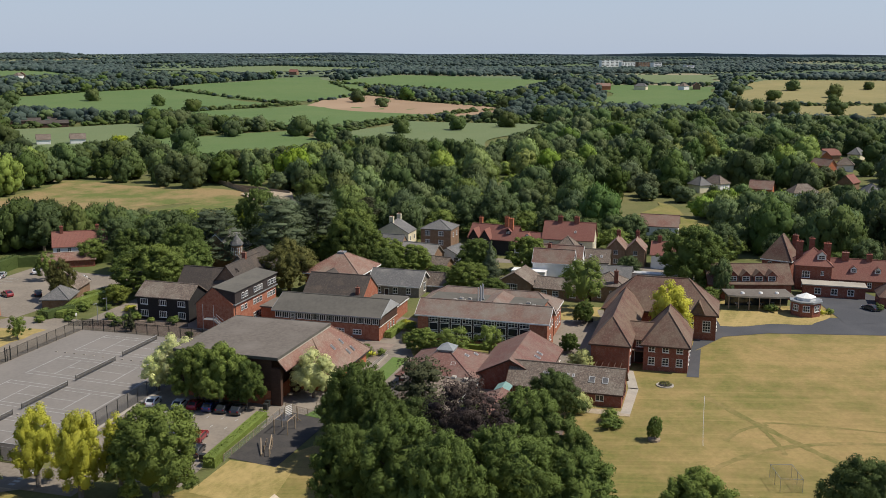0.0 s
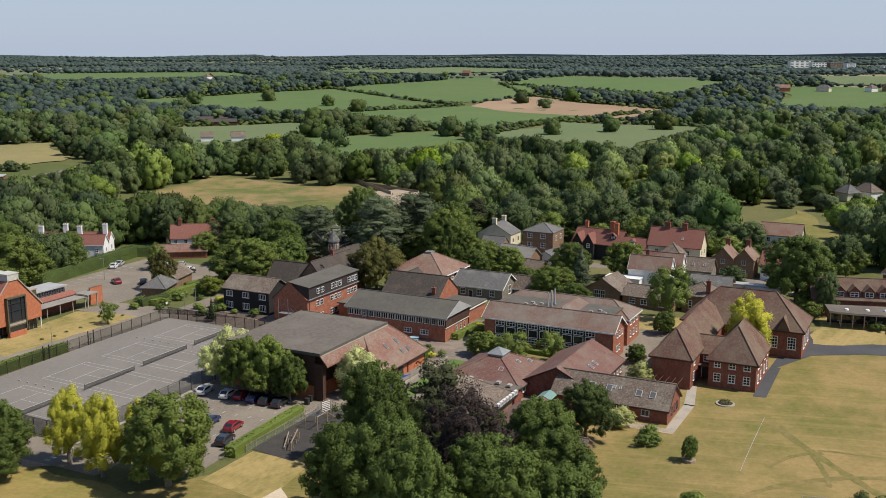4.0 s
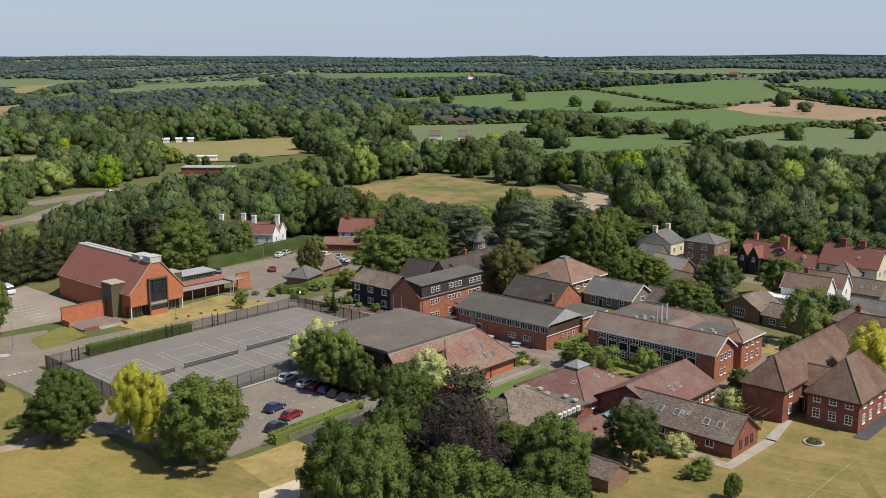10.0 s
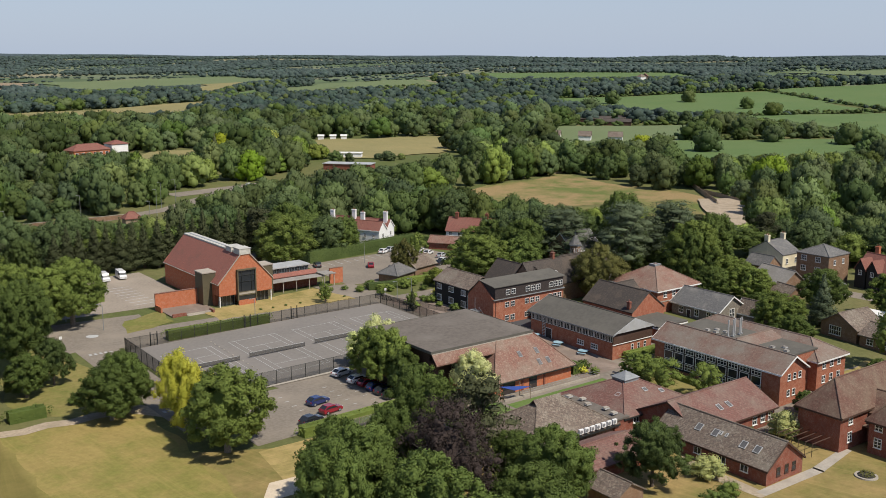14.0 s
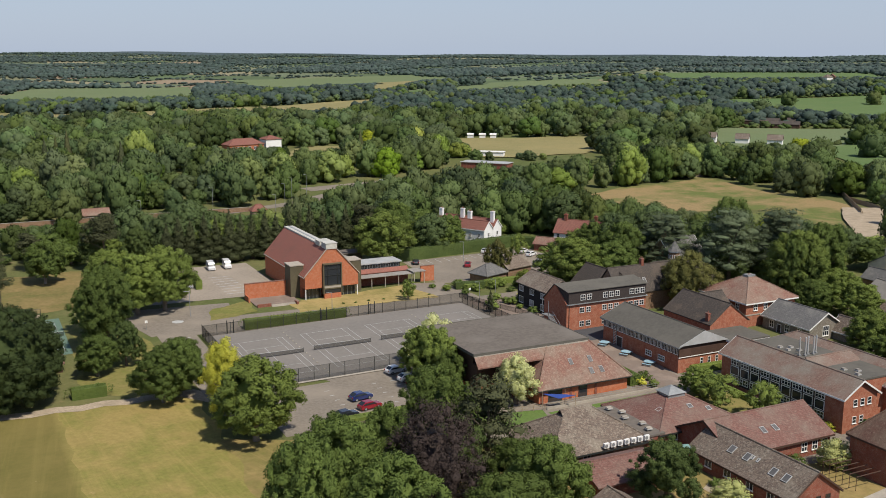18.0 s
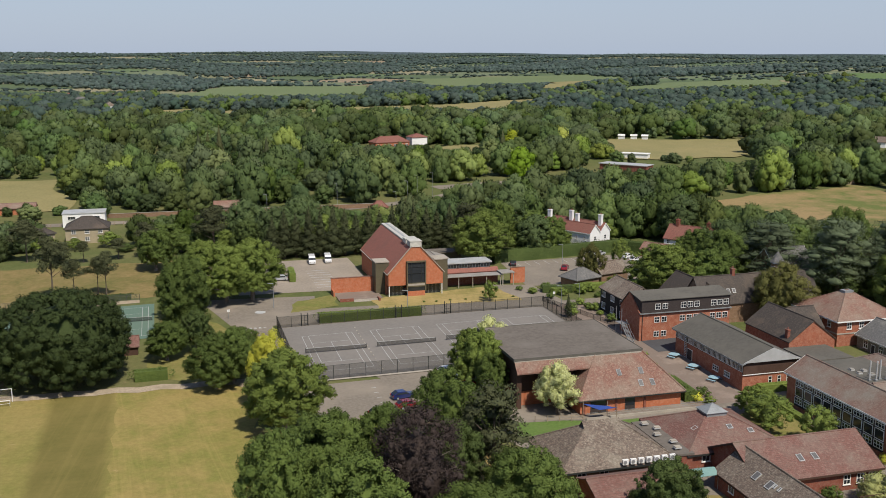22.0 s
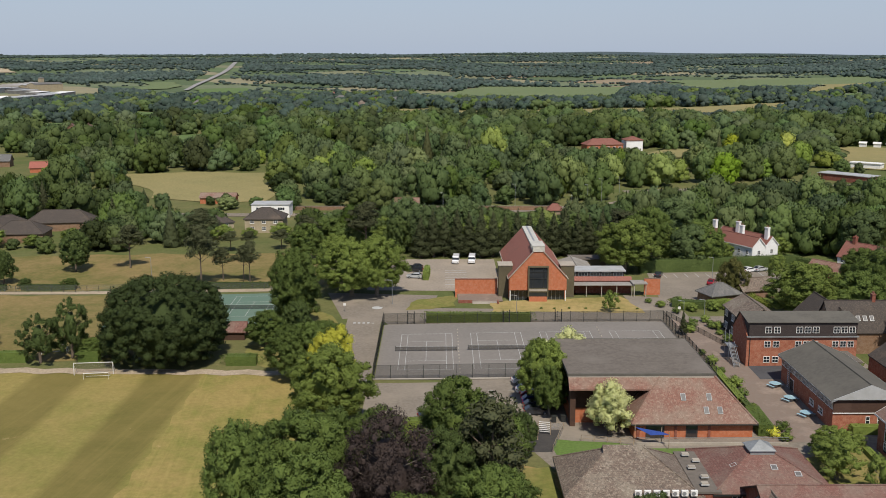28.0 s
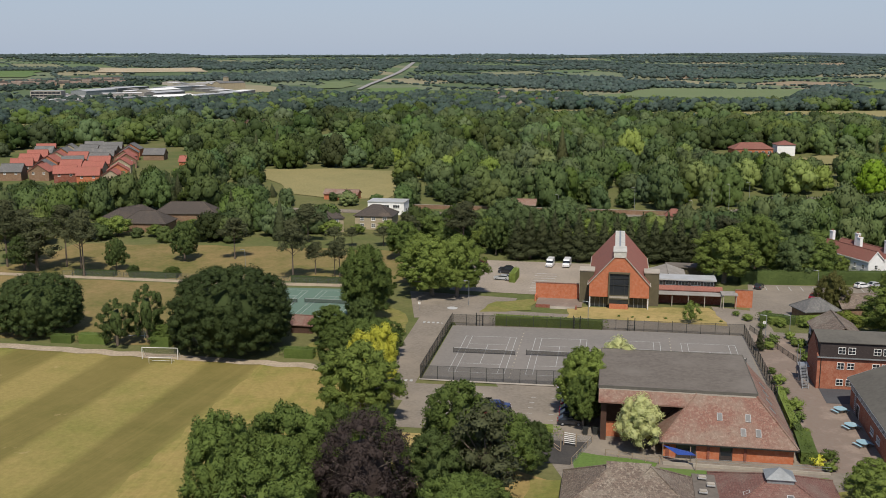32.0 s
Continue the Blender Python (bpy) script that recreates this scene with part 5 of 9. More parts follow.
    def at(self, side, u, z):
        """The pose on a wall: u runs from left to right as one faces it from outside."""
        x, y = {"S": (u, -self.w), "N": (-u, self.w), "W": (-self.l, -u), "E": (self.l, u)}[side]
        return pose(x, y, z, 0, 0, TURN[side])

    def windows(self, side, us, z, w, h, cols=2, rows=2, material=None, sill=True):
        for u in us:
            window(self.root, self.at(side, u, z), w, h, cols, rows, material, sill)
        return self

    def door(self, side, u, w=1.0, h=2.1, material=None, z=0.0):
        d = part("door", Geo().box(-w / 2, -0.06, 0, w / 2, 0.05, h), material or CLAD, self.root, at=self.at(side, u, z))
        part("door_frame", Geo().box(-w / 2 - 0.1, -0.08, 0, -w / 2, 0.05, h + 0.1).box(w / 2, -0.08, 0, w / 2 + 0.1, 0.05, h + 0.1).box(-w / 2, -0.08, h, w / 2, 0.05, h + 0.1), WHITE, d)
        part("handle", Geo().box(w * 0.32, -0.12, 1.0, w * 0.42, -0.06, 1.06), STEEL, d)
        return self

    def on_roof(self, side, u, v, lift=0.0):
        """The pose on a slope, v from eaves (0) to ridge (1)."""
        z = self.e + (self.r - self.e) * v + lift
        ang = math.degrees(math.atan(self.slope))
        if side in "SN":
            s = -1 if side == "S" else 1
            return pose(u, s * self.w * (1 - v), z, -s * ang, 0, 0)
        s = -1 if side == "W" else 1
        return pose(s * self.l * (1 - v), u, z, 0, s * ang, 0)

    def rooflights(self, side, spots, w=0.8, h=1.2):
        for u, v in spots:
            a, b = (w, h) if side in "SN" else (h, w)
            ob = part("rooflight", lattice(a, b, 1, 1, 0.09, 0.05, 0.0, 0.12, True), ZINC, self.roof, "rooflight in a pale metal frame", self.on_roof(side, u, v))
            part("pane", Geo().box(-a / 2 + 0.08, -b / 2 + 0.08, 0.02, a / 2 - 0.08, b / 2 - 0.08, 0.08), BLIND, ob)
        return self

    def chimney(self, x, y, top, size=0.7, material=None, pots=2):
        c = part("chimney", Geo().box(x - size / 2, y - size * 0.7, self.e * 0.8, x + size / 2, y + size * 0.7, top - 0.25)
                 .box(x - size / 2 - 0.08, y - size * 0.7 - 0.08, top - 0.25, x + size / 2 + 0.08, y + size * 0.7 + 0.08, top), material or BRICK_RED, self.root)
        for n in range(pots):
            q = y + (n - (pots - 1) / 2) * 0.5
            part("chimney_pot", Geo().tube((x, q, top), (x, q, top + 0.45), 0.14, 0.11, 8), TILE_RED, c)
        return self

    def dormer(self, side, u, v, w=1.8, h=1.3, wall=None, roof=None):
        m = self.on_roof(side, u, v)
        p = m.translation
        rz = TURN[side]
        g = Geo().box(-w / 2, 0, -0.2, w / 2, 2.4, h)
        g.prism([(-w / 2, 0, h), (w / 2, 0, h), (0, 0, h + w * 0.45)], (0, 0.2, 0))
        d = part("dormer", g, wall or WHITE, self.root, at=pose(*p, 0, 0, rz))
        r = Geo()
        for s in (-1, 1):
            q = [(s * (w / 2 + 0.2), -0.2, h - 0.15), (s * (w / 2 + 0.2), 3.0, h - 0.15), (0, 3.0, h + w * 0.5), (0, -0.2, h + w * 0.5)]
            r.slab(q if s > 0 else q[::-1], 0.12)
        part("dormer_roof", r, roof or TILE_RED, d)
        window(d, pose(0, -0.01, 0.15), w * 0.75, h * 0.8, 2, 2, WHITE, False, "dormer_window")
        return self


def spread(a, b, n):
    return [a + (b - a) * i / (n - 1) for i in range(n)] if n > 1 else [(a + b) / 2]


# the sports hall with its low tiled front
gym = thing("sports_hall", 0, 0, "brick sports hall with flat grey roof and tiled low front", "building", z=0.0)
part("wall", Geo().box(0.3, 1.2, -1, 23.2, 19.6, 8.7), CLAD_BROWN, gym, "dark brown boarded upper walls")
part("plinth_wall", Geo().box(0.2, 1.1, -1, 23.3, 19.7, 2.6), BRICK, gym)
for x0 in (0.0, 7.6):
    part("pier", Geo().box(x0, -0.6, -1, x0 + 0.9, 1.3, 6.9), CLAD_BROWN, gym)
part("flashing", Geo().box(-0.4, -0.5, 8.36, 23.6, -0.41, 8.6), CONCRETE, gym, "pale weathered flashing strip")
flat_roof = part("flat_roof", Geo().box(-0.4, -0.3, 8.65, 23.8, 20.2, 9.0), FELT, gym, "flat grey felt roof with a pale edge")
part("roof_edge", Geo().box(-0.5, -0.4, 8.55, 23.9, -0.3, 9.08).box(-0.5, -0.3, 8.55, -0.4, 20.3, 9.08).box(23.8, -0.3, 8.55, 23.9, 20.3, 9.08).box(-0.4, 20.2, 8.55, 23.8, 20.3, 9.08), FELT_DARK, flat_roof)
part("tiled_skirt", Geo().slab([(-0.4, -1.9, 6.9), (16, -1.9, 6.9), (16, -0.3, 8.7), (-0.4, -0.3, 8.7)], 0.25), TILE, gym, "band of mottled pinkish clay tiles")
low_wall = part("low_wall", Geo().box(9.6, -6.0, -1, 28.7, 1.1, 2.9).box(23.2, 1.1, -1, 28.7, 19.8, 2.9), BRICK, gym)
front_roof = Geo()
front_roof.slab([(9.0, -6.7, 2.75), (29.3, -6.7, 2.75), (23.7, -0.25, 8.62), (14.7, -0.25, 8.62)], 0.2)
front_roof.slab([(9.0, 1.0, 2.75), (9.0, -6.7, 2.75), (14.7, -0.25, 8.62), (14.7, 1.0, 8.62)], 0.2)
front_roof.slab([(29.3, -6.7, 2.75), (29.3, 20, 2.75), (23.7, 20, 8.62), (23.7, -0.25, 8.62)], 0.2)
low_roof = part("low_roof", front_roof, TILE, gym, "mottled clay-tiled hipped roof")
for x0, x1 in ((29.3, 23.7), (9.0, 14.7)):
    part("hip_tiles", Geo().tube((x0, -6.7, 2.8), (x1, -0.25, 8.66), 0.14, 0.14, 6), TILE, low_roof)
part("gutter", Geo().box(9.0, -6.82, 2.5, 29.3, -6.7, 2.66).box(29.3, -6.7, 2.5, 29.42, 20, 2.66), BLACK_STEEL, low_roof)
for x0, v in ((18.0, 0.55), (22.2, 0.55), (21.4, 0.27), (23.6, 0.27)):
    ang = math.degrees(math.atan2(5.87, 6.45))
    rl = part("rooflight", Geo().box(-0.4, -0.65, 0, 0.4, 0.65, 0.1), LEAD, low_roof, "dark rooflight in a lead frame", pose(x0, -6.7 + 6.45 * v, 2.75 + 5.87 * v, ang))
    part("pane", Geo().box(-0.32, -0.55, 0.04, 0.32, 0.55, 0.13), BLIND, rl)
for y0 in (2, 6, 10, 14):
    ang = math.degrees(math.atan2(5.87, 5.6))
    rl = part("rooflight", Geo().box(-0.65, -0.4, 0, 0.65, 0.4, 0.1), LEAD, low_roof, "dark rooflight in a lead frame", pose(26.5, y0, 5.69, 0, ang))
    part("pane", Geo().box(-0.55, -0.32, 0.04, 0.55, 0.32, 0.13), BLIND, rl)
for x0, w in ((13.0, 3.0), (18.9, 1.9)):
    dr = part("double_door", Geo().box(x0 - w / 2, -6.06, 0, x0 + w / 2, -5.9, 2.4), CLAD, gym, "dark brown glazed double door")
    part("pane", Geo().box(x0 - w / 2 + 0.2, -6.09, 0.9, x0 + w / 2 - 0.2, -6.05, 2.2), GLASS, dr)
part("pier", Geo().box(10.0, -6.15, 0, 10.5, -5.95, 2.7).box(16.1, -6.15, 0, 16.5, -5.95, 2.7).box(21.5, -6.15, 0, 21.9, -5.95, 2.7), BRICK_RED, gym)
part("ramp_wall", Geo().box(9.5, -9.0, -0.5, 33.5, -8.8, 0.5), CONCRETE, gym, "pale concrete kerb wall with a rail")
part("handrail", Geo().box(9.5, -8.93, 1.3, 33.5, -8.88, 1.35).box(9.5, -8.93, 0.9, 33.5, -8.88, 0.94), STEEL, gym)
sail = new("sun_sail", Geo().slab([(9.5, -7.4, 2.5), (13.5, -8.4, 2.1), (14.2, -10.6, 2.5), (11.6, -9.3, 1.9)], 0.03).mesh("sun_sail", CANVAS_BLUE))
tagged(sail, "blue canvas sun sail stretched between posts", "awning")
for n, (x0, y0) in enumerate(((9.5, -7.4), (14.2, -10.6), (13.5, -8.4))):
    tagged(new("sail_post", Geo().tube((x0, y0, 0), (x0, y0, 2.9), 0.06, 0.06).mesh("sail_post", WOOD)), "timber post holding the sun sail", "post", "sail posts")

# the orange brick hall
hall = thing("assembly_hall", 2.6, 97, "orange brick hall with steep plum tiled roof and glazed gable", "hall", z=1.0)
g = Geo()
g.box(-7.0, -14.0, -1, 7.0, 17, 6.3)
for y0 in (-17.0, 16.7):
    g.prism([(7.0, y0, 3.0 if y0 < 0 else 6.2), (7.0, y0, 6.3), (1.3, y0, 12.6), (-1.3, y0, 12.6), (-7.0, y0, 6.3), (-7.0, y0, 3.0 if y0 < 0 else 6.2)], (0, 0.35, 0))
g.box(-7.0, -16.7, 3.0, -6.7, -14, 6.3).box(6.7, -16.7, 3.0, 7.0, -14, 6.3)
part("wall", g, BRICK, hall)
part("soffit", Geo().box(-6.9, -16.9, 2.9, 6.9, -13.9, 3.0), OLIVE, hall)
g = Geo()
for s in (-1, 1):
    q = [(s * 7.25, -17.1, 6.0), (s * 7.25, 17.2, 6.0), (s * 1.1, 17.2, 12.9), (s * 1.1, -17.1, 12.9)]
    g.slab(q if s > 0 else q[::-1], 0.22)
hall_roof = part("roof", g, TILE_HALL, hall)
part("ridge_light", Geo().box(-1.25, -13.6, 12.75, 1.25, 17.2, 13.1), RIDGE_PALE, hall_roof, "long pale glazed ridge strip")
part("ridge_bar", Geo().box(-0.2, -13.5, 13.1, 0.2, 17.0, 13.16), STEEL, hall_roof)
for y0, y1, zt in ((-17.2, -13.9, 14.1), (-12.6, -9.4, 13.9)):
    vb = part("roof_vent", Geo().box(-1.45, y0, 12.6, 1.45, y1, zt - 0.15).box(-1.6, y0 - 0.1, zt - 0.15, 1.6, y1 + 0.1, zt), RIDGE_PALE, hall_roof, "boxy white ridge ventilator")
    part("louvre", Geo().box(-1.5, y0 + 0.4, 12.9, 1.5, y1 - 0.4, zt - 0.4), ZINC, vb)
for s in (-1, 1):
    g = Geo().prism([(s * 7.3, -17.25, 5.8), (s * 7.3, -17.25, 6.1), (s * 1.1, -17.25, 13.0), (s * 1.1, -17.25, 12.7)], (0, 0.15, 0))
    part("verge", g, CONCRETE, hall_roof)
part("gutter", Geo().box(-7.45, -17.1, 5.75, -7.25, 17.2, 5.9).box(7.25, -17.1, 5.75, 7.45, 17.2, 5.9), CONCRETE, hall_roof)
for x0, x1 in ((-9.4, -6.0), (6.0, 9.4)):
    tw = part("stair_tower", Geo().box(x0, -13.0, -1, x1, -8.6, 8.2), OLIVE, hall, "olive metal-clad stair tower")
    part("tower_roof", Geo().box(x0 - 0.15, -13.15, 8.2, x1 + 0.15, -8.45, 8.45), CONCRETE, tw)
bay = part("bay_window", Geo().box(-2.5, -17.75, 1.4, -2.2, -16.9, 9.0).box(2.2, -17.75, 1.4, 2.5, -16.9, 9.0).box(-2.5, -17.85, 8.8, 2.5, -16.9, 9.1).box(-2.2, -17.6, 2.6, 2.2, -17.0, 2.9).box(-2.2, -17.6, 3.4, 2.2, -17.0, 3.6), OLIVE, hall, "tall dark-framed bay window")
part("pane", Geo().box(-2.2, -17.45, 1.5, 2.2, -17.3, 8.8), GLASS, bay)
for x0, z0, x1, z1 in ((-1.35, 3.6, -1.25, 8.8), (1.25, 3.6, 1.35, 8.8), (-2.2, 6.0, 2.2, 6.1), (-2.2, 7.6, 2.2, 7.7)):
    part("glazing_bar", Geo().box(x0, -17.6 - 0.01 * (x1 > x0 + 1), z0, x1, -17.45, z1), BLACK_STEEL, bay)
part("lower_panel", Geo().box(-2.2, -17.6, 0, 2.2, -16.9, 1.5), BRICK, hall)
part("spandrel", Geo().box(-2.2, -17.62, 2.9, 2.2, -17.46, 3.4), CONCRETE, bay)
for x0, x1 in ((-6.6, -2.5), (2.5, 6.6)):
    gl = part("glazed_screen", Geo().box(x0, -15.6, 0.1, x1, -15.4, 3.0), GLASS, hall, "dark full-height ground floor glazing")
    bars = Geo()
    for xx in spread(x0, x1, 5):
        bars.box(xx - 0.04, -15.68, 0.0, xx + 0.04, -15.58, 3.0)
    part("mullions", bars, STEEL, gl)
for x0 in (-6.8, 6.8):
    part("column", Geo().tube((x0, -16.8, -0.5), (x0, -16.8, 3.0), 0.13, 0.13, 10), WHITE, hall)
part("door", Geo().box(-7.08, -6, 0, -6.95, -4, 2.2), CLAD, hall)
low = thing("garden_wall", -12.0, 87.2, "low orange brick screen wall with a pale coping", "wall", z=1.0)
part("brickwork", Geo().box(-5.6, -0.2, -1, 5.0, 0.2, 4.2).box(-5.6, -0.2, -1, -5.2, -3.5, 1.6), BRICK, low)
part("coping", Geo().box(-5.7, -0.28, 4.2, 5.0, 0.28, 4.32), TILE, low)
st = thing("terrace_steps", -10.5, 78.6, "pale terrace steps with a brick cheek wall", "steps", z=1.0)
for n in range(4):
    part("step", Geo().box(-3.0, -n * 0.35 - 0.35, -0.6, 3.0, -n * 0.35, 0.55 - n * 0.16), CONCRETE, st)
part("cheek_wall", Geo().box(3.0, -1.7, -0.6, 3.4, 0.4, 0.95), BRICK_RED, st)
part("cheek_wall", Geo().box(-6.4, -0.3, -0.6, -3.0, 0.0, 0.9), BRICK_RED, st)
# covered way and foyer beside the hall
way = thing("covered_way", 20, 86.5, "covered walkway with pale posts and brick back wall", "walkway", z=1.0)
part("back_wall", Geo().box(-9.0, 1.6, -1, 7.0, 2.0, 3.6), BRICK_RED, way)
part("canopy", Geo().box(-9.2, -2.2, 3.1, 7.2, 1.4, 3.25), ZINC_DULL, way, "pale grey flat canopy")
part("tiled_roof", Geo().slab([(-9.2, 1.4, 3.6), (7.2, 1.4, 3.6), (7.2, 2.7, 4.4), (-9.2, 2.7, 4.4)], 0.2), TILE_HALL, way)
for x0 in spread(-8.6, 6.6, 5):
    part("post", Geo().tube((x0, -1.8, -0.5), (x0, -1.8, 3.1), 0.11, 0.11), CONCRETE, way)
part("porch_roof", Geo().box(6.6, -2.6, 3.5, 10.4, 1.6, 3.7), ZINC_DULL, way)
for x0 in (7.1, 10.0):
    part("porch_post", Geo().box(x0 - 0.1, -2.3, -0.5, x0 + 0.1, -2.1, 3.5), CONCRETE, way)
part("end_wall", Geo().box(10.0, 0.0, -1, 14.0, 0.35, 4.4), BRICK, way)
part("end_coping", Geo().box(9.9, -0.08, 4.4, 14.1, 0.43, 4.5), TILE, way)
foyer = House("foyer", 18.0, 92.6, 15, 5.2, 5.5, 5.8, "flat", CLAD, ZINC, "low foyer with clerestory windows and pale flat roof", z=1.0)
foyer.windows("S", spread(-6.0, 6.0, 5), 4.3, 2.4, 1.0, 3, 1, STEEL, False)
House("store_block", 15.0, 108, 9, 12, 3.2, 4.6, "gable_y", CONCRETE, ZINC_DULL, "pale low store with a shallow metal roof", z=1.0, over=0.2)
House("plant_shed", 20.5, 119.5, 10, 5, 3.0, 3.4, "flat", OLIVE, FELT, "dark flat-roofed plant shed by the conifers", z=1.0)

# the three-storey teaching block
block = thing("teaching_block", 48.6, 33, "three-storey orange brick block with dark mansard top floor", "building", z=0.6)
g = Geo().box(-10.6, -4.55, -1.5, 10.8, 4.6, 6.4)
for x0 in (-10.6, 10.5):
    g.prism([(x0, -4.55, 6.4), (x0, 4.6, 6.4), (x0, 0.4, 10.1)], (0.3, 0, 0))
part("wall", g, BRICK_BLOCK, block)
part("boxed_storey", Geo().prism([(-10.3, -4.8, 6.5), (-10.3, 0.4, 6.5), (-10.3, 0.4, 10.1), (-10.3, -4.8, 9.4)], (20.9, 0, 0)), CLAD, block, "dark tile-hung boxed top storey")
part("flat_roof", Geo().slab([(-10.75, -5.1, 9.42), (10.95, -5.1, 9.42), (10.95, 0.5, 10.25), (-10.75, 0.5, 10.25)], 0.14), FELT_DARK, block, "shallow dark grey sheet roof")
part("roof", Geo().slab([(11.0, 5.0, 6.1), (-10.8, 5.0, 6.1), (-10.8, 0.45, 10.24), (11.0, 0.45, 10.24)], 0.2), TILE_DARK, block)
part("parapet_gutter", Geo().box(-10.7, -5.0, 6.35, 11.0, -4.5, 6.55), LEAD, block)
for u in (-6.6, -4.9, -0.6, 1.0, 2.6, 6.6, 8.1, 9.6):
    window(block, pose(u, -4.58, 1.2), 1.25, 1.25, 2, 2, WHITE, False)
    window(block, pose(u, -4.58, 4.3), 1.25, 1.25, 2, 2, WHITE, False)
    window(block, pose(u, -4.83, 7.2), 1.25, 1.25, 2, 2, WHITE, False)
part("downpipe", Geo().tube((-10.0, -4.7, 0), (-10.0, -4.7, 6.4), 0.06, 0.06, 6), BLACK_STEEL, block)
stair = thing("fire_escape", 36.6, 31.2, "grey steel outside stair on the gable end", "staircase", z=0.6)
for n in range(16):
    part("tread", Geo().box(-0.9, -3.6 + n * 0.27, 0.15 + n * 0.2, 0.1, -3.32 + n * 0.27, 0.2 + n * 0.2), STEEL, stair)
for xx in (-0.95, 0.12):
    part("stringer", Geo().prism([(xx, -3.7, -0.2), (xx, 0.9, 3.15), (xx, 0.9, 3.4), (xx, -3.7, 0.15)], (0.06, 0, 0)), STEEL, stair)
    part("handrail", Geo().tube((xx, -3.7, 1.1), (xx, 0.9, 4.4), 0.035, 0.035, 6), STEEL, stair)
    for yy, zz in ((-3.6, 0.2), (-1.4, 1.8), (0.8, 3.4)):
        part("baluster", Geo().tube((xx, yy, zz), (xx, yy, zz + 0.95), 0.03, 0.03, 6), STEEL, stair)
part("landing", Geo().box(-1.0, 0.8, 3.3, 0.9, 3.6, 3.4), STEEL, stair)
for xx, yy in ((-0.95, 0.9), (-0.95, 3.5)):
    part("post", Geo().tube((xx, yy, -0.5), (xx, yy, 6.8), 0.06, 0.06, 6), STEEL, stair)

# the hall with the pale gable and clerestory
sci = House("dining_hall", 48, 8.3, 11.5, 24.5, 5.3, 7.7, "gable_y", BRICK_BLOCK, FELT_DARK, "brick dining hall with pale gable and clerestory glazing", z=0.7, over=0.6, fascia=LEAD)
part("pale_gable", Geo().prism([(6.1, -12.95, 5.25), (0, -12.95, 7.75), (-6.1, -12.95, 5.25)][::-1], (0, 0.12, 0)), ZINC, sci.root, "pale metal-faced gable")
part("gable_band", Geo().box(-5.8, -12.45, 2.9, 5.8, -12.2, 5.2), CLAD_BROWN, sci.root)
part("band_sill", Geo().box(-5.85, -12.5, 2.78, 5.85, -12.2, 2.92), WHITE, sci.root)
for u in spread(-11.4, 11.4, 14):
    window(sci.root, sci.at("W", u, 3.3), 1.5, 1.75, 3, 1, None, False, "clerestory_window")
part("clerestory_band", Geo().box(-5.77, -12.2, 3.2, -5.7, 12.2, 5.1), CLAD, sci.root)
sci.windows("W", (3.2, 7.2), 0.9, 2.0, 1.1, 3, 2)
sci.windows("S", (0.0, 1.9, 3.8), 0.9, 0.7, 1.3, 1, 2)
sci.door("W", -6.5, 1.8, 2.2)
lad = part("roof_ladder", Geo().box(-6.0, 7.4, 0, -5.9, 7.5, 5.0).box(-6.0, 8.3, 0, -5.9, 8.4, 5.0), STEEL, sci.root)
for n in range(14):
    part("rung", Geo().box(-5.98, 7.4, 0.3 + n * 0.34, -5.92, 8.4, 0.36 + n * 0.34), WHITE, lad)

# the glazed laboratory block: two ranges with a flat roof between them
lab = House("laboratory", 50.2, -25.6, 7.6, 28.5, 5.9, 8.3, "gable_y", BRICK_BLOCK, TILE_LAB, "two-storey brick laboratory range with a glazed front", z=0.5, over=0.5, fascia=WHITE)
part("glazed_front", Geo().box(-3.92, -10.4, 0.5, -3.82, 11.8, 5.6), CLAD, lab.root, "dark panels between white-framed windows")
for u in spread(-10.6, 9.4, 9):
    window(lab.root, pose(-3.93, -u, 4.2, 0, 0, -90), 2.1, 1.3, 3, 2, None, False)
    window(lab.root, pose(-3.93, -u, 2.3, 0, 0, -90), 2.1, 1.7, 1, 1, None, False)
    window(lab.root, pose(-3.93, -u, 0.9, 0, 0, -90), 2.1, 1.2, 3, 2, None, False)
lab.windows("S", (-1.2, 0.4, 2.0), 3.9, 0.9, 1.2, 1, 2).windows("S", (-1.2, 0.4), 1.0, 0.9, 1.2, 1, 2)
lab2 = House("laboratory", 63.2, -24, 9.2, 30.5, 5.7, 8.2, "hip_y", BRICK_BLOCK, TILE_LAB, "two-storey brick laboratory range with hipped tile roof", z=0.5, over=0.5, fascia=WHITE)
lab2.windows("S", (-2.4, 0.0, 2.4), 3.7, 1.1, 1.4, 2, 2).windows("S", (-2.4, 0.0, 2.4), 1.0, 1.1, 1.4, 2, 2)
link = House("laboratory_link", 56.4, -24.6, 9.6, 25.5, 6.9, 7.2, "flat", BRICK_BLOCK, FELT_DARK, "flat-roofed link between the laboratory ranges", z=0.5, over=0.1)
cross = House("laboratory_cross_roof", 56.4, -27, 10.4, 7.4, 6.8, 8.25, "gable_x", BRICK_BLOCK, TILE_LAB, "cross gable between the laboratory ranges", z=0.5, over=0.2)
for n in range(5):
    fl = thing("flue", 53.6 + n * 1.0, -23.1 - (n % 2) * 0.4, "tall pale metal fume flue on the laboratory roof", "flue", group="laboratory flues", z=7.7)
    part("pipe", Geo().tube((0, 0, 0), (0, 0, 3.4), 0.14, 0.14, 8), ZINC, fl)
    part("base", Geo().box(-0.25, -0.25, 0, 0.25, 0.25, 0.25), LEAD, fl)
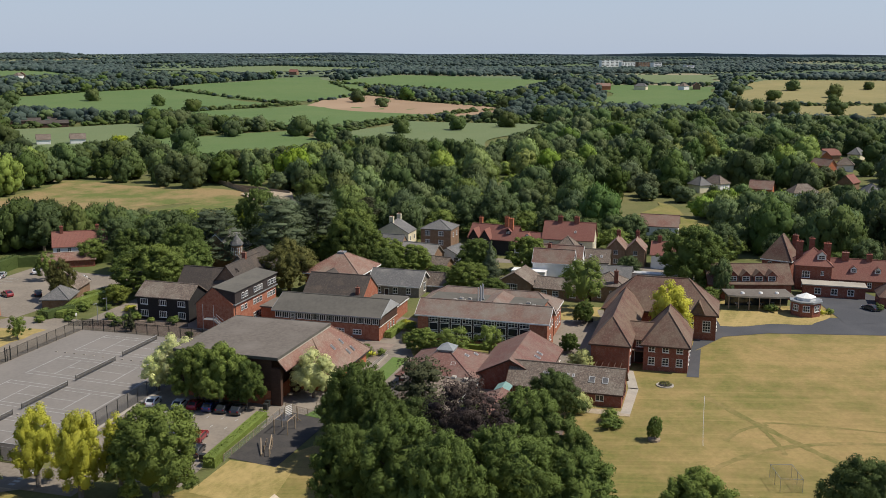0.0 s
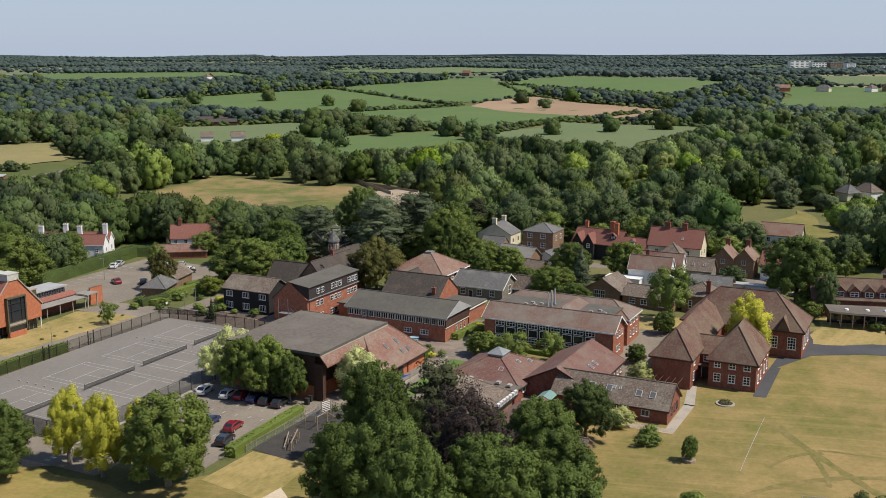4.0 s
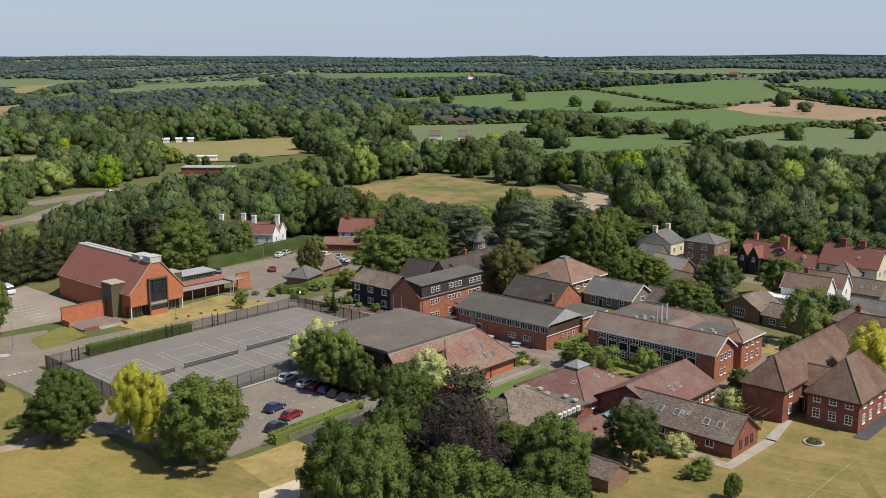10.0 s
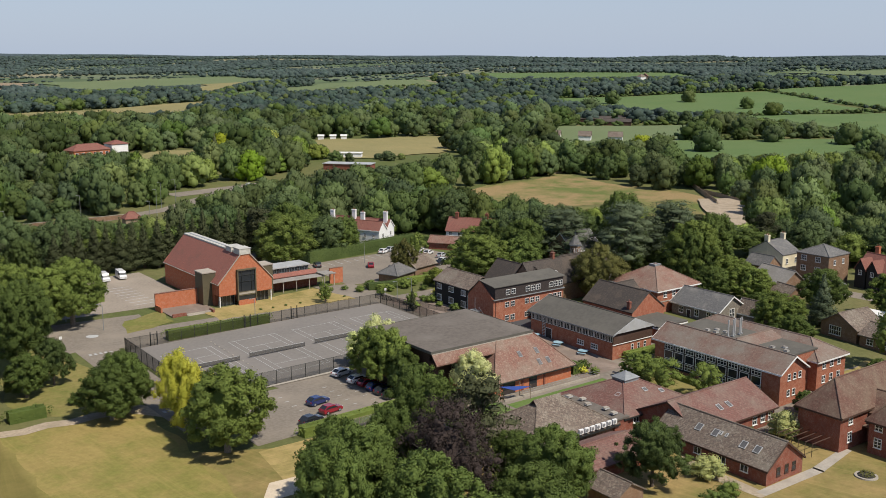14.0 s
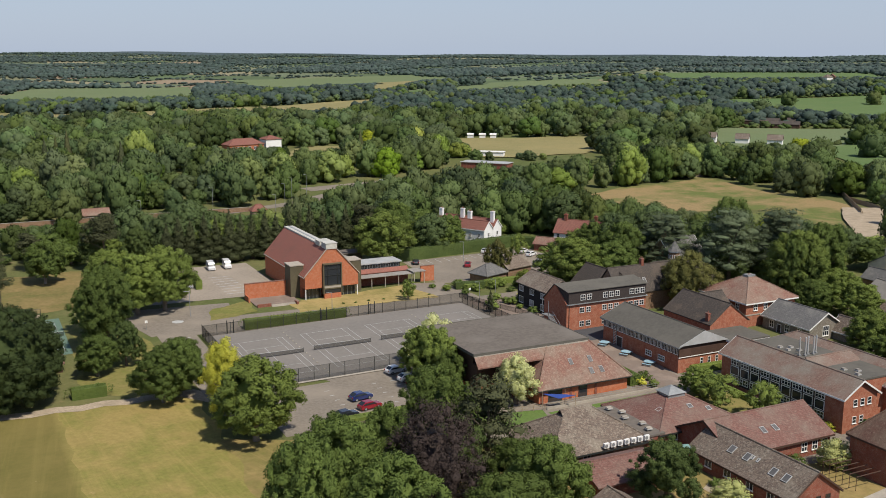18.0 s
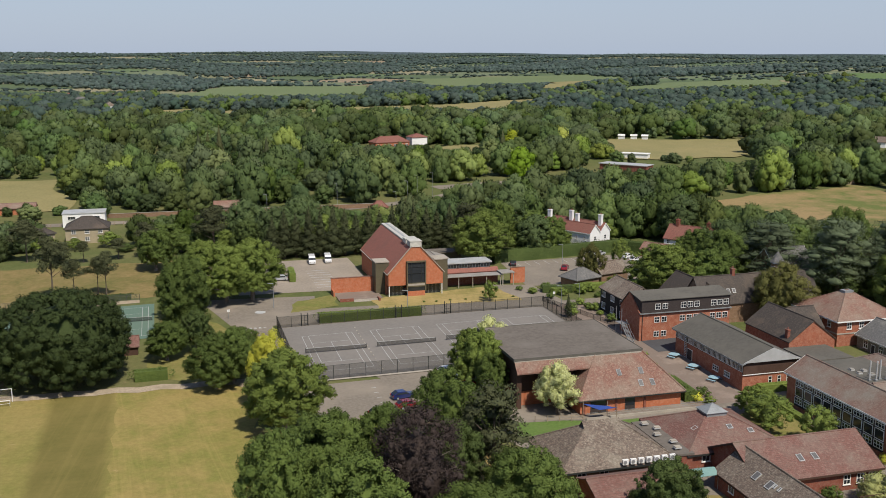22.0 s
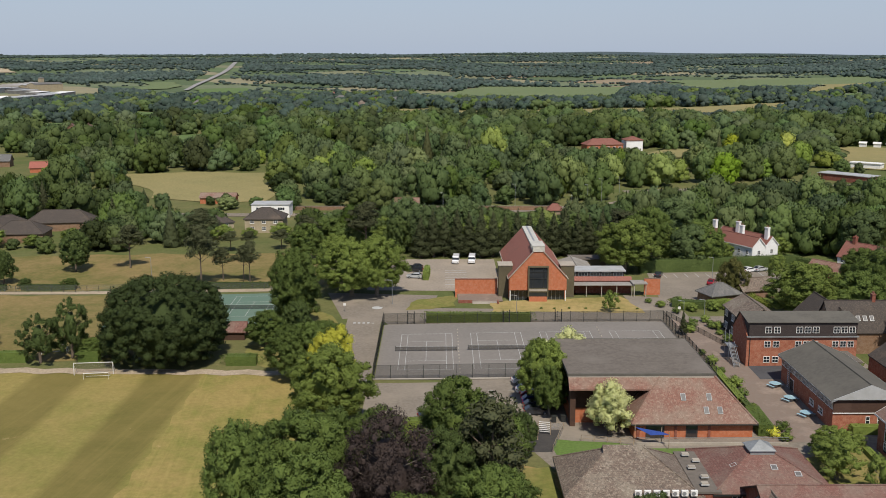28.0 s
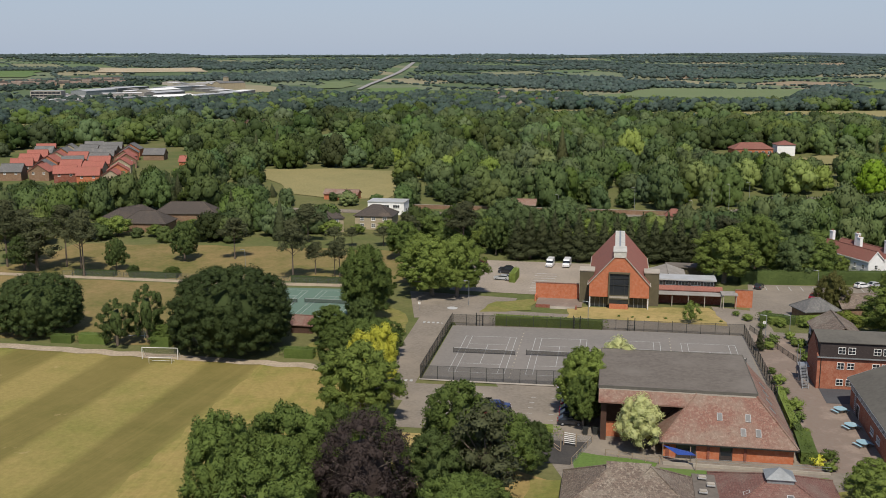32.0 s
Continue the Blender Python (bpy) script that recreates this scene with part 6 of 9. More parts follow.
for n in range(7):
    rv = thing("roof_light", 54.4 + (n % 2) * 1.7, -17.6 - n * 1.0 if n < 4 else -32.4 - (n - 4) * 1.5, "small pale dome rooflight on the flat roof", "rooflight", group="flat roof lights", z=7.7)
    part("kerb", Geo().box(-0.4, -0.4, 0, 0.4, 0.4, 0.2), ZINC, rv)
    part("dome", Geo().box(-0.34, -0.34, 0.2, 0.34, 0.34, 0.34), ZINC_DULL, rv)
House("link_block", 62, 1.5, 9.0, 8.0, 3.6, 4.0, "flat", BRICK_BLOCK, FELT_DARK, "low flat-roofed link block", z=0.7, over=0.3, fascia=WHITE)
House("link_block", 53, 24.0, 8.0, 6.5, 3.4, 3.8, "flat", BRICK, FELT, "low flat-roofed link block beside the dining hall", z=0.7, over=0.3)

# small hipped nursery buildings round the court
hut = House("nursery_building", 4.6, -25.5, 17.5, 12.5, 2.4, 6.3, "hip_x", BRICK_BROWN, TILE_GREY, "low nursery building with grey-brown hipped roof", z=0.2, over=0.7, fascia=BLACK_STEEL)
hut.rooflights("W", ((-1.6, 0.35), (1.4, 0.35)), 0.7, 0.9)
hut.windows("W", (-3, 0, 3), 0.9, 1.4, 1.1, 2, 1).windows("S", (-6, -2.5), 0.9, 1.4, 1.1, 2, 1)
gab = part("gablet", Geo().prism([(-2.9, -2.3, 4.3), (-2.9, 0, 6.7), (-2.9, 2.3, 4.3)], (0.15, 0, 0)), CLAD, hut.root)
part("gablet_roof", Geo().slab([(-3.4, -2.6, 4.1), (0, -2.6, 4.1), (2.6, 0, 6.75), (-3.4, 0, 6.75)], 0.15).slab([(0, 2.6, 4.1), (-3.4, 2.6, 4.1), (-3.4, 0, 6.75), (2.6, 0, 6.75)], 0.15), TILE_GREY, gab)
pyr = House("nursery_pavilion", 23.6, -24.5, 15.6, 14.4, 2.6, 6.0, "hip_x", BRICK_RED, TILE_PLUM, "square nursery pavilion with tiled roof and glass lantern", z=0.3, over=0.6, fascia=BLACK_STEEL)
pyr.rooflights("W", ((-2.4, 0.45), (1.2, 0.5)), 0.9, 0.9).rooflights("S", ((1.0, 0.5), (4.0, 0.35)), 0.9, 0.9)
lant = part("lantern", Geo().box(-1.7, -1.5, 5.2, 1.7, 1.5, 5.9), LEAD, pyr.root, "grey glazed lantern cap")
lg = Geo()
for a, b in (((-1.9, -1.7), (1.9, -1.7)), ((1.9, -1.7), (1.9, 1.7)), ((1.9, 1.7), (-1.9, 1.7)), ((-1.9, 1.7), (-1.9, -1.7))):
    lg.slab([(*a, 5.9), (*b, 5.9), (0, 0, 7.0)], 0.06)
part("lantern_glass", lg, LEAD, lant)
pyr.windows("W", (-4, 0, 4), 0.8, 1.4, 1.2, 2, 1).windows("S", (-5, -1, 4), 0.8, 1.4, 1.2, 2, 1)
mid = House("classroom", 29.4, -37.6, 19.6, 12.6, 2.9, 6.0, "gable_x", BRICK_RED, TILE_PLUM, "single-storey classroom with a mottled tile roof", z=0.3, over=0.5, fascia=CLAD_BROWN)
mid.rooflights("S", ((-1.6, 0.42), (0.8, 0.42)), 0.9, 1.3).windows("S", (4.4, 6.6, 8.6), 0.6, 1.2, 1.5, 2, 2)
rnge = House("classroom", 20.8, -48.2, 8.8, 20.6, 2.5, 5.7, "gable_y", BRICK_RED, TILE_GREY, "long brick classroom with grey mottled tile roof", z=0.2, over=0.3, fascia=CLAD_BROWN)
rnge.rooflights("W", ((-7.2, 0.45), (-4.8, 0.45), (0.5, 0.5), (3.6, 0.5)), 1.1, 1.3).rooflights("W", ((-1.4, 0.55), (-0.4, 0.55)), 0.4, 0.7)
rnge.windows("W", (-6, -2, 2.5, 6.5), 0.8, 1.4, 1.1, 2, 1).windows("S", (-1.6, 0.4, 2.2), 0.8, 0.9, 1.3, 1, 2, CLAD_BROWN)
shed = House("store_building", 3.2, -38.4, 13.0, 8.4, 2.1, 3.7, "gable_x", BRICK_RED, TILE_PLUM, "low store with a dusty reddish tile roof", z=0.2, over=0.5)
porch = House("store_building", -4.2, -48.6, 5.4, 5.4, 2.1, 3.6, "gable_y", BRICK_BROWN, TILE_GREY, "small grey-roofed store under the trees", z=0.1, over=0.3)
nl = House("nursery_link", 14.6, -25.4, 3.0, 13.5, 2.5, 2.75, "flat", BRICK_RED, FELT, "flat-roofed link between the nursery buildings", z=0.2, over=0.2)
for n, (x0, y0) in enumerate(((14.2, -20.4), (15.2, -22.6), (14.0, -25.0), (15.0, -28.2), (14.4, -30.6))):
    vb = thing("roof_vent", x0, y0, "pale box vent on the flat nursery roof", "vent", group="nursery roof vents", z=3.25)
    part("kerb", Geo().box(-0.55, -0.4, 0, 0.55, 0.4, 0.18), ZINC, vb)
    part("cover", Geo().box(-0.48, -0.34, 0.18, 0.48, 0.34, 0.32), CONCRETE, vb)
can = thing("play_canopy", 14.6, -37.6, "small teal canopy roof on posts", "canopy", z=0.2)
part("roof", Geo().slab([(-1.8, -1.4, 2.2), (1.8, -1.4, 2.2), (1.8, 0, 2.8), (-1.8, 0, 2.8)], 0.06).slab([(1.8, 1.4, 2.2), (-1.8, 1.4, 2.2), (-1.8, 0, 2.8), (1.8, 0, 2.8)], 0.06), TEAL, can)
for a in (-1.7, 1.7):
    for b in (-1.3, 1.3):
        part("post", Geo().tube((a, b, 0), (a, b, 2.2), 0.05, 0.05, 6), STEEL, can)
for n in range(7):
    ac = thing("air_unit", 5.0 + n * 1.25, -32.55, "white air-conditioning unit at the eaves", "air conditioner", group="air units on the nursery eaves", z=2.55)
    part("casing", Geo().box(-0.45, -0.2, 0, 0.45, 0.2, 0.75), WHITE, ac)
    part("fan_grille", Geo().tube((-0.1, -0.21, 0.38), (-0.1, -0.24, 0.38), 0.28, 0.28, 12), STEEL, ac)
    part("bracket", Geo().box(-0.4, -0.1, -0.06, 0.4, 0.9, 0.0), STEEL, ac)

# the old main school: two wings and a cross range
wing1 = House("school_wing", 53, -54.1, 34, 7.4, 6.0, 10.2, "hip_x", BRICK_RED, TILE_MAIN, "two-storey red brick school wing with steep hipped roof", z=0.3, over=0.45, fascia=CLAD_BROWN)
wing1.windows("S", (-14.2,), 3.8, 1.2, 1.5, 2, 3).windows("S", (-14.2,), 0.9, 1.2, 1.7, 2, 3)
wing2 = House("school_wing", 47.2, -64.6, 14.6, 8.6, 5.6, 10.9, "hip_x", BRICK_RED, TILE_MAIN, "two-storey red brick wing with pyramid roof", z=0.3, over=0.5, fascia=CLAD_BROWN)
wing2.windows("W", (-2.7, 0.0, 2.7), 3.6, 1.3, 1.6, 2, 3).windows("W", (-2.7, 0.0, 2.7), 0.9, 1.3, 1.6, 2, 3)
wing2.windows("S", (-5, -2, 2, 5), 3.6, 1.2, 1.6, 2, 3).windows("S", (-5, -2, 2, 5), 0.9, 1.2, 1.6, 2, 3)
lnk = House("school_link", 48, -59.2, 8.0, 4.4, 4.9, 7.4, "gable_y", BRICK_RED, TILE_MAIN, "red brick link with porch between the wings", z=0.3, over=0.3)
lnk.windows("W", (0.0,), 3.2, 1.5, 1.5, 3, 3)
lnk.door("W", 0.0, 1.8, 2.3)
part("porch", Geo().box(-5.6, -2.2, 2.6, -4.0, 2.2, 2.8).box(-5.5, -2.1, 0, -5.3, -1.9, 2.6).box(-5.5, 1.9, 0, -5.3, 2.1, 2.6), TILE_MAIN, lnk.root)
mr2 = House("school_range", 71.5, -61.6, 12.8, 24.4, 5.8, 11.8, "hip_y", BRICK_RED, TILE_MAIN, "long red brick school range with steep tiled roof", z=0.4, over=0.5, fascia=CLAD_BROWN)
mr2.windows("W", (6.6, 10.2), 1.5, 1.7, 2.5, 3, 4).windows("S", (-3.2, 0, 3.2), 1.2, 1.8, 2.8, 3, 4)
gd = part("gablet", Geo().prism([(-6.75, -9.6, 5.6), (-6.75, -7.2, 5.6), (-6.75, -8.4, 8.0)], (0.4, 0, 0)), TILE_MAIN, mr2.root)
part("gablet_roof", Geo().slab([(-7.1, -9.8, 5.5), (-3.6, -9.8, 5.5), (-3.6, -8.4, 8.3), (-7.1, -8.4, 8.3)], 0.12).slab([(-3.6, -7.0, 5.5), (-7.1, -7.0, 5.5), (-7.1, -8.4, 8.3), (-3.6, -8.4, 8.3)], 0.12), TILE_MAIN, gd)
perg = thing("pergola", 33.2, -53.6, "row of small brown posts and rails beside the wing", "pergola", z=0.3)
for n in range(6):
    part("post", Geo().tube((-2.6, 3.0 - n * 1.2, 0), (-2.6, 3.0 - n * 1.2, 2.1), 0.05, 0.05, 6), CLAD_BROWN, perg)
    part("rail", Geo().box(-2.65, 2.95 - n * 1.2, 2.05, 2.2, 3.05 - n * 1.2, 2.15), CLAD_BROWN, perg)
cont = House("site_cabin", 115.5, -56, 3, 14, 2.6, 2.9, "flat", RENDER_WHITE, ZINC, "white flat-roofed cabin behind the school", z=0.6, over=0.05)
cont.windows("W", spread(-5.5, 5.5, 6), 1.4, 1.2, 0.8, 2, 1)

# buildings at the back of the school
red2 = House("red_pyramid_building", 82.5, 20.5, 14.5, 14.5, 6.2, 10.4, "hip_x", BRICK_BLOCK, TILE, "two-storey orange brick building with red pyramid roof", z=0.9, over=0.6, fascia=WHITE)
red2.windows("W", (-4.5, -1.5, 1.5, 4.5), 3.9, 1.2, 1.4, 2, 2).windows("S", (-4.5, -1.5, 1.5, 4.5), 3.9, 1.2, 1.4, 2, 2)
part("string_course", Geo().box(-7.35, -7.35, 2.9, 7.35, 7.35, 3.15).box(-7.32, -7.32, 5.4, 7.32, 7.32, 5.6), CONCRETE, red2.root)
part("roof_cap", Geo().box(-1.1, -0.9, 9.6, 1.1, 0.9, 10.3), LEAD, red2.root, "flat grey lead cap")
drk = House("dark_roofed_hall", 63.8, 13.4, 10.4, 15, 5.0, 8.9, "gable_y", BRICK_BLOCK, TILE_DARK, "orange brick hall with dark tiled roof", z=0.8, over=0.2)
drk.chimney(-4.6, -6.0, 7.0, 0.6, BRICK_RED, 1)
drk2 = House("dark_roofed_hall", 70, 19, 6, 8, 4.6, 8.0, "gable_x", BRICK_BLOCK, TILE_DARK, "dark-roofed brick cross wing", z=0.8, over=0.3)
chap = House("flint_schoolroom", 84, 5.4, 9.4, 13.5, 3.4, 6.3, "gable_y", FLINT, SLATE, "old flint schoolroom with slate roof and white bargeboards", z=0.8, over=0.4, fascia=WHITE)
chap.windows("W", (-4, 0.5, 4), 1.0, 1.3, 1.6, 2, 2).windows("S", (0,), 1.2, 1.8, 2.2, 3, 2)
chap.door("W", -1.8)
por = House("flint_porch", 88.5, -4.0, 4.5, 6, 2.6, 5.2, "gable_y", FLINT, TILE_GREY, "flint porch with white bargeboards", z=0.8, over=0.4, fascia=WHITE)
wht = House("cottage", 45.2, 48.0, 8.2, 13.2, 5.8, 8.2, "gable_y", BLACK_BOARD, TILE_GREY, "black weatherboarded house with white windows", z=1.1, over=0.4)
wht.windows("W", (-4.8, 0.0, 4.8), 3.7, 1.9, 1.3, 4, 1).windows("W", (-4.8, 0.0, 4.8), 0.9, 1.9, 1.5, 4, 1)
olds = House("old_schoolhouse", 66.5, 40.5, 18, 9.0, 5.0, 10.2, "gable_x", BRICK_BROWN, TILE_DARK, "steep dark-roofed old schoolhouse with rooflights", z=1.0, over=0.3)
olds.rooflights("S", ((-3.2, 0.4), (-1.8, 0.4), (-0.4, 0.4)), 0.8, 1.2).chimney(0.8, 0.2, 11.6, 0.7, BRICK_RED, 2)
old2 = House("old_schoolhouse", 60, 46, 9, 14, 4.6, 9.0, "gable_y", BRICK_BROWN, TILE_DARK, "steep dark-roofed old wing", z=1.0, over=0.3)
chap2 = House("chapel_hall", 84, 47, 16, 8, 4.4, 8.6, "gable_x", FLINT, TILE_DARK, "dark-roofed chapel hall below cedars", z=1.1, over=0.3)
villa = House("old_rectory", 94.5, 60.5, 11, 10, 7.0, 11.4, "gable_x", BRICK_BROWN, SLATE, "tall brown brick rectory with slate roof behind cedars", "house", z=1.1, over=0.3, fascia=WHITE)
villa.windows("W", (-2.6, 0.6), 4.4, 1.2, 1.9, 2, 2).windows("S", (-3.4, 0.4, 3.6), 4.4, 1.2, 1.9, 2, 2).windows("S", (-3.4, 0.4, 3.6), 1.0, 1.2, 1.9, 2, 2).chimney(-4.6, 0, 13.2, 0.9, BRICK_BROWN)
tur = thing("corner_turret", 87.9, 53.5, "eight-sided brick turret with white windows and slate cone", "turret", z=1.1)
part("shaft", Geo().tube((0, 0, -0.5), (0, 0, 9.0), 1.5, 1.5, 8), BRICK_BROWN, tur)
part("cornice", Geo().tube((0, 0, 9.0), (0, 0, 9.3), 1.7, 1.8, 8), WHITE, tur)
part("spire", Geo().tube((0, 0, 9.3), (0, 0, 11.9), 1.9, 0.08, 8), SLATE, tur)
part("finial", Geo().tube((0, 0, 11.8), (0, 0, 12.6), 0.06, 0.03, 6), LEAD, tur)
for turn in range(8):
    a = math.pi / 8 + turn * math.pi / 4
    window(tur, pose(1.4 * math.cos(a), 1.4 * math.sin(a), 6.4, 0, 0, math.degrees(a) + 90), 0.75, 1.9, 1, 2, WHITE)
gate1 = House("gate_lodge", 47.0, 80.0, 8, 6, 2.6, 4.6, "hip_x", BRICK_BROWN, SLATE, "small lodge with weathered grey hipped roof", z=1.2, over=0.5, rz=20)
gate2 = House("gate_lodge", 56.5, 84.0, 9, 6.5, 2.8, 5.0, "gable_x", BRICK_BROWN, TILE_GREY, "small lodge with brown gabled roof", z=1.2, over=0.4, rz=15)

# ---- village ----
v = House("cream_house", 136, 24, 8, 11, 6.5, 9.6, "gable_x", CREAM, SLATE, "cream rendered house with grey slate roof", "house", over=0.15)
v.chimney(-3.6, 0, 11.2, 0.9, CREAM).chimney(3.6, 0, 11.0, 0.9, CREAM).windows("W", (-3, 0, 3), 3.8, 1.0, 1.4).windows("S", (-2, 2), 3.8, 1.0, 1.4)
House("stone_annexe", 128, 22, 6, 7, 4.2, 6.6, "gable_y", BRICK_BROWN, SLATE, "stone annexe with slate roof", "house", over=0.2).windows("W", (-1.6, 1.6), 1.2, 1.0, 1.3)
v = House("brick_villa", 137.5, 10, 9.5, 9.5, 8.0, 10.2, "hip_x", BRICK_BROWN, SLATE, "three-storey brown brick villa with slate mansard", "house", over=0.15)
v.windows("W", (-2.6, 1.6), 6.0, 1.6, 1.4, 3, 2).windows("W", (-2.6, 1.6), 3.2, 1.6, 1.5, 3, 2).windows("S", (-2, 2), 5.4, 1.0, 1.4)
v = House("bungalow", 118, 10, 8, 11, 3.2, 6.4, "gable_y", BRICK_BROWN, ZINC_DULL, "brown brick bungalow with pale grey roof", "house", rz=-12)
v.windows("W", (-3, 1), 1.0, 1.6, 1.2)
v = House("bungalow", 124, 2, 8, 9, 3.0, 5.0, "gable_x", RENDER_WHITE, SLATE, "white bungalow with dark roof and glazed front", "house", rz=-12)
v.windows("W", (-2.4, 0.4, 3), 0.8, 1.6, 1.6)
House("garage", 110, 2, 5, 6, 2.6, 4.4, "gable_y", BRICK_BROWN, TILE_GREY, "small brick garage with tiled roof", "garage", rz=-12)
v = House("tudor_house", 143, -6.5, 8, 15, 5.0, 8.6, "gable_y", BLACK_BOARD, TILE_RED, "black timbered house with red tile roof and gables", "house", rz=-8)
for u in (-5.2, -1.6):
    g2 = part("front_gable", Geo().box(-5.6, -u - 1.6, -0.5, -3.9, -u + 1.6, 5.2).prism([(-5.6, -u - 1.6, 5.2), (-5.6, -u + 1.6, 5.2), (-5.6, -u, 7.6)], (1.6, 0, 0)), BLACK_BOARD, v.root)
    part("gable_roof", Geo().slab([(-6.0, -u - 1.9, 4.9), (-1.5, -u - 1.9, 4.9), (-1.5, -u, 7.9), (-6.0, -u, 7.9)], 0.15).slab([(-1.5, -u + 1.9, 4.9), (-6.0, -u + 1.9, 4.9), (-6.0, -u, 7.9), (-1.5, -u, 7.9)], 0.15), TILE_RED, g2)
    window(g2, pose(-5.62, -u, 3.6, 0, 0, -90), 1.0, 1.2)
v.chimney(-1, -5.4, 11.0, 0.9, BRICK).chimney(0, -3.6, 11.2, 0.9, BRICK).chimney(1, 5.4, 10.4, 0.8, BRICK)
v.dormer("W", -5.0, 0.35, 1.5, 1.1, BLACK_BOARD)
House("cottage", 141, -17.5, 7, 8, 4.4, 7.2, "gable_y", RENDER_WHITE, TILE_RED, "white cottage with red tile roof", "house", rz=-8).dormer("W", 0, 0.35, 1.4, 1.0)
v = House("long_cottage", 143, -29.5, 8.5, 15, 6.2, 10.6, "gable_y", CREAM, TILE_RED, "tall cottage with red tile roof and cream gable", "house")
v.chimney(0, -2, 12.2, 1.0, BRICK_RED).chimney(0, 3.0, 12.2, 1.0, BRICK_RED).windows("S", (-2, 1.5), 3.6, 0.9, 1.3).windows("W", (-5, -1, 4), 3.6, 1.0, 1.3).rooflights("W", ((-2, 0.4),), 0.6, 0.8)
House("rear_wing", 135.5, -30, 7, 6.5, 4.6, 7.6, "hip_x", RENDER_WHITE, TILE_GREY, "rear wing with a hipped brown roof", "house").windows("S", (-1.4, 1.4), 2.6, 0.9, 1.2)
for k, (x0, ln) in enumerate(((112.5, 11), (118.5, 12))):
    v = House("white_cottage", x0, -30 - k * 1.0, 5.6, ln, 5.0, 8.2, "gable_y", RENDER_WHITE, TILE, "white rendered cottage with brown tile roof", "house", over=0.25, fascia=WHITE)
    v.windows("S", (-0.2,), 1.0, 1.0, 1.3).windows("S", (-0.2,), 3.4, 0.9, 1.2)
v.chimney(-2.6, 3, 9.0, 0.7, BRICK_RED, 1)
House("white_cottage", 108, -24, 4, 9, 2.6, 3.0, "flat", RENDER_WHITE, WHITE, "low white flat-roofed extension", "house", over=0.2)
for k, y0 in enumerate((-44.5, -50.0)):
    v = House("stone_cottage", 137 + k * 0.6, y0, 8, 5.4, 5.2, 8.0, "gable_x", BRICK_BROWN, TILE, "brown stone cottage with a front gable", "house", over=0.25)
    v.windows("W", (0,), 3.6, 1.2, 1.2).windows("W", (0,), 0.9, 1.4, 1.3)
    v.chimney(2.5, 0, 9.6, 0.8, BRICK_RED)
House("stone_barn", 126, -39.5, 7, 8, 3.4, 6.2, "gable_y", FLINT, TILE_GREY, "old stone outbuilding with rooflights", "barn").rooflights("W", ((-2, 0.4), (1, 0.4)), 0.7, 0.9)
House("red_cottage", 138, -58.5, 8, 8, 4.4, 7.4, "gable_y", RENDER_WHITE, TILE_RED, "small cottage with red tile roof", "house").chimney(0, 2, 9, 0.8)
v = House("white_house", 176, -54, 8, 12, 6.0, 9.0, "gable_y", RENDER_WHITE, TILE, "white two-storey house among trees", "house")
v.windows("W", (-3.4, 0, 3.4), 3.6, 1.0, 1.4)
v = House("garden_hall", 96, -23.8, 9, 9, 3.2, 5.8, "gable_x", BRICK_BROWN, TILE_GREY, "brick garden hall with a large white window", over=0.5, rz=-6)
v.windows("W", (-0.8,), 0.7, 3.0, 2.0, 5, 2)
v = House("garden_hall", 94, -35.5, 7.5, 13, 2.8, 4.8, "gable_y", BRICK_BROWN, TILE_GREY, "low brick range with a brown roof", over=0.4, rz=-6)
v.windows("W", (-4, -1, 3.5), 0.8, 1.6, 1.3)
v = House("hipped_house", 96.5, -47.0, 9, 8, 4.4, 6.8, "hip_x", BRICK_BROWN, TILE_GREY, "brown brick house with grey hipped roof", "house", over=0.4)
v.windows("W", (-2, 1), 1.0, 0.9, 2.0, 1, 3).chimney(-3.5, -2, 8.0, 0.7, BRICK_RED, 1)
House("workshop", 112, -46, 8, 10, 2.8, 5.0, "gable_y", BRICK_BROWN, SLATE, "low workshop with a grey roof", "workshop")
v = House("dormer_house", 110.7, -80.4, 21, 9, 4.6, 8.6, "gable_x", BRICK_RED, TILE_MAIN, "long red brick house with four roof dormers", "house", rz=-74, over=0.5)
for u in (-4.5, -1.2, 2.1, 5.4):
    v.dormer("S", u, 0.04, 2.5, 1.5, BRICK_RED, TILE_MAIN)
v.windows("S", (-9,), 0.8, 2.6, 2.2, 5, 2)
pav = thing("pavilion", 95.2, -94.3, "round brick pavilion with a white glazed lantern", "pavilion", z=0.8)
ring = [(math.cos(math.pi * n / 4 + 0.39), math.sin(math.pi * n / 4 + 0.39)) for n in range(8)]
part("wall", Geo().prism([(3.6 * a, 3.6 * b, -1) for a, b in ring], (0, 0, 3.6)), BRICK_RED, pav)
part("roof", Geo().prism([(4.0 * a, 4.0 * b, 2.6) for a, b in ring], (0, 0, 0.35)), LEAD, pav)
lan = part("lantern", Geo().prism([(2.3 * a, 2.3 * b, 2.95) for a, b in ring], (0, 0, 0.7)), WHITE, pav)
part("lantern_top", Geo().add([(2.4 * a, 2.4 * b, 3.65) for a, b in ring] + [(0, 0, 4.6)], [(n, (n + 1) % 8, 8) for n in range(8)] + [tuple(range(7, -1, -1))]), WHITE, lan)
for n in range(8):
    t = math.pi * n / 4 + math.pi / 4 + 0.39 - math.pi / 8
    window(pav, pose(3.36 * math.cos(t), 3.36 * math.sin(t), 0.6, 0, 0, math.degrees(t) + 90), 1.6, 1.5, 3, 2)
cano = thing("verandah", 98.5, -83.2, "flat grey-roofed glazed verandah with timber posts", "verandah", rz=-74, z=0.9)
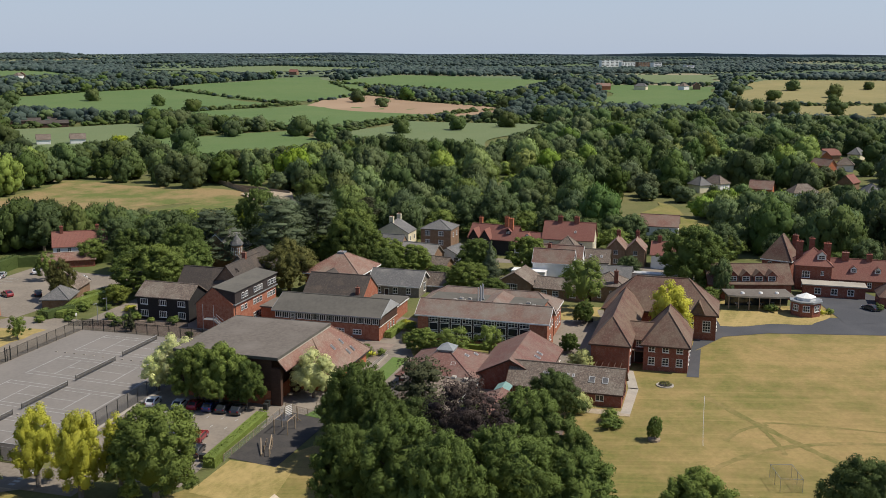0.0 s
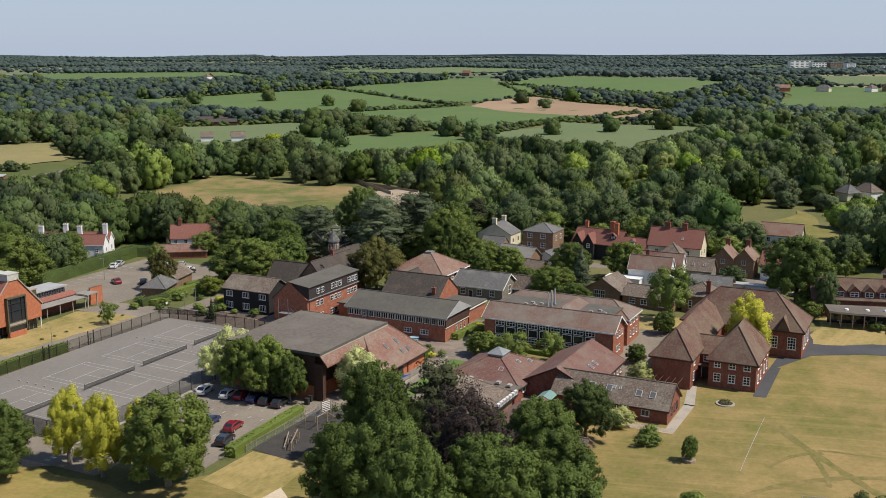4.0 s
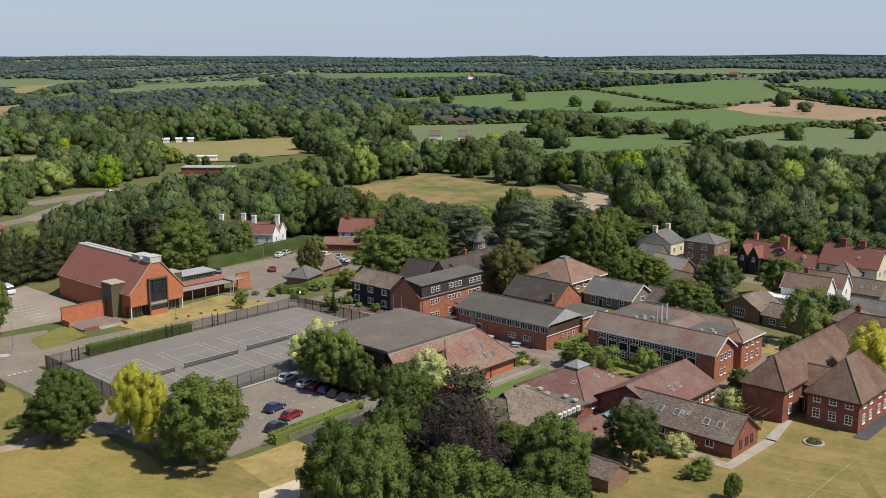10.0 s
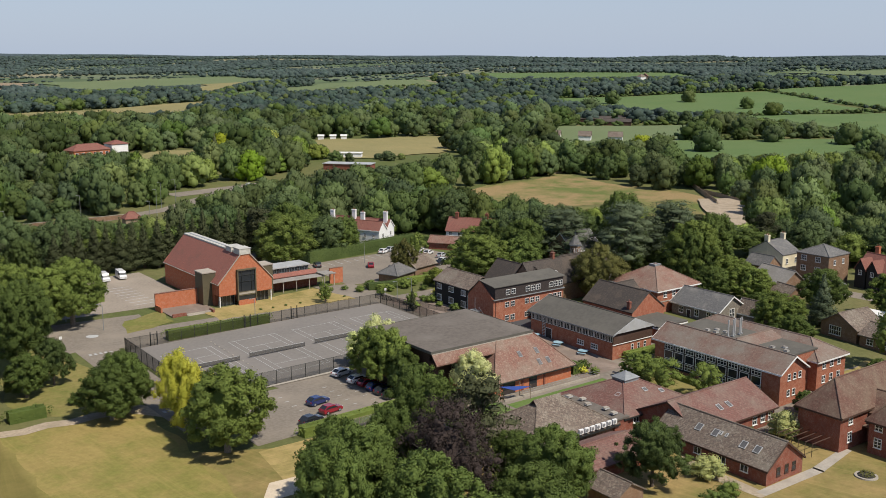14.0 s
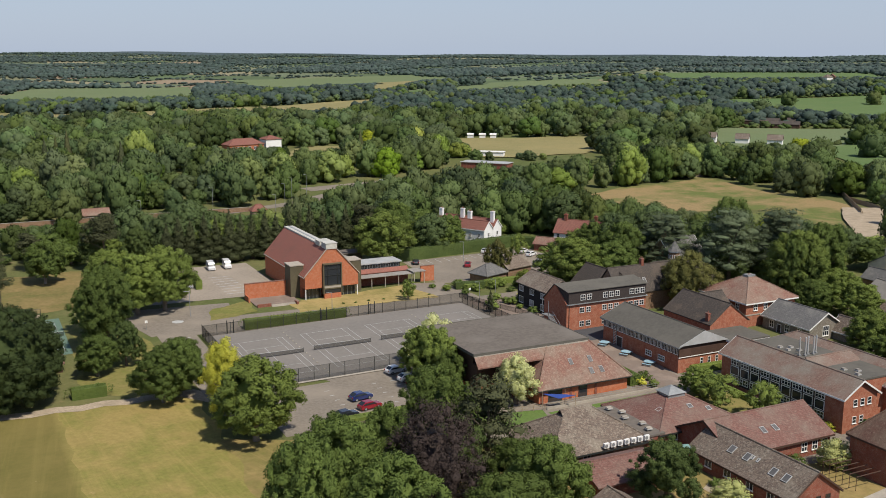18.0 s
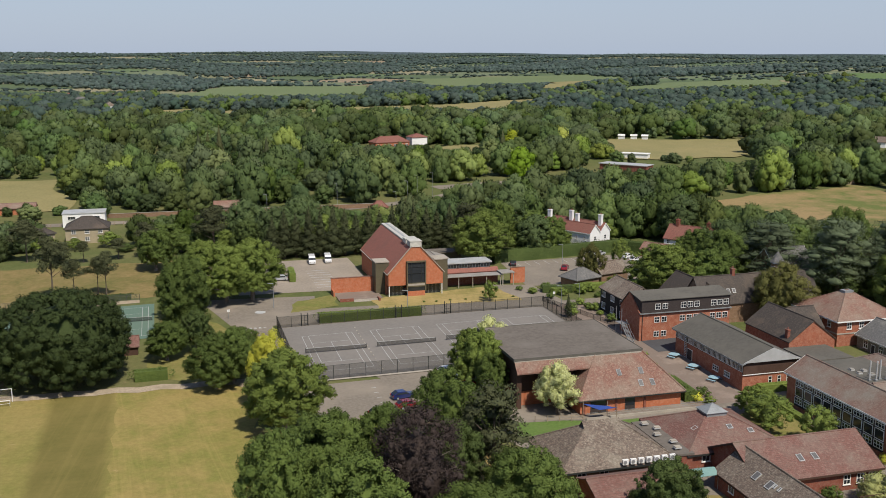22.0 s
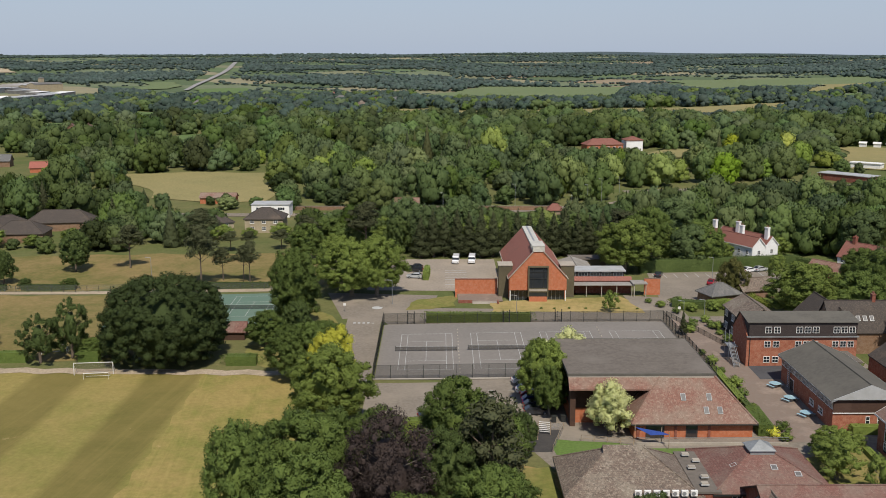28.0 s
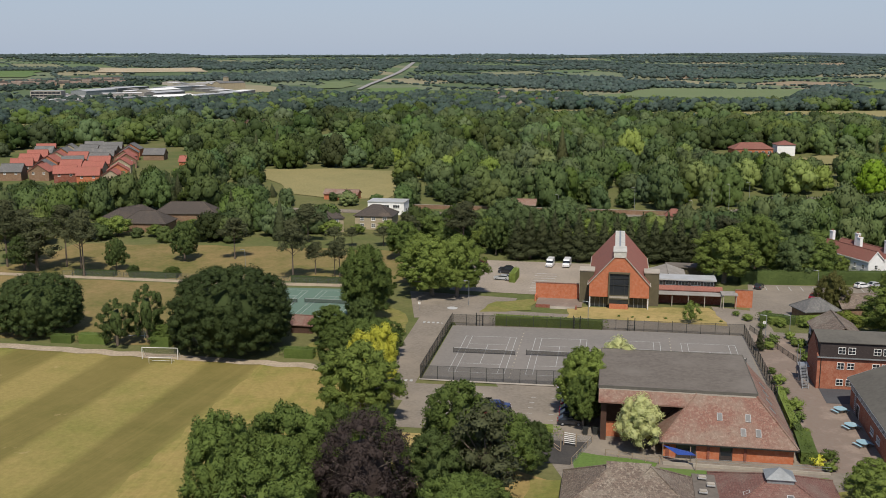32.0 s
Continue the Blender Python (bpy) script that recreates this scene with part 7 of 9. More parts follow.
part("roof", Geo().slab([(-8, -2.2, 2.9), (-3, -3.6, 2.9), (3, -4.2, 2.9), (8, -4.0, 2.9), (8, 3.4, 3.1), (-8, 3.4, 3.1)], 0.25), FELT, cano)
part("fascia", Geo().prism([(-8, -2.26, 2.5), (-8, -2.26, 2.95), (-3, -3.66, 2.95), (-3, -3.66, 2.5)], (0, -0.06, 0)).prism([(-3, -3.66, 2.5), (-3, -3.66, 2.95), (3, -4.26, 2.95), (3, -4.26, 2.5)], (0, -0.06, 0)).prism([(3, -4.26, 2.5), (3, -4.26, 2.95), (8, -4.06, 2.95), (8, -4.06, 2.5)], (0, -0.06, 0)), CONCRETE, cano)
part("back_glazing", Geo().box(-7.8, 0.6, -0.5, 7.8, 0.7, 2.7), GLASS, cano)
for x0, y0 in ((-7.6, -2.1), (-5.4, -2.8), (-3.0, -3.4), (-0.6, -3.7), (1.8, -4.0), (4.4, -4.0), (7.4, -3.9)):
    part("post", Geo().box(x0 - 0.09, y0 - 0.09, -0.6, x0 + 0.09, y0 + 0.09, 2.7), WOOD, cano)
for x0 in (-4, 0.5, 4.5):
    part("roof_dome", Geo().tube((x0, -0.8, 2.95), (x0, -0.8, 3.3), 0.55, 0.4, 10), WHITE, cano)
for n, x0 in enumerate((-5.6, -2.6, 0.4, 3.2)):
    tb = thing("cafe_table", 98.5 + x0 * 0.276 - 1.6, -83.2 - x0 * 0.96 - 0.6, "pale timber table on the verandah", "table", z=0.9, group="verandah tables")
    part("tabletop", Geo().box(-0.7, -0.45, 0.7, 0.7, 0.45, 0.76), CONCRETE, tb)
    part("leg", Geo().box(-0.6, -0.06, -0.1, -0.5, 0.06, 0.7), WOOD, tb)
    part("leg", Geo().box(0.5, -0.06, -0.1, 0.6, 0.06, 0.7), WOOD, tb)
v = House("red_house", 127, -97.9, 9, 9, 7.0, 10.8, "hip_y", BRICK_RED, TILE_RED, "tall red brick house with red roof", "house")
v.windows("W", (-1.9,), 0.9, 2.0, 1.5, 3, 2).windows("W", (-1.9,), 3.4, 2.0, 1.8, 3, 2).windows("W", (2.2,), 4.2, 0.8, 1.2).windows("W", (2.2,), 1.6, 0.8, 1.2).dormer("W", -1.9, 0.3, 2.2, 1.3)
v.chimney(0, 3.6, 12.4, 1.2).chimney(2, 0.4, 13.0, 1.0).chimney(0, -3.4, 12.2, 1.3)
v = House("red_terrace", 129, -112.2, 8.5, 19, 3.4, 7.9, "gable_y", BRICK_RED, TILE_RED, "red brick terrace with dormers", "house")
for u in (-6, -2, 4):
    v.dormer("W", u, 0.3, 1.5, 1.1)
v.chimney(0, 0, 9.4, 1.0).chimney(0, 6, 9.6, 1.2).windows("W", (-7, -4, 0, 4, 7), 1.0, 1.1, 1.5)
v = House("steep_house", 138.5, -90.5, 9.5, 8.0, 6.0, 12.0, "hip_x", BRICK_RED, TILE_MAIN, "tall red brick house with a steep hipped tile roof", "house", rz=-20, fascia=WHITE)
v.windows("W", (-1.8, 1.8), 3.4, 1.0, 1.3).chimney(3.0, -2.6, 11.6, 1.0)
House("flat_entrance", 117.5, -102.6, 5, 15, 3.0, 3.3, "flat", BRICK_RED, CONCRETE, "low brick entrance with a pale flat roof", "house", over=0.4).windows("W", (-4, 0, 4), 0.8, 1.6, 1.6)
House("red_lodge", 111, -116.5, 8, 8, 3.2, 7.0, "hip_x", BRICK_RED, TILE_MAIN, "red-roofed lodge by the drive", "house")
# cottages beyond the north car park
for k in (-1, 1):
    cx, cy = 67.2 + 2.45 * k * 0.891, 130.6 + 2.45 * k * 0.454
    v = House("white_row", cx, cy, 4.88, 20, 5.9, 8.3, "gable_y", RENDER_WHITE, TILE_RED, "white cottage range with red tile roof and white chimneys", "house", rz=27, over=0.2, fascia=WHITE)
    for y0 in ((-8.6, 3.0) if k > 0 else (-2.4, 8.8)):
        v.chimney(-k * 0.6, y0, 10.8, 0.9, RENDER_WHITE)
    v.windows("S", (0,), 3.4, 1.0, 1.2).windows("S", (0,), 0.9, 1.0, 1.3)
    if k < 0:
        v.windows("W", spread(-8, 8, 6), 3.4, 0.9, 1.2).windows("W", spread(-8, 8, 6), 0.9, 0.9, 1.3)
v = House("red_cottage", 97, 110, 15, 8, 4.6, 8.2, "gable_x", RENDER_WHITE, TILE_RED, "white cottage with long red tile roof", "house", rz=-55, over=0.3)
v.windows("S", spread(-6, 6, 5), 2.8, 1.0, 1.2).windows("S", spread(-6, 6, 5), 0.7, 1.0, 1.2).chimney(-5, 0, 9.8, 0.9).chimney(5, 0, 9.8, 0.9)
House("long_shed", 86, 106, 14, 5, 2.4, 4.0, "gable_x", BRICK_RED, TILE, "long low red-roofed shed behind a hedge", "shed", rz=-55)

# ---- outlying buildings ----
v = House("flat_villa", -84, 212, 14, 9, 4.6, 5.0, "flat", RENDER_WHITE, ZINC, "white flat-roofed modern house", "house", over=0.2)
v.windows("S", (-4, 0, 4), 2.6, 2.6, 1.2, 3, 1)
for x0, y0, r0 in ((-81, 181, 0), (-98, 172, 25)):
    v = House("hipped_house", x0, y0, 13, 10, 5.0, 8.0, "hip_x", BUFF, TILE_DARK, "buff house with brown hipped roof", "house", rz=r0)
    v.windows("S", (-4, 0, 4), 3.2, 1.4, 1.2).windows("S", (-4, 0, 4), 0.8, 1.4, 1.3)
for x0, y0, r0, ln in ((-152, 183, 8, 22), (-168, 171, 70, 20), (-158, 164, 5, 16)):
    House("care_home", x0, y0, ln, 10, 3.2, 6.6, "hip_x", BRICK_BROWN, TILE_DARK, "long brown-roofed building among pines", "house", rz=r0)
House("red_shed", 21.9, 212, 5.6, 3.8, 2.7, 4.6, "hip_x", WOOD, TILE_RED, "small red-roofed shelter by the lane", "shed")
House("red_shed", -34, 229, 9, 6, 2.4, 4.2, "gable_x", BRICK_BROWN, TILE, "small red-roofed garage by the lane", "shed")
House("red_shed", -110, 240, 14, 6, 2.6, 4.0, "gable_x", BRICK, TILE, "long red-roofed shed at the meadow edge", "shed")
House("red_shed", -66.2, 52.5, 5, 4, 2.2, 3.6, "gable_x", CLAD_BROWN, TILE_PLUM, "small red-roofed hut by the green court", "shed")
v = House("far_school", 74, 424, 22, 10, 4.6, 7.6, "hip_x", BRICK, TILE_RED, "long red-roofed building among woods", rz=12)
v.windows("S", spread(-9, 9, 6), 1.2, 1.8, 2.0, 2, 1)
v = House("far_school", 93, 432, 10, 9, 6.4, 8.2, "hip_x", RENDER_WHITE, TILE_RED, "white-walled building with red roof", rz=8)
House("far_house", 150, 470, 18, 10, 6, 9, "gable_x", CREAM, TILE, "pale far house among trees", "house")
for n, (x0, y0) in enumerate(((236, 446), (243, 442), (249, 438))):
    House("white_shed", x0, y0, 3.8, 2.8, 2.8, 3.4, "gable_x", RENDER_WHITE, WHITE, "white shed at the meadow edge", "shed", rz=-35, group="white sheds")
House("flat_shed", 196, 346, 15, 6, 2.6, 2.9, "flat", RENDER_WHITE, WHITE, "long low white-roofed shed", "shed", rz=-40)
House("flat_depot", 168, 300, 25, 9, 3.2, 3.7, "flat", BRICK_RED, ZINC, "flat-roofed red brick depot beside the road", rz=-50)
for x0, y0, ln in ((505, 455, 26), (492, 418, 22), (530, 440, 18)):
    House("farm_shed", x0, y0, ln, 11, 3.2, 5.2, "gable_x", CLAD_BROWN, TILE_DARK, "dark-roofed farm shed in the fields", "barn", rz=-50)
for x0, y0, ln in ((372, 334, 8), (384, 318, 9), (362, 352, 7)):
    House("farmhouse", x0, y0, ln, 7, 3.6, 6.4, "gable_x", RENDER_WHITE, TILE_GREY, "white farmhouse among trees", "house", rz=-50)
for n in [k for k in range(40) if k % 6 > 0]:
    row = n // 6
    x0, y0 = -203 - (n % 6) * 13 - row * 8, 246 + row * 18.5 + (n % 6) * 1.8 + (n * 31 % 5)
    grey = n * 7 % 5 == 0 if row < 4 else n * 7 % 5 != 0
    House("estate_house", x0, y0, 9.5, 7.5, 4.4, 7.4, ("gable_x", "gable_y", "gable_x")[n % 3], (BRICK, BRICK_RED, BUFF, BRICK, BRICK_BROWN, BUFF, BRICK_BROWN)[n * 5 % 7], SLATE if grey else TILE_ORANGE,
          ("new brick estate house with red roof", "new estate house with grey roof")[grey], "house", rz=(n * 17 % 4) * 7 + 4, group="new housing estate").windows("S", (-2.5, 2.5), 2.8, 1.1, 1.1)
House("estate_house", -214, 322, 8, 6, 2.6, 5.0, "gable_x", BRICK, TILE_ORANGE, "low red-roofed house at the estate edge", "house", rz=10)
House("estate_house", -243, 345, 11, 7, 3.4, 6.2, "gable_x", BRICK_BROWN, SLATE, "grey-roofed house at the estate edge", "house", rz=8)
for x0, y0 in ((-274, 532), (-264, 536), (-254, 542)):
    House("brown_house", x0, y0, 9, 9, 5.0, 9.0, "gable_y", BRICK_BROWN, TILE_PLUM, "brown gabled house among the woods", "house", rz=14)
patch("factory_yard", ((-830, 1120), (-655, 1010), (-596, 1110), (-575, 1440), (-640, 1640), (-780, 1790), (-930, 1760), (-960, 1480), (-920, 1300)), ASPHALT_GREY, 0.5, "grey yards between factory sheds", "yard", step=40)
# ends of each shed's front, its depth and its height
for n, (xa, ya, xb, yb, deep, ht) in enumerate(((-668, 1086, -634, 1142, 20, 6), (-634, 1142, -606, 1204, 22, 6), (-606, 1204, -602, 1290, 24, 6), (-602, 1290, -606, 1370, 24, 6), (-606, 1370, -612, 1450, 22, 6), (-835, 1300, -836, 1400, 26, 7),
                                               (-836, 1400, -838, 1515, 30, 7), (-740, 1335, -735, 1420, 30, 8), (-762, 1440, -755, 1540, 34, 8), (-700, 1270, -690, 1350, 20, 7), (-745, 1210, -700, 1240, 22, 8))):
    House("factory_shed", (xa + xb) / 2, (ya + yb) / 2, math.dist((xa, ya), (xb, yb)) + 1, deep, ht, ht + (0.8, 2.2)[n % 2], ("flat", "gable_x")[n % 2], (SLATE, ZINC_DULL, LEAD)[n % 3], (ZINC, RENDER_WHITE, ZINC)[n % 3],
          "long pale-roofed factory shed in the valley", "factory", rz=math.degrees(math.atan2(yb - ya, xb - xa)), group="factory sheds")
for n in range(24):
    x0, y0 = -690 - (n % 4) * 32 - (n // 4) * 16 + n * 5 % 7, 1010 + (n // 4) * 38 + (n % 4) * 30
    House("factory_shed", x0, y0, 20 + n * 7 % 14, 12, 3.4, 4.6, ("gable_x", "flat")[n % 2], (CONCRETE, STEEL)[n % 2], (ZINC_DULL, SLATE, ZINC)[n % 3], "low grey-roofed works building in the valley", "factory", rz=20 + n * 29 % 11, group="works buildings")
office = House("office_block", -797, 1152, 44, 16, 13, 13.6, "flat", CONCRETE, ZINC, "pale office block with dark window bands", "factory", rz=8)
for z0 in (1.5, 5.3, 9.1):
    office.windows("S", spread(-18, 18, 7), z0, 5.6, 2.4, 1, 1, STEEL)
House("mill_building", -706, 1600, 60, 18, 11, 14, "gable_x", BUFF, SLATE, "tall brown brick mill in the valley", "factory", rz=62)
House("mill_building", -716, 1608, 7, 7, 21, 23, "hip_x", BUFF, SLATE, "brown brick tower beside the mill", "factory", rz=62)
for n in range(6):
    House("mill_building", -772 + 2 * n, 1620 + 19 * n, 52, 18, 6, 9, "gable_x", BUFF, (ZINC_DULL, ZINC)[n % 2], "weaving shed with a row of pale ridged roofs", "factory", rz=150)
for n in range(20):
    x0, y0 = -660 - (n * 37 % 10) * 24, 1240 + (n * 7 % 20) * 21 + (n * 37 % 10) * 9
    House("factory_shed", x0, y0, 26 + n * 11 % 30, 16 + n * 5 % 9, 4 + n % 3, 5.4 + n % 3, ("flat", "gable_x")[n % 2], (ZINC_DULL, SLATE, CONCRETE)[n % 3], (ZINC, ZINC_DULL, RENDER_WHITE, SLATE)[n % 4], "low pale-roofed factory shed in the valley", "factory", rz=78 + n * 13 % 17, group="factory sheds")
for n in range(33):
    House("far_terrace", -1120 + (n % 11) * 13 - (n // 11) * 40, 1530 + (n % 11) * 20 + (n // 11) * 70, 20, 9, 4.5, 8, "gable_x", (BRICK_BROWN, BUFF)[n % 2], (TILE_LAB, TILE_GREY, TILE_DARK)[n % 3], "brown terrace of houses beyond the factories", "house", rz=20 + n * 13 % 50, group="far terraces")
for n, (x0, y0, ln, ht, wall) in enumerate(((2440, 225, 62, 17, RENDER_WHITE), (2380, 178, 40, 14, RENDER_WHITE), (2250, 128, 34, 17, BRICK_BROWN), (2215, 96, 22, 17, RENDER_WHITE), (2150, 20, 20, 13, RENDER_WHITE))):
    v = House("hilltop_block", x0, y0, ln, 14, ht, ht + 0.6, "flat", wall, CONCRETE, ("white hilltop block above the woods", "brown brick hilltop block")[wall is BRICK_BROWN], "building", rz=-52)
    for z0 in range(2, ht - 2, 4):
        v.windows("S", spread(-ln / 2 + 4, ln / 2 - 4, 5), z0, ln / 8, 1.8, 1, 1)
House("long_low_block", 224, 638, 34, 10, 5.5, 7.5, "hip_x", CREAM, TILE, "long low brick block before the field", rz=10)
FAR_HOUSES = [(1048, 893), (1070, 905), (1185, 40), (1175, 88), (1195, -14), (1205, -30), (299, -63), (293, -89), (286, -105), (322, -127), (294, -133), (383, -121), (389, -132), (432, -128), (441, -143), (420, -124), (306, -70),
              (1420, 640), (1600, 380), (-250, 1250), (-300, 1270), (-230, 700),
              (-296, 990), (-281, 1004), (-262, 1050), (-246, 1062), (-228, 1054), (-222, 1320), (-196, 1313), (-170, 1330), (-148, 1150), (-134, 1140), (-106, 945), (-93, 1059), (-75, 1075), (-110, 1300), (-80, 1290)]
for n, (x0, y0) in enumerate(FAR_HOUSES):
    near = math.hypot(x0, y0) < 600
    House("far_house", x0, y0, 8 + n % 3 * 1.5 if near else 12 + n % 4 * 2, 6.5 if near else 9, 3.8 if near else 5.5, 6.8 if near else 9.2, ("hip_x", "gable_x")[n % 2], (RENDER_WHITE, BRICK_BROWN, CREAM, BRICK)[n % 4], (TILE_GREY, TILE, SLATE, TILE_RED)[n * 3 % 4], "far house among trees", "house", rz=n * 37 % 180, group="far houses")

# ---- tennis courts ----
patch("tennis_courts", ((-34, 24.4), (29, 24.4), (29, 60.6), (-34, 60.6)), COURT, 0.09, "grey asphalt of four tennis courts", "court")
patch("court_kerb", ((-34.4, 23.4), (0, 23.4), (0, 24.2), (-34.4, 24.2)), CONCRETE, 0.16, "pale concrete kerb along the courts", "kerb")
for n, (x0, yc) in enumerate(((-24.3, 41.2), (-9.3, 41.2), (5.8, 41.2), (21.0, 41.2), (-67.3, 76), (-81.9, 76))):
    base = z_at(x0, yc) + 0.1
    marks = thing("court_markings", x0, yc, ("worn white tennis court lines", "white lines on the green court")[n > 3], "markings", group="court markings", z=base)
    for a, b, c, d in ((-5.5, -11.9, -5.42, 11.9), (5.42, -11.9, 5.5, 11.9), (-4.15, -11.9, -4.08, 11.9), (4.08, -11.9, 4.15, 11.9), (-5.5, -11.9, 5.5, -11.8), (-5.5, 11.8, 5.5, 11.9),
                       (-4.12, -6.45, 4.12, -6.36), (-4.12, 6.36, 4.12, 6.45), (-0.04, -6.4, 0.04, 6.4)):
        w = 0.012
        g = Geo()
        for k in range(6):
            y0, y1 = b + (d - b) * k / 6, b + (d - b) * (k + 1) / 6
            z0, z1 = z_at(x0 + a, yc + y0) + 0.105 - base, z_at(x0 + a, yc + y1) + 0.105 - base
            if d - b > 1:
                g.add([(a - w, y0, z0), (c + w, y0, z0), (c + w, y1, z1), (a - w, y1, z1)], [(0, 1, 2, 3)])
        if d - b < 1:
            for k in range(4):
                xa, xb = a + (c - a) * k / 4, a + (c - a) * (k + 1) / 4
                za, zb = z_at(x0 + xa, yc + b) + 0.1 - base, z_at(x0 + xb, yc + b) + 0.1 - base
                g.add([(xa, b - w, za), (xb, b - w, zb), (xb, d + w, zb), (xa, d + w, za)], [(0, 1, 2, 3)])
        part("line", g, LINE, marks)
    net = thing("tennis_net", x0, yc, ("tennis net with white tape on green posts", "white-taped net on the green court")[n > 3], "tennis net", group="tennis nets", z=base)
    part("net", Geo().box(-6.3, -0.015, 0.05, 6.3, 0.015, 0.95), NET_TENNIS, net)
    part("tape", Geo().box(-6.3, -0.02, 0.97, 6.3, 0.02, 1.03), LINE, net)
    for s in (-1, 1):
        part("post", Geo().tube((s * 6.35, 0, 0), (s * 6.35, 0, 1.1), 0.05, 0.05, 8), BLACK_STEEL, net)
for n, x0 in enumerate((-17.6, 13.3)):
    dv = thing("divider_net", x0, 42, "row of pale weights of a court divider", "net", group="court dividers")
    for k in range(14):
        y0 = -15 + k * 2.2
        part("weight", Geo().box(-0.12, y0, -0.1, 0.12, y0 + 0.5, 0.22 + z_at(x0, 42 + y0) - z_at(x0, 42)), CONCRETE, dv)


def fence(a, b, tall, step, label, mesh=NET_DARK, post=0.045, rails=1, material=None):
    a, b = Vector((*a, 0)), Vector((*b, 0))
    long, ang = (b - a).length, math.degrees(math.atan2(b.y - a.y, b.x - a.x))
    c = (a + b) / 2
    f = thing("fence", c.x, c.y, label, "fence", ang, "boundary fences")
    n = max(2, int(long / step))
    base = z_at(c.x, c.y)
    material = material or BLACK_STEEL
    for k in range(n + 1):
        u = -long / 2 + long * k / n
        p = a + (b - a) * (k / n)
        z = z_at(p.x, p.y) - base
        part("post", Geo().box(u - post, -post, z - 0.2, u + post, post, z + tall), material, f)
    za, zb = z_at(a.x, a.y) - base, z_at(b.x, b.y) - base
    if mesh:
        part("wire_mesh", Geo().add([(-long / 2, -0.01, za), (long / 2, -0.01, zb), (long / 2, -0.01, zb + tall), (-long / 2, -0.01, za + tall),
                                     (-long / 2, 0.01, za), (long / 2, 0.01, zb), (long / 2, 0.01, zb + tall), (-long / 2, 0.01, za + tall)],
                                    [(0, 1, 2, 3), (7, 6, 5, 4), (3, 2, 6, 7), (0, 4, 5, 1)]), mesh, f)
    for r in range(rails):
        h = tall * (1 - r * 0.5) - 0.03
        part("rail", Geo().tube((-long / 2, 0, za + h), (long / 2, 0, zb + h), 0.03, 0.03, 6), material, f)
    return f


COURT_FENCE = "dark steel mesh fence round the tennis courts"
fence((-34, 24), (0.3, 24.6), 2.8, 2.9, COURT_FENCE)
fence((-34.2, 24), (-34.2, 61), 2.9, 2.9, COURT_FENCE, veil("dense_wire_mesh", (0.02, 0.02, 0.018), 0.45), 0.05)
fence((-34, 61), (29.2, 61), 2.6, 2.9, COURT_FENCE)
fence((29.2, 61), (30.2, 21), 2.6, 2.6, COURT_FENCE, veil("dense_wire_mesh_2", (0.02, 0.02, 0.018), 0.35), 0.06)
fence((31, 66), (38, 40), 1.2, 2.4, "dark bow-topped railing beside the walk", veil("railing_bars", (0.03, 0.03, 0.03), 0.25))
fence((-24.8, -2.6), (-1.2, -2.0), 1.2, 2.4, "low grey wire fence round the play area", veil("pale_wire_mesh", (0.3, 0.3, 0.3), 0.15), 0.04, 1, WOOD)
fence((-1.2, -2.0), (-4.0, -11.6), 1.2, 2.4, "low grey wire fence round the play area", veil("pale_wire_mesh_2", (0.3, 0.3, 0.3), 0.15), 0.04, 1, WOOD)
fence((9, -9), (1, -7), 1.1, 2.0, "low timber rail along the path", None, 0.05, 2, WOOD)
PALING = "brown close-boarded fence round the waste ground"
fence((250, 141), (237, 106), 1.8, 2.4, PALING, WOOD, 0.06, 1, WOOD)
fence((239, 227), (258, 226), 1.8, 2.4, PALING, WOOD, 0.06, 1, WOOD)
fence((-150, 95), (-64, 95.2), 1.6, 3.0, "tall wire fence along the paddock", veil("paddock_mesh", (0.2, 0.2, 0.2), 0.08), 0.05)
for x0, y0 in ((-6.4, 61.1), (5.4, 61.1), (-28, 61.1)):
    gt = thing("court_gate", x0, y0, "dark steel gate in the court fence", "gate", group="court gates")
    for s in (-1, 1):
        part("gate_post", Geo().box(s * 0.75 - 0.08, -0.08, -0.2, s * 0.75 + 0.08, 0.08, 3.0), BLACK_STEEL, gt)
    part("gate_leaf", Geo().box(-0.66, -0.02, 0.1, -0.6, 0.02, 2.4).box(0.6, -0.02, 0.1, 0.66, 0.02, 2.4).box(-0.66, -0.02, 2.34, 0.66, 0.02, 2.4).box(-0.66, -0.02, 1.2, 0.66, 0.02, 1.26), BLACK_STEEL, gt)
# timber panel fences by the waste ground
for a, b in (((285, 182), (225, 112)), ((262, 232), (232, 232))):
    fence(a, b, 2.0, 3.0, "pale timber panel fence at the field edge", None, 0.12, 0, WOOD)
    bf = thing("board_fence", (a[0] + b[0]) / 2, (a[1] + b[1]) / 2, "weathered board fence at the field edge", "fence", math.degrees(math.atan2(b[1] - a[1], b[0] - a[0])))
    half = math.hypot(b[0] - a[0], b[1] - a[1]) / 2
    for k in range(int(half / 1.5)):
        part("panel", Geo().box(-half + k * 3.0, -0.04, -0.3, -half + k * 3.0 + 2.9, 0.04, 1.9), WOOD, bf)
fence((-125, 207), (-8, 210), 1.2, 3.0, "brown panel fence along the lane", None, 0.08, 2, WOOD)

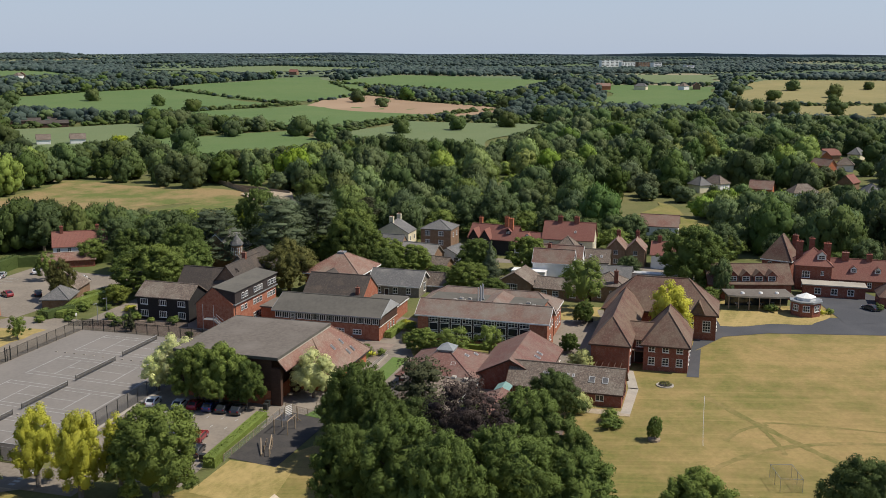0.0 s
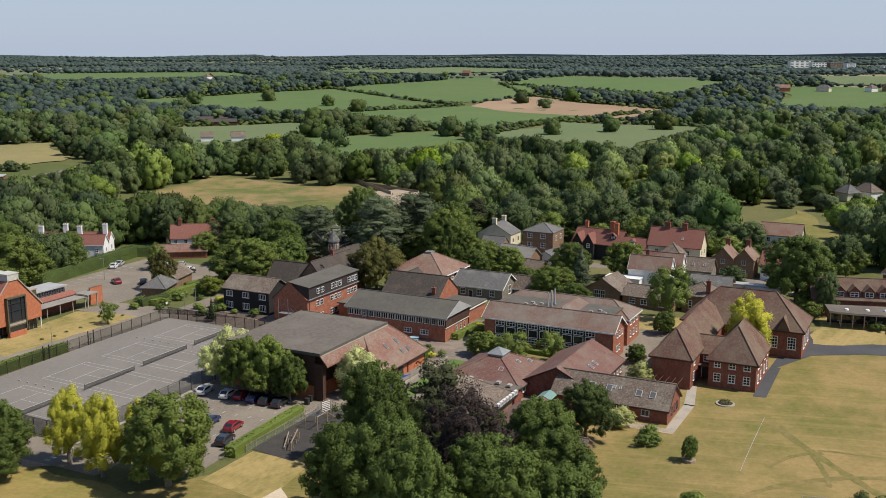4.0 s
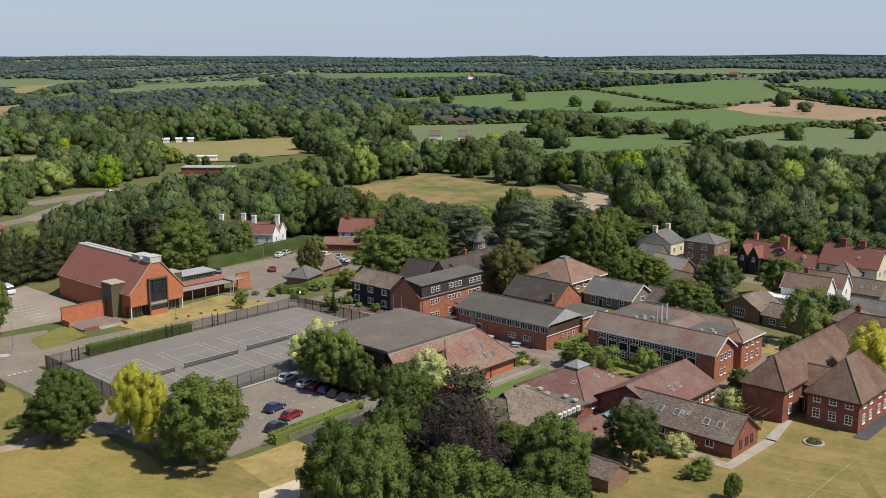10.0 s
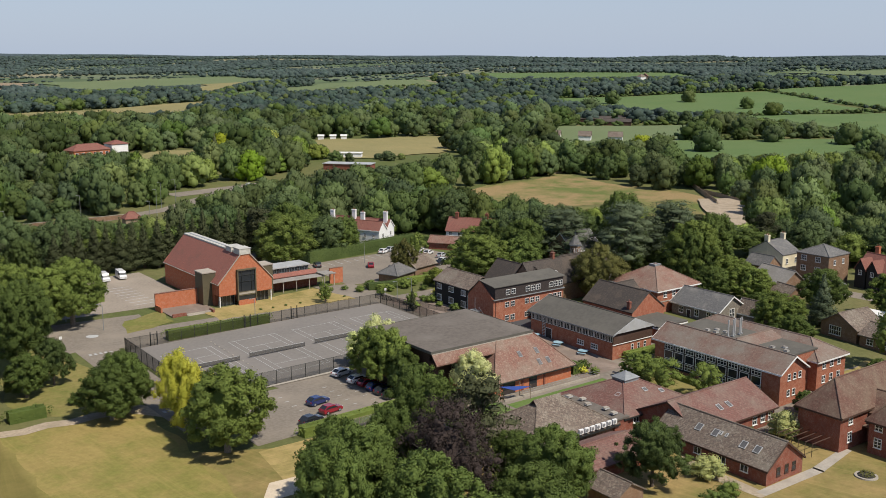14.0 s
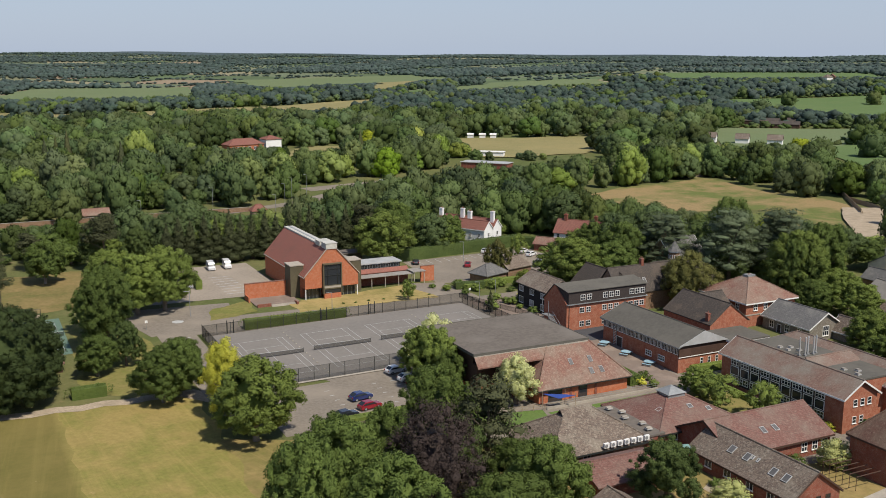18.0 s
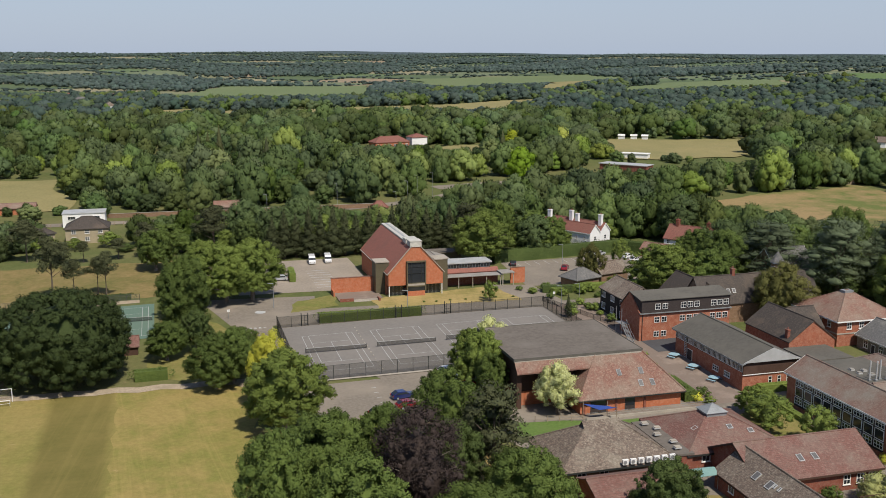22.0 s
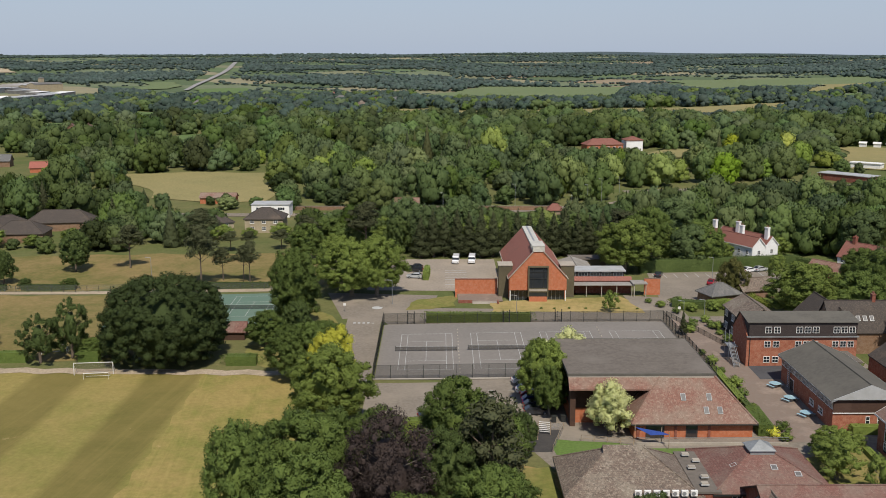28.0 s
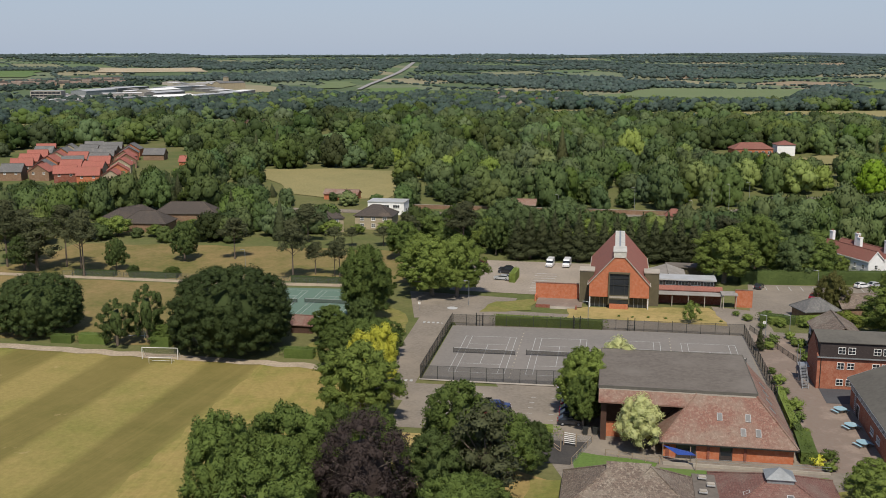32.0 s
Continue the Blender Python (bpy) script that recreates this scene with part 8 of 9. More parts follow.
# ---- parked cars ----
CAR_PAINTS = {"white": (0.75, 0.75, 0.75), "red": (0.24, 0.01, 0.02), "blue": (0.014, 0.025, 0.105), "dark": (0.02, 0.022, 0.028), "grey": (0.13, 0.15, 0.17), "silver": (0.42, 0.43, 0.44)}
PAINT = {}
for key, colour in CAR_PAINTS.items():
    m, nt, b, geo = base_material(key + "_car_paint", 0.25, 0.0, 0.6)
    c = mix_rgb(nt, ramp(nt, noise_tex(nt, geo.outputs["Position"], 2.0), 0.3, 0.7), [v * 0.92 for v in colour], colour)
    nt.links.new(c, b.inputs["Base Color"])
    b.inputs["Coat Weight"].default_value = 0.6
    PAINT[key] = m
LAMP_RED = surface("tail_lamp_red", (0.3, 0.01, 0.01), 0.3)
CARS = {}


def shell(profile, half, inset, name, material):
    """A car body: a side profile swept across, with its upper corners drawn in."""
    bm = bmesh.new()
    rows = []
    top = max(z for x, z in profile)
    low = min(z for x, z in profile)
    for s, k in ((-1, 1.0), (-0.8, 0.0), (0.8, 0.0), (1, 1.0)):
        rows.append([bm.verts.new((x * (1 - 0.025 * k), s * half * (1 - inset * k * (z - low) / (top - low)), z - 0.03 * k * (z > low + 0.2))) for x, z in profile])
    n = len(profile)
    for r0, r1 in zip(rows, rows[1:]):
        for k in range(n):
            bm.faces.new((r0[k], r0[(k + 1) % n], r1[(k + 1) % n], r1[k]))
    bm.faces.new(rows[0][::-1])
    bm.faces.new(rows[-1])
    bmesh.ops.recalc_face_normals(bm, faces=bm.faces)
    me = bpy.data.meshes.new(name)
    bm.to_mesh(me)
    bm.free()
    me.materials.append(material)
    return me


def car(x, y, rz, paint, label, van=False):
    key = (paint, van)
    m = pose(x, y, z_at(x, y) + 0.07, 0, 0, rz)
    if key in CARS:
        return tagged(copy_thing(CARS[key], m), label)
    root = thing("van" if van else "car", x, y, label, "van" if van else "car", rz, "parked vehicles")
    root.matrix_basis = m
    if van:
        body = [(-2.6, 0.35), (2.6, 0.35), (2.65, 0.95), (2.0, 1.25), (1.4, 2.2), (-2.55, 2.25), (-2.65, 1.0)]
        glass = [(1.3, 1.3), (2.02, 1.28), (1.46, 2.08), (0.7, 2.08), (0.7, 1.3)]
    else:
        body = [(-2.1, 0.3), (2.1, 0.3), (2.15, 0.7), (1.95, 0.84), (1.0, 0.96), (0.25, 1.45), (-1.2, 1.48), (-1.95, 1.02), (-2.12, 0.72)]
        glass = [(0.92, 0.98), (0.28, 1.40), (-1.15, 1.42), (-1.82, 1.02)]
    part("body", shell(body, 0.88 if not van else 0.98, 0.1, "body", PAINT[paint]), None, root)
    part("side_glass", shell(glass, 0.885 if not van else 0.985, 0.12, "side_glass", GLASS), None, root)
    if not van:
        part("windscreen", Geo().add([(1.0, -0.7, 0.975), (1.0, 0.7, 0.975), (0.3, 0.62, 1.44), (0.3, -0.62, 1.44)], [(0, 1, 2, 3)]), GLASS, root)
        part("rear_window", Geo().add([(-1.92, -0.66, 1.05), (-1.26, -0.6, 1.47), (-1.26, 0.6, 1.47), (-1.92, 0.66, 1.05)], [(0, 1, 2, 3)]), GLASS, root)
    for wx in (-1.3, 1.32):
        for s in (-1, 1):
            w = part("wheel", Geo().tube((wx, s * 0.7, 0.31), (wx, s * 0.9, 0.31), 0.31, 0.31, 14), RUBBER, root)
            part("rim", Geo().tube((wx, s * 0.9, 0.31), (wx, s * 0.92, 0.31), 0.2, 0.18, 10), STEEL, w)
    e = body[2][0]
    for s in (-1, 1):
        part("headlight", Geo().box(e - 0.1, s * 0.62 - 0.16, 0.62, e + 0.02, s * 0.62 + 0.16, 0.76), ZINC, root)
        part("tail_light", Geo().box(-e - 0.01, s * 0.66 - 0.12, 0.72, -e + 0.1, s * 0.66 + 0.12, 0.92), LAMP_RED, root)
        part("mirror", Geo().box(0.75, s * 0.98 - 0.1, 0.96, 0.9, s * 0.98 + 0.1, 1.08), PAINT[paint], root)
    CARS[key] = root
    return root


for x, y, rz, paint, label in ((-6.0, 21.3, 12, "white", "white estate car parked at the kerb"), (-5.6, 16.2, 8, "white", "white hatchback in a car park bay"), (-5.0, 13.5, 6, "red", "red hatchback in a car park bay"),
                               (-5.0, 10.6, 5, "blue", "blue hatchback in a car park bay"), (-4.9, 8.0, 5, "dark", "dark hatchback in a car park bay"), (-5.0, 5.2, 5, "dark", "black hatchback in a car park bay"),
                               (-17.6, 10.4, 10, "blue", "blue hatchback on the open car park"), (-17.9, 5.4, 10, "red", "red hatchback on the open car park"), (-23.2, 2.9, 12, "dark", "dark estate car near the hedge"),
                               (50.3, 98, 60, "red", "red car in the north car park"), (74.7, 108.3, 30, "white", "white car by the hedge"), (75.3, 97.5, 30, "silver", "silver car by the hedge"), (71, 91, 20, "white", "white car in the north car park"),
                               (38.3, 107.6, 70, "dark", "dark car below the hedge"), (64.7, 113.0, 30, "white", "white car below the hedge"), (53, 91, 40, "dark", "dark car near the lodge"), (68.2, 114.2, 30, "silver", "silver car below the hedge"), (68.5, 88.6, 10, "dark", "black car in the north car park"), (74.4, 103, 30, "white", "white hatchback by the hedge"),
                               (-28.1, 114.3, 170, "dark", "dark car by the clipped hedge"), (-28.3, 117.5, 170, "dark", "black car by the clipped hedge"), (-28.2, 106, 170, "silver", "silver car by the clipped hedge"), (-36, 124, 80, "red", "red car under the trees")):
    car(x, y, rz, paint, label)
for x, y, paint, label in ((-16.7, 126, "white", "white van parked below the conifers"), (-12, 126.5, "white", "white minibus parked below the conifers"), (96, 268, "white", "white van on the far road")):
    car(x, y, -95, paint, label, True)
for x, y, rz, paint in ((104, -110, 40, "dark"), (120, -66, 80, "grey"), (129, -70, 85, "silver"), (116, -2, 10, "dark")):
    car(x, y, rz, paint, "car parked by the village houses")

# ---- bay marks ----
bays = thing("bay_marks", -18, 10, "short faded white parking bay marks", "markings", z=0.0)
for n in range(6):
    for x0 in (-8.4, -12.2, -21.5):
        y0 = 3.8 + n * 2.7
        z0 = z_at(x0, y0) + 0.075
        part("mark", Geo().box(x0 + 18 - 0.45, y0 - 10 - 0.06, z0 - 0.03, x0 + 18 + 0.45, y0 - 10 + 0.06, z0), LINE, bays)
nb = thing("bay_marks", 50, 100, "white parking bay lines", "markings", z=0.0)
for n in range(11):
    z0 = z_at(37 + n * 3.0, 109) + 0.09
    part("mark", Geo().box(-13 + n * 3.0, 5.5 + n * 0.25, z0 - 0.04, -12.85 + n * 3.0, 10 + n * 0.25, z0), LINE, nb)
hb = thing("bay_marks", -25, 115, "white parking bay lines", "markings", z=0.0)
for n in range(8):
    z0 = z_at(-12, 97 + n * 3) + 0.09
    part("mark", Geo().box(5.0, -20 + n * 2.9, z0 - 0.04, 11.0, -19.8 + n * 2.9, z0), LINE, hb)
for x0, y0, ln in ((-38.2, 62.5, 6), (-38.2, 22.8, 6)):
    zb = thing("zebra_crossing", x0, y0, "white crossing bars on the drive", "markings", z=z_at(x0, y0) + 0.08)
    for n in range(6):
        part("bar", Geo().box(-3 + n * 1.05, -0.5, -0.04, -2.45 + n * 1.05, 0.5, 0.0), LINE, zb)
mr_ = thing("mini_roundabout", -36.5, 75, "white painted roundabout disc", "markings", z=z_at(-36.5, 75) + 0.09)
part("disc", Geo().tube((0, 0, -0.05), (0, 0, 0.0), 1.3, 1.3, 20), LINE, mr_)

# ---- outdoor furniture ----
for n, y0 in enumerate((16.8, 9.7, 2.6)):
    tb = thing("picnic_table", 39.9 + n * 0.3, y0, "pale blue picnic table on a pale pedestal", "picnic table", 28, "picnic tables")
    part("tabletop", Geo().prism([(-0.95, -0.55, 0.72), (-0.55, -1.0, 0.72), (0.55, -1.0, 0.72), (0.95, -0.55, 0.72), (0.95, 0.55, 0.72), (0.55, 1.0, 0.72), (-0.55, 1.0, 0.72), (-0.95, 0.55, 0.72)], (0, 0, 0.06)), PLASTIC_BLUE, tb)
    part("pedestal", Geo().box(-0.28, -0.5, 0, 0.28, 0.5, 0.72), CONCRETE, tb)
    for s in (-1, 1):
        part("bench", Geo().box(s * 1.15 - 0.2, -0.9, 0.42, s * 1.15 + 0.2, 0.9, 0.47), PLASTIC_BLUE, tb)
        part("bench_leg", Geo().box(s * 1.15 - 0.12, -0.6, 0, s * 1.15 + 0.12, 0.6, 0.42), CONCRETE, tb)
for n, (x0, y0, w, h) in enumerate(((-88.3, 27.0, 7.32, 2.44), (-87, 24.4, 4.6, 1.2), (-101, 40.5, 5.0, 2.0))):
    gl = thing("goal", x0, y0, "white football goal with a slack net", "goal", 6, "football goals")
    for s in (-1, 1):
        part("post", Geo().tube((s * w / 2, 0, 0), (s * w / 2, 0, h), *((0.06, 0.06) if w > 4.9 else (0.025, 0.025)), 8), WHITE, gl)
        part("stay", Geo().tube((s * w / 2, 0, h), (s * w / 2, 1.8, 0.05), 0.03, 0.03, 6), WHITE, gl)
    part("crossbar", Geo().tube((-w / 2, 0, h), (w / 2, 0, h), 0.06, 0.06, 8), WHITE, gl)
    part("ground_bar", Geo().tube((-w / 2, 1.8, 0.05), (w / 2, 1.8, 0.05), 0.04, 0.04, 6), WHITE, gl)
    part("net", Geo().slab([(-w / 2, 0, h), (w / 2, 0, h), (w / 2, 1.8, 0.06), (-w / 2, 1.8, 0.06)], 0.02), NET_WHITE, gl)
pl = thing("climbing_frame", -9.5, -6.2, "timber climbing frame with monkey bars", "play equipment")
for x0, y0 in ((-2.6, -1.2), (-2.6, 1.2), (0.4, -1.2), (0.4, 1.2), (3.6, -0.2)):
    part("post", Geo().tube((x0, y0, 0), (x0, y0, 2.5), 0.09, 0.09, 8), WOOD, pl)
for y0 in (-1.2, 1.2):
    part("beam", Geo().tube((-2.8, y0, 2.4), (0.6, y0, 2.4), 0.08, 0.08, 8), WOOD, pl)
for n in range(7):
    part("rung", Geo().tube((-2.4 + n * 0.45, -1.2, 2.4), (-2.4 + n * 0.45, 1.2, 2.4), 0.035, 0.035, 6), STEEL, pl)
part("sloping_ladder", Geo().tube((0.4, -0.8, 2.4), (3.6, -0.8, 0.2), 0.06, 0.06, 6).tube((0.4, 0.4, 2.4), (3.6, 0.4, 0.2), 0.06, 0.06, 6), WOOD, pl)
pl2 = thing("balance_trail", -18.5, -7, "low timber balance trail with posts", "play equipment", 20)
for n in range(7):
    part("post", Geo().tube((-3 + n, (-1) ** n * 0.5, 0), (-3 + n, (-1) ** n * 0.5, 0.7 + 0.25 * (n % 3)), 0.09, 0.09, 8), WOOD, pl2)
part("beam", Geo().tube((-3, -0.5, 1.3), (1, -0.5, 2.0), 0.1, 0.1, 8).tube((-2.6, 0.8, 0.3), (2.6, 1.4, 0.9), 0.1, 0.1, 8), WOOD, pl2)
part("upright", Geo().tube((-3, -0.5, 0), (-3, -0.5, 1.4), 0.1, 0.1, 8).tube((1, -0.5, 0), (1, -0.5, 2.1), 0.1, 0.1, 8), WOOD, pl2)
pl3 = thing("scramble_net", -4.6, -4.2, "white-runged climbing panel on posts", "play equipment", -15)
for s in (-1, 1):
    part("post", Geo().tube((s * 1.0, 0, 0), (s * 1.0, 0, 2.3), 0.08, 0.08, 8), WOOD, pl3)
for n in range(6):
    part("rung", Geo().box(-1.0, -0.04, 0.5 + n * 0.32, 1.0, 0.04, 0.58 + n * 0.32), WHITE, pl3)
ring_bed = thing("flower_bed", 31.3, -65.2, "round dark flower bed with a pale stone rim", "flower bed", z=0.02)
part("rim", Geo().tube((0, 0, -0.2), (0, 0, 0.18), 1.7, 1.65, 24), CONCRETE, ring_bed)
part("soil", Geo().tube((0, 0, 0.1), (0, 0, 0.3), 1.3, 1.2, 20), SOFT_PLAY, ring_bed)
v_, f_, n_ = leaves(np.array([[0, 0, 0.35]]), np.array([[1.1, 1.1, 0.35]]), 260, 0.13)
part("plants", tri_mesh("plants", v_, f_, LEAF_OLIVE, True, n_), None, ring_bed)
tree_bed = thing("planter", 2.9, -65.3, "low timber planter round the young tree", "planter", z=0.0)
part("kerb", Geo().tube((0, 0, -0.2), (0, 0, 0.35), 1.1, 1.05, 8), WOOD, tree_bed)
trac = thing("tractor_mower", 73.4, -44.7, "green ride-on mower parked by the school", "mower", 30)
part("body", Geo().box(-1.4, -0.6, 0.5, 0.4, 0.6, 1.2).box(0.4, -0.7, 0.5, 1.4, 0.7, 0.9), ARTIFICIAL, trac)
part("cab", Geo().box(-0.2, -0.55, 1.2, 0.9, 0.55, 2.1), GLASS, trac)
for wx in (-1.0, 1.0):
    for s in (-1, 1):
        part("wheel", Geo().tube((wx, s * 0.6, 0.45), (wx, s * 0.85, 0.45), 0.45, 0.45, 12), RUBBER, trac)
for x0, y0 in ((-25.5, 0.6), (-0.8, 1.6), (-2.4, 1.2)):
    bn = thing("litter_bin", x0, y0, "dark wheeled bin by the hedge", "bin", group="bins")
    part("tub", Geo().prism([(-0.35, -0.35, 0), (0.35, -0.35, 0), (0.4, 0.4, 0), (-0.4, 0.4, 0)], (0, 0, 1.1)), BLACK_STEEL, bn)
    part("lid", Geo().box(-0.44, -0.4, 1.1, 0.44, 0.46, 1.2), BLACK_STEEL, bn)


cage = thing("practice_cage", -9.0, -85.0, "low wire practice cage of thin steel posts on dry grass", "cage", 14)
for x0 in (-2.6, 0.0, 2.6):
    for y0 in (-1.6, 1.6):
        part("post", Geo().tube((x0, y0, -0.2), (x0, y0, 2.1), 0.035, 0.035, 6), STEEL, cage)
for y0 in (-1.6, 1.6):
    part("rail", Geo().tube((-2.6, y0, 2.08), (2.6, y0, 2.08), 0.03, 0.03, 6), STEEL, cage)
    part("mesh_side", Geo().box(-2.6, y0 - 0.01, 0.05, 2.6, y0 + 0.01, 2.05), NET_THIN, cage)
for x0 in (-2.6, 2.6):
    part("rail", Geo().tube((x0, -1.6, 2.08), (x0, 1.6, 2.08), 0.03, 0.03, 6), STEEL, cage)
    part("mesh_side", Geo().box(x0 - 0.01, -1.6, 0.05, x0 + 0.01, 1.6, 2.05), NET_THIN, cage)


def street_lamp(x, y, tall, label="grey steel street lamp", arm=0.8):
    s = thing("street_lamp", x, y, label, "street lamp", group="street lamps")
    part("pole", Geo().tube((0, 0, -0.2), (0, 0, tall), 0.09, 0.05, 8), STEEL, s)
    part("arm", Geo().tube((0, 0, tall), (-arm, 0, tall + 0.1), 0.04, 0.04, 6), STEEL, s)
    part("head", Geo().box(-arm - 0.5, -0.12, tall + 0.05, -arm, 0.12, tall + 0.17), LEAD, s)


for x0, y0, tl in ((-33, 78, 6), (-4, 62, 6), (33.5, 60, 5), (38.5, 61, 5), (8, 225, 10), (36, 224, 10), (44, 240, 10), (28, 210, 8), (-20, 216, 8), (52, 245, 10), (-96, 94.5, 9), (52, 104, 6)):
    street_lamp(x0, y0, tl)
for x0, y0 in ((-37.6, 90), (-44, 72), (34, 66)):
    sg = thing("sign_post", x0, y0, "small sign on a steel post", "sign", group="signs")
    part("pole", Geo().tube((0, 0, -0.2), (0, 0, 2.2), 0.04, 0.04, 6), STEEL, sg)
    part("plate", Geo().box(-0.3, -0.03, 1.6, 0.3, 0.0, 2.2), WHITE, sg)

wl = thing("lane_wall", -20, 224, "long brown brick wall along the lane", "wall", z=z_at(-20, 224))
part("coping", Geo().box(-62, -0.2, 1.7, 46, 0.2, 1.8), CONCRETE, wl)
part("brickwork", Geo().box(-62, -0.12, -1.5, 46, 0.12, 1.7), BRICK_BROWN, wl)

# ---- woods ----
HOUSE_NAMES = ("tree", "shrub")
VILLAGE = [ob for ob in scene.objects if ob.parent is None and ob.type in ("EMPTY", "MESH") and 60 < ob.location.x < 190 and -130 < ob.location.y < 60]


def inside(px, py, quad, grow=0.0):
    q = np.array(quad, float)
    c = q.mean(0)
    q = c + (q - c) * (1 + grow / np.maximum(np.linalg.norm(q - c, axis=1), 1e-6))[:, None]
    hit = np.zeros(px.shape, bool)
    k = len(q) - 1
    for n in range(len(q)):
        (xa, ya), (xb, yb) = q[n], q[k]
        cross = ((ya > py) != (yb > py)) & (px < (xb - xa) * (py - ya) / (yb - ya + 1e-12) + xa)
        hit ^= cross
        k = n
    return hit


OPEN = [(c, 2.0) for c, _, _ in FIELDS]
OPEN += [(q, 0) for q in (((-240, -260), (62, -260), (62, 70), (-240, 92)), ((-200, 78), (-44, 78), (-44, 143), (-178, 143)), ((-46, 60), (84, 60), (84, 117), (42, 120), (42, 141), (-30, 141), (-50, 134)), ((60, -260), (160, -260), (152, 34), (60, 34)),
                          ((62, 34), (98, 34), (98, 58), (62, 58)), ((64, 112), (110, 96), (112, 118), (84, 138)), ((-130, 204), (-10, 208), (-10, 221), (-130, 218)), ((-15, 208), (48, 228), (44, 242), (-15, 222)), ((42, 226), (102, 270), (96, 284), (38, 242)),
                          ((56, 258), (252, 298), (252, 326), (54, 276)), ((-330, 232), (-208, 236), (-200, 335), (-240, 385), (-276, 425), (-332, 405)), ((-96, 160), (-66, 160), (-66, 222), (-96, 222)), ((-182, 154), (-136, 158), (-134, 196), (-180, 196)),
                          ((8, 200), (34, 200), (34, 218), (8, 218)), ((52, 410), (110, 410), (110, 444), (52, 444)), ((150, 282), (186, 282), (186, 322), (150, 322)), ((226, 430), (256, 430), (256, 452), (226, 452)),
                          ((-840, 1120), (-690, 985), (-590, 1090), (-556, 1440), (-640, 1680), (-780, 1880), (-1080, 1880), (-1150, 1500), (-960, 1340)), ((-500, 1500), (-430, 1500), (-490, 2060), (-550, 2060)), ((-550, 2050), (-486, 2050), (-590, 2780), (-670, 2780)), ((-670, 2770), (-590, 2770), (-720, 3530), (-800, 3530)), ((20, 208), (24, 208), (60, 262), (54, 262)), ((58, 122), (74, 114), (82, 132), (64, 146)))]
SEEN = OPEN[len(FIELDS) + 6:]
SEEN += [(((x - 8, y - 8), (x + 8, y - 8), (x + 8, y + 8), (x - 8, y + 8)), 0) for x, y in FAR_HOUSES[:17] + FAR_HOUSES[22:]]
SEEN += [(((-284, 522), (-246, 532), (-246, 552), (-284, 546)), 0)]
OPEN += [(((-284, 522), (-246, 532), (-246, 552), (-284, 546)), 0)]
SEEN += [(((166, -64), (186, -64), (186, -44), (166, -44)), 0), (((366, 318), (390, 318), (390, 350), (366, 350)), 0), (((488, 410), (540, 410), (540, 465), (488, 465)), 0)]
OPEN += [(((x - 14, y - 14), (x + 6, y - 14), (x + 6, y + 8), (x - 14, y + 8)), 0) for x, y in FAR_HOUSES]


def scatter(r0, r1, gap, keep=1.0, low=-22.0, high=132.0, hedges=0.0):
    """Jittered places in the woods between two distances."""
    half = r1 + gap
    a = np.arange(-half, half, gap)
    x, y = np.meshgrid(a, a)
    x, y = (v + rng.uniform(-0.42, 0.42, v.shape) * gap for v in (x, y))
    x, y = x.ravel(), y.ravel()
    r, b = np.hypot(x + 20, y + 20), np.degrees(np.arctan2(y + 40, x + 40))
    ok = (r >= r0) & (r < r1) & (b > low) & (b < high) & (rng.uniform(size=x.shape) < keep)
    x, y = x[ok], y[ok]
    top = np.full(x.shape, 40.0)
    for q, grow in OPEN:
        top[inside(x, y, q, grow)] = 0
    # tree heights capped to fit the camera's view of open land, roads and houses
    for k in (0.03, 0.06, 0.09, 0.12, 0.16, 0.2, 0.25):
        limit = 60 * k / (1 + k) * 1.15 + 1.5
        px, py = x + (x + 90) * k, y + (y + 120) * k
        for q, grow in OPEN[:len(FIELDS)] + SEEN:
            hit = inside(px, py, q, 0)
            top[hit] = np.minimum(top[hit], limit)
    if hedges:
        row = np.abs(((0.8 * x + 0.6 * y + 60 * np.sin(y * 0.004)) / 150) % 1 - 0.5)
        row2 = np.abs(((0.6 * x - 0.8 * y + 60 * np.sin(x * 0.005)) / 210) % 1 - 0.5)
        top = np.where((row < hedges / 150) | (row2 < hedges / 210), (top > 0) * rng.uniform(3, 9, x.shape), 0)
    ok = top > 2.5
    return x[ok], y[ok], top[ok]


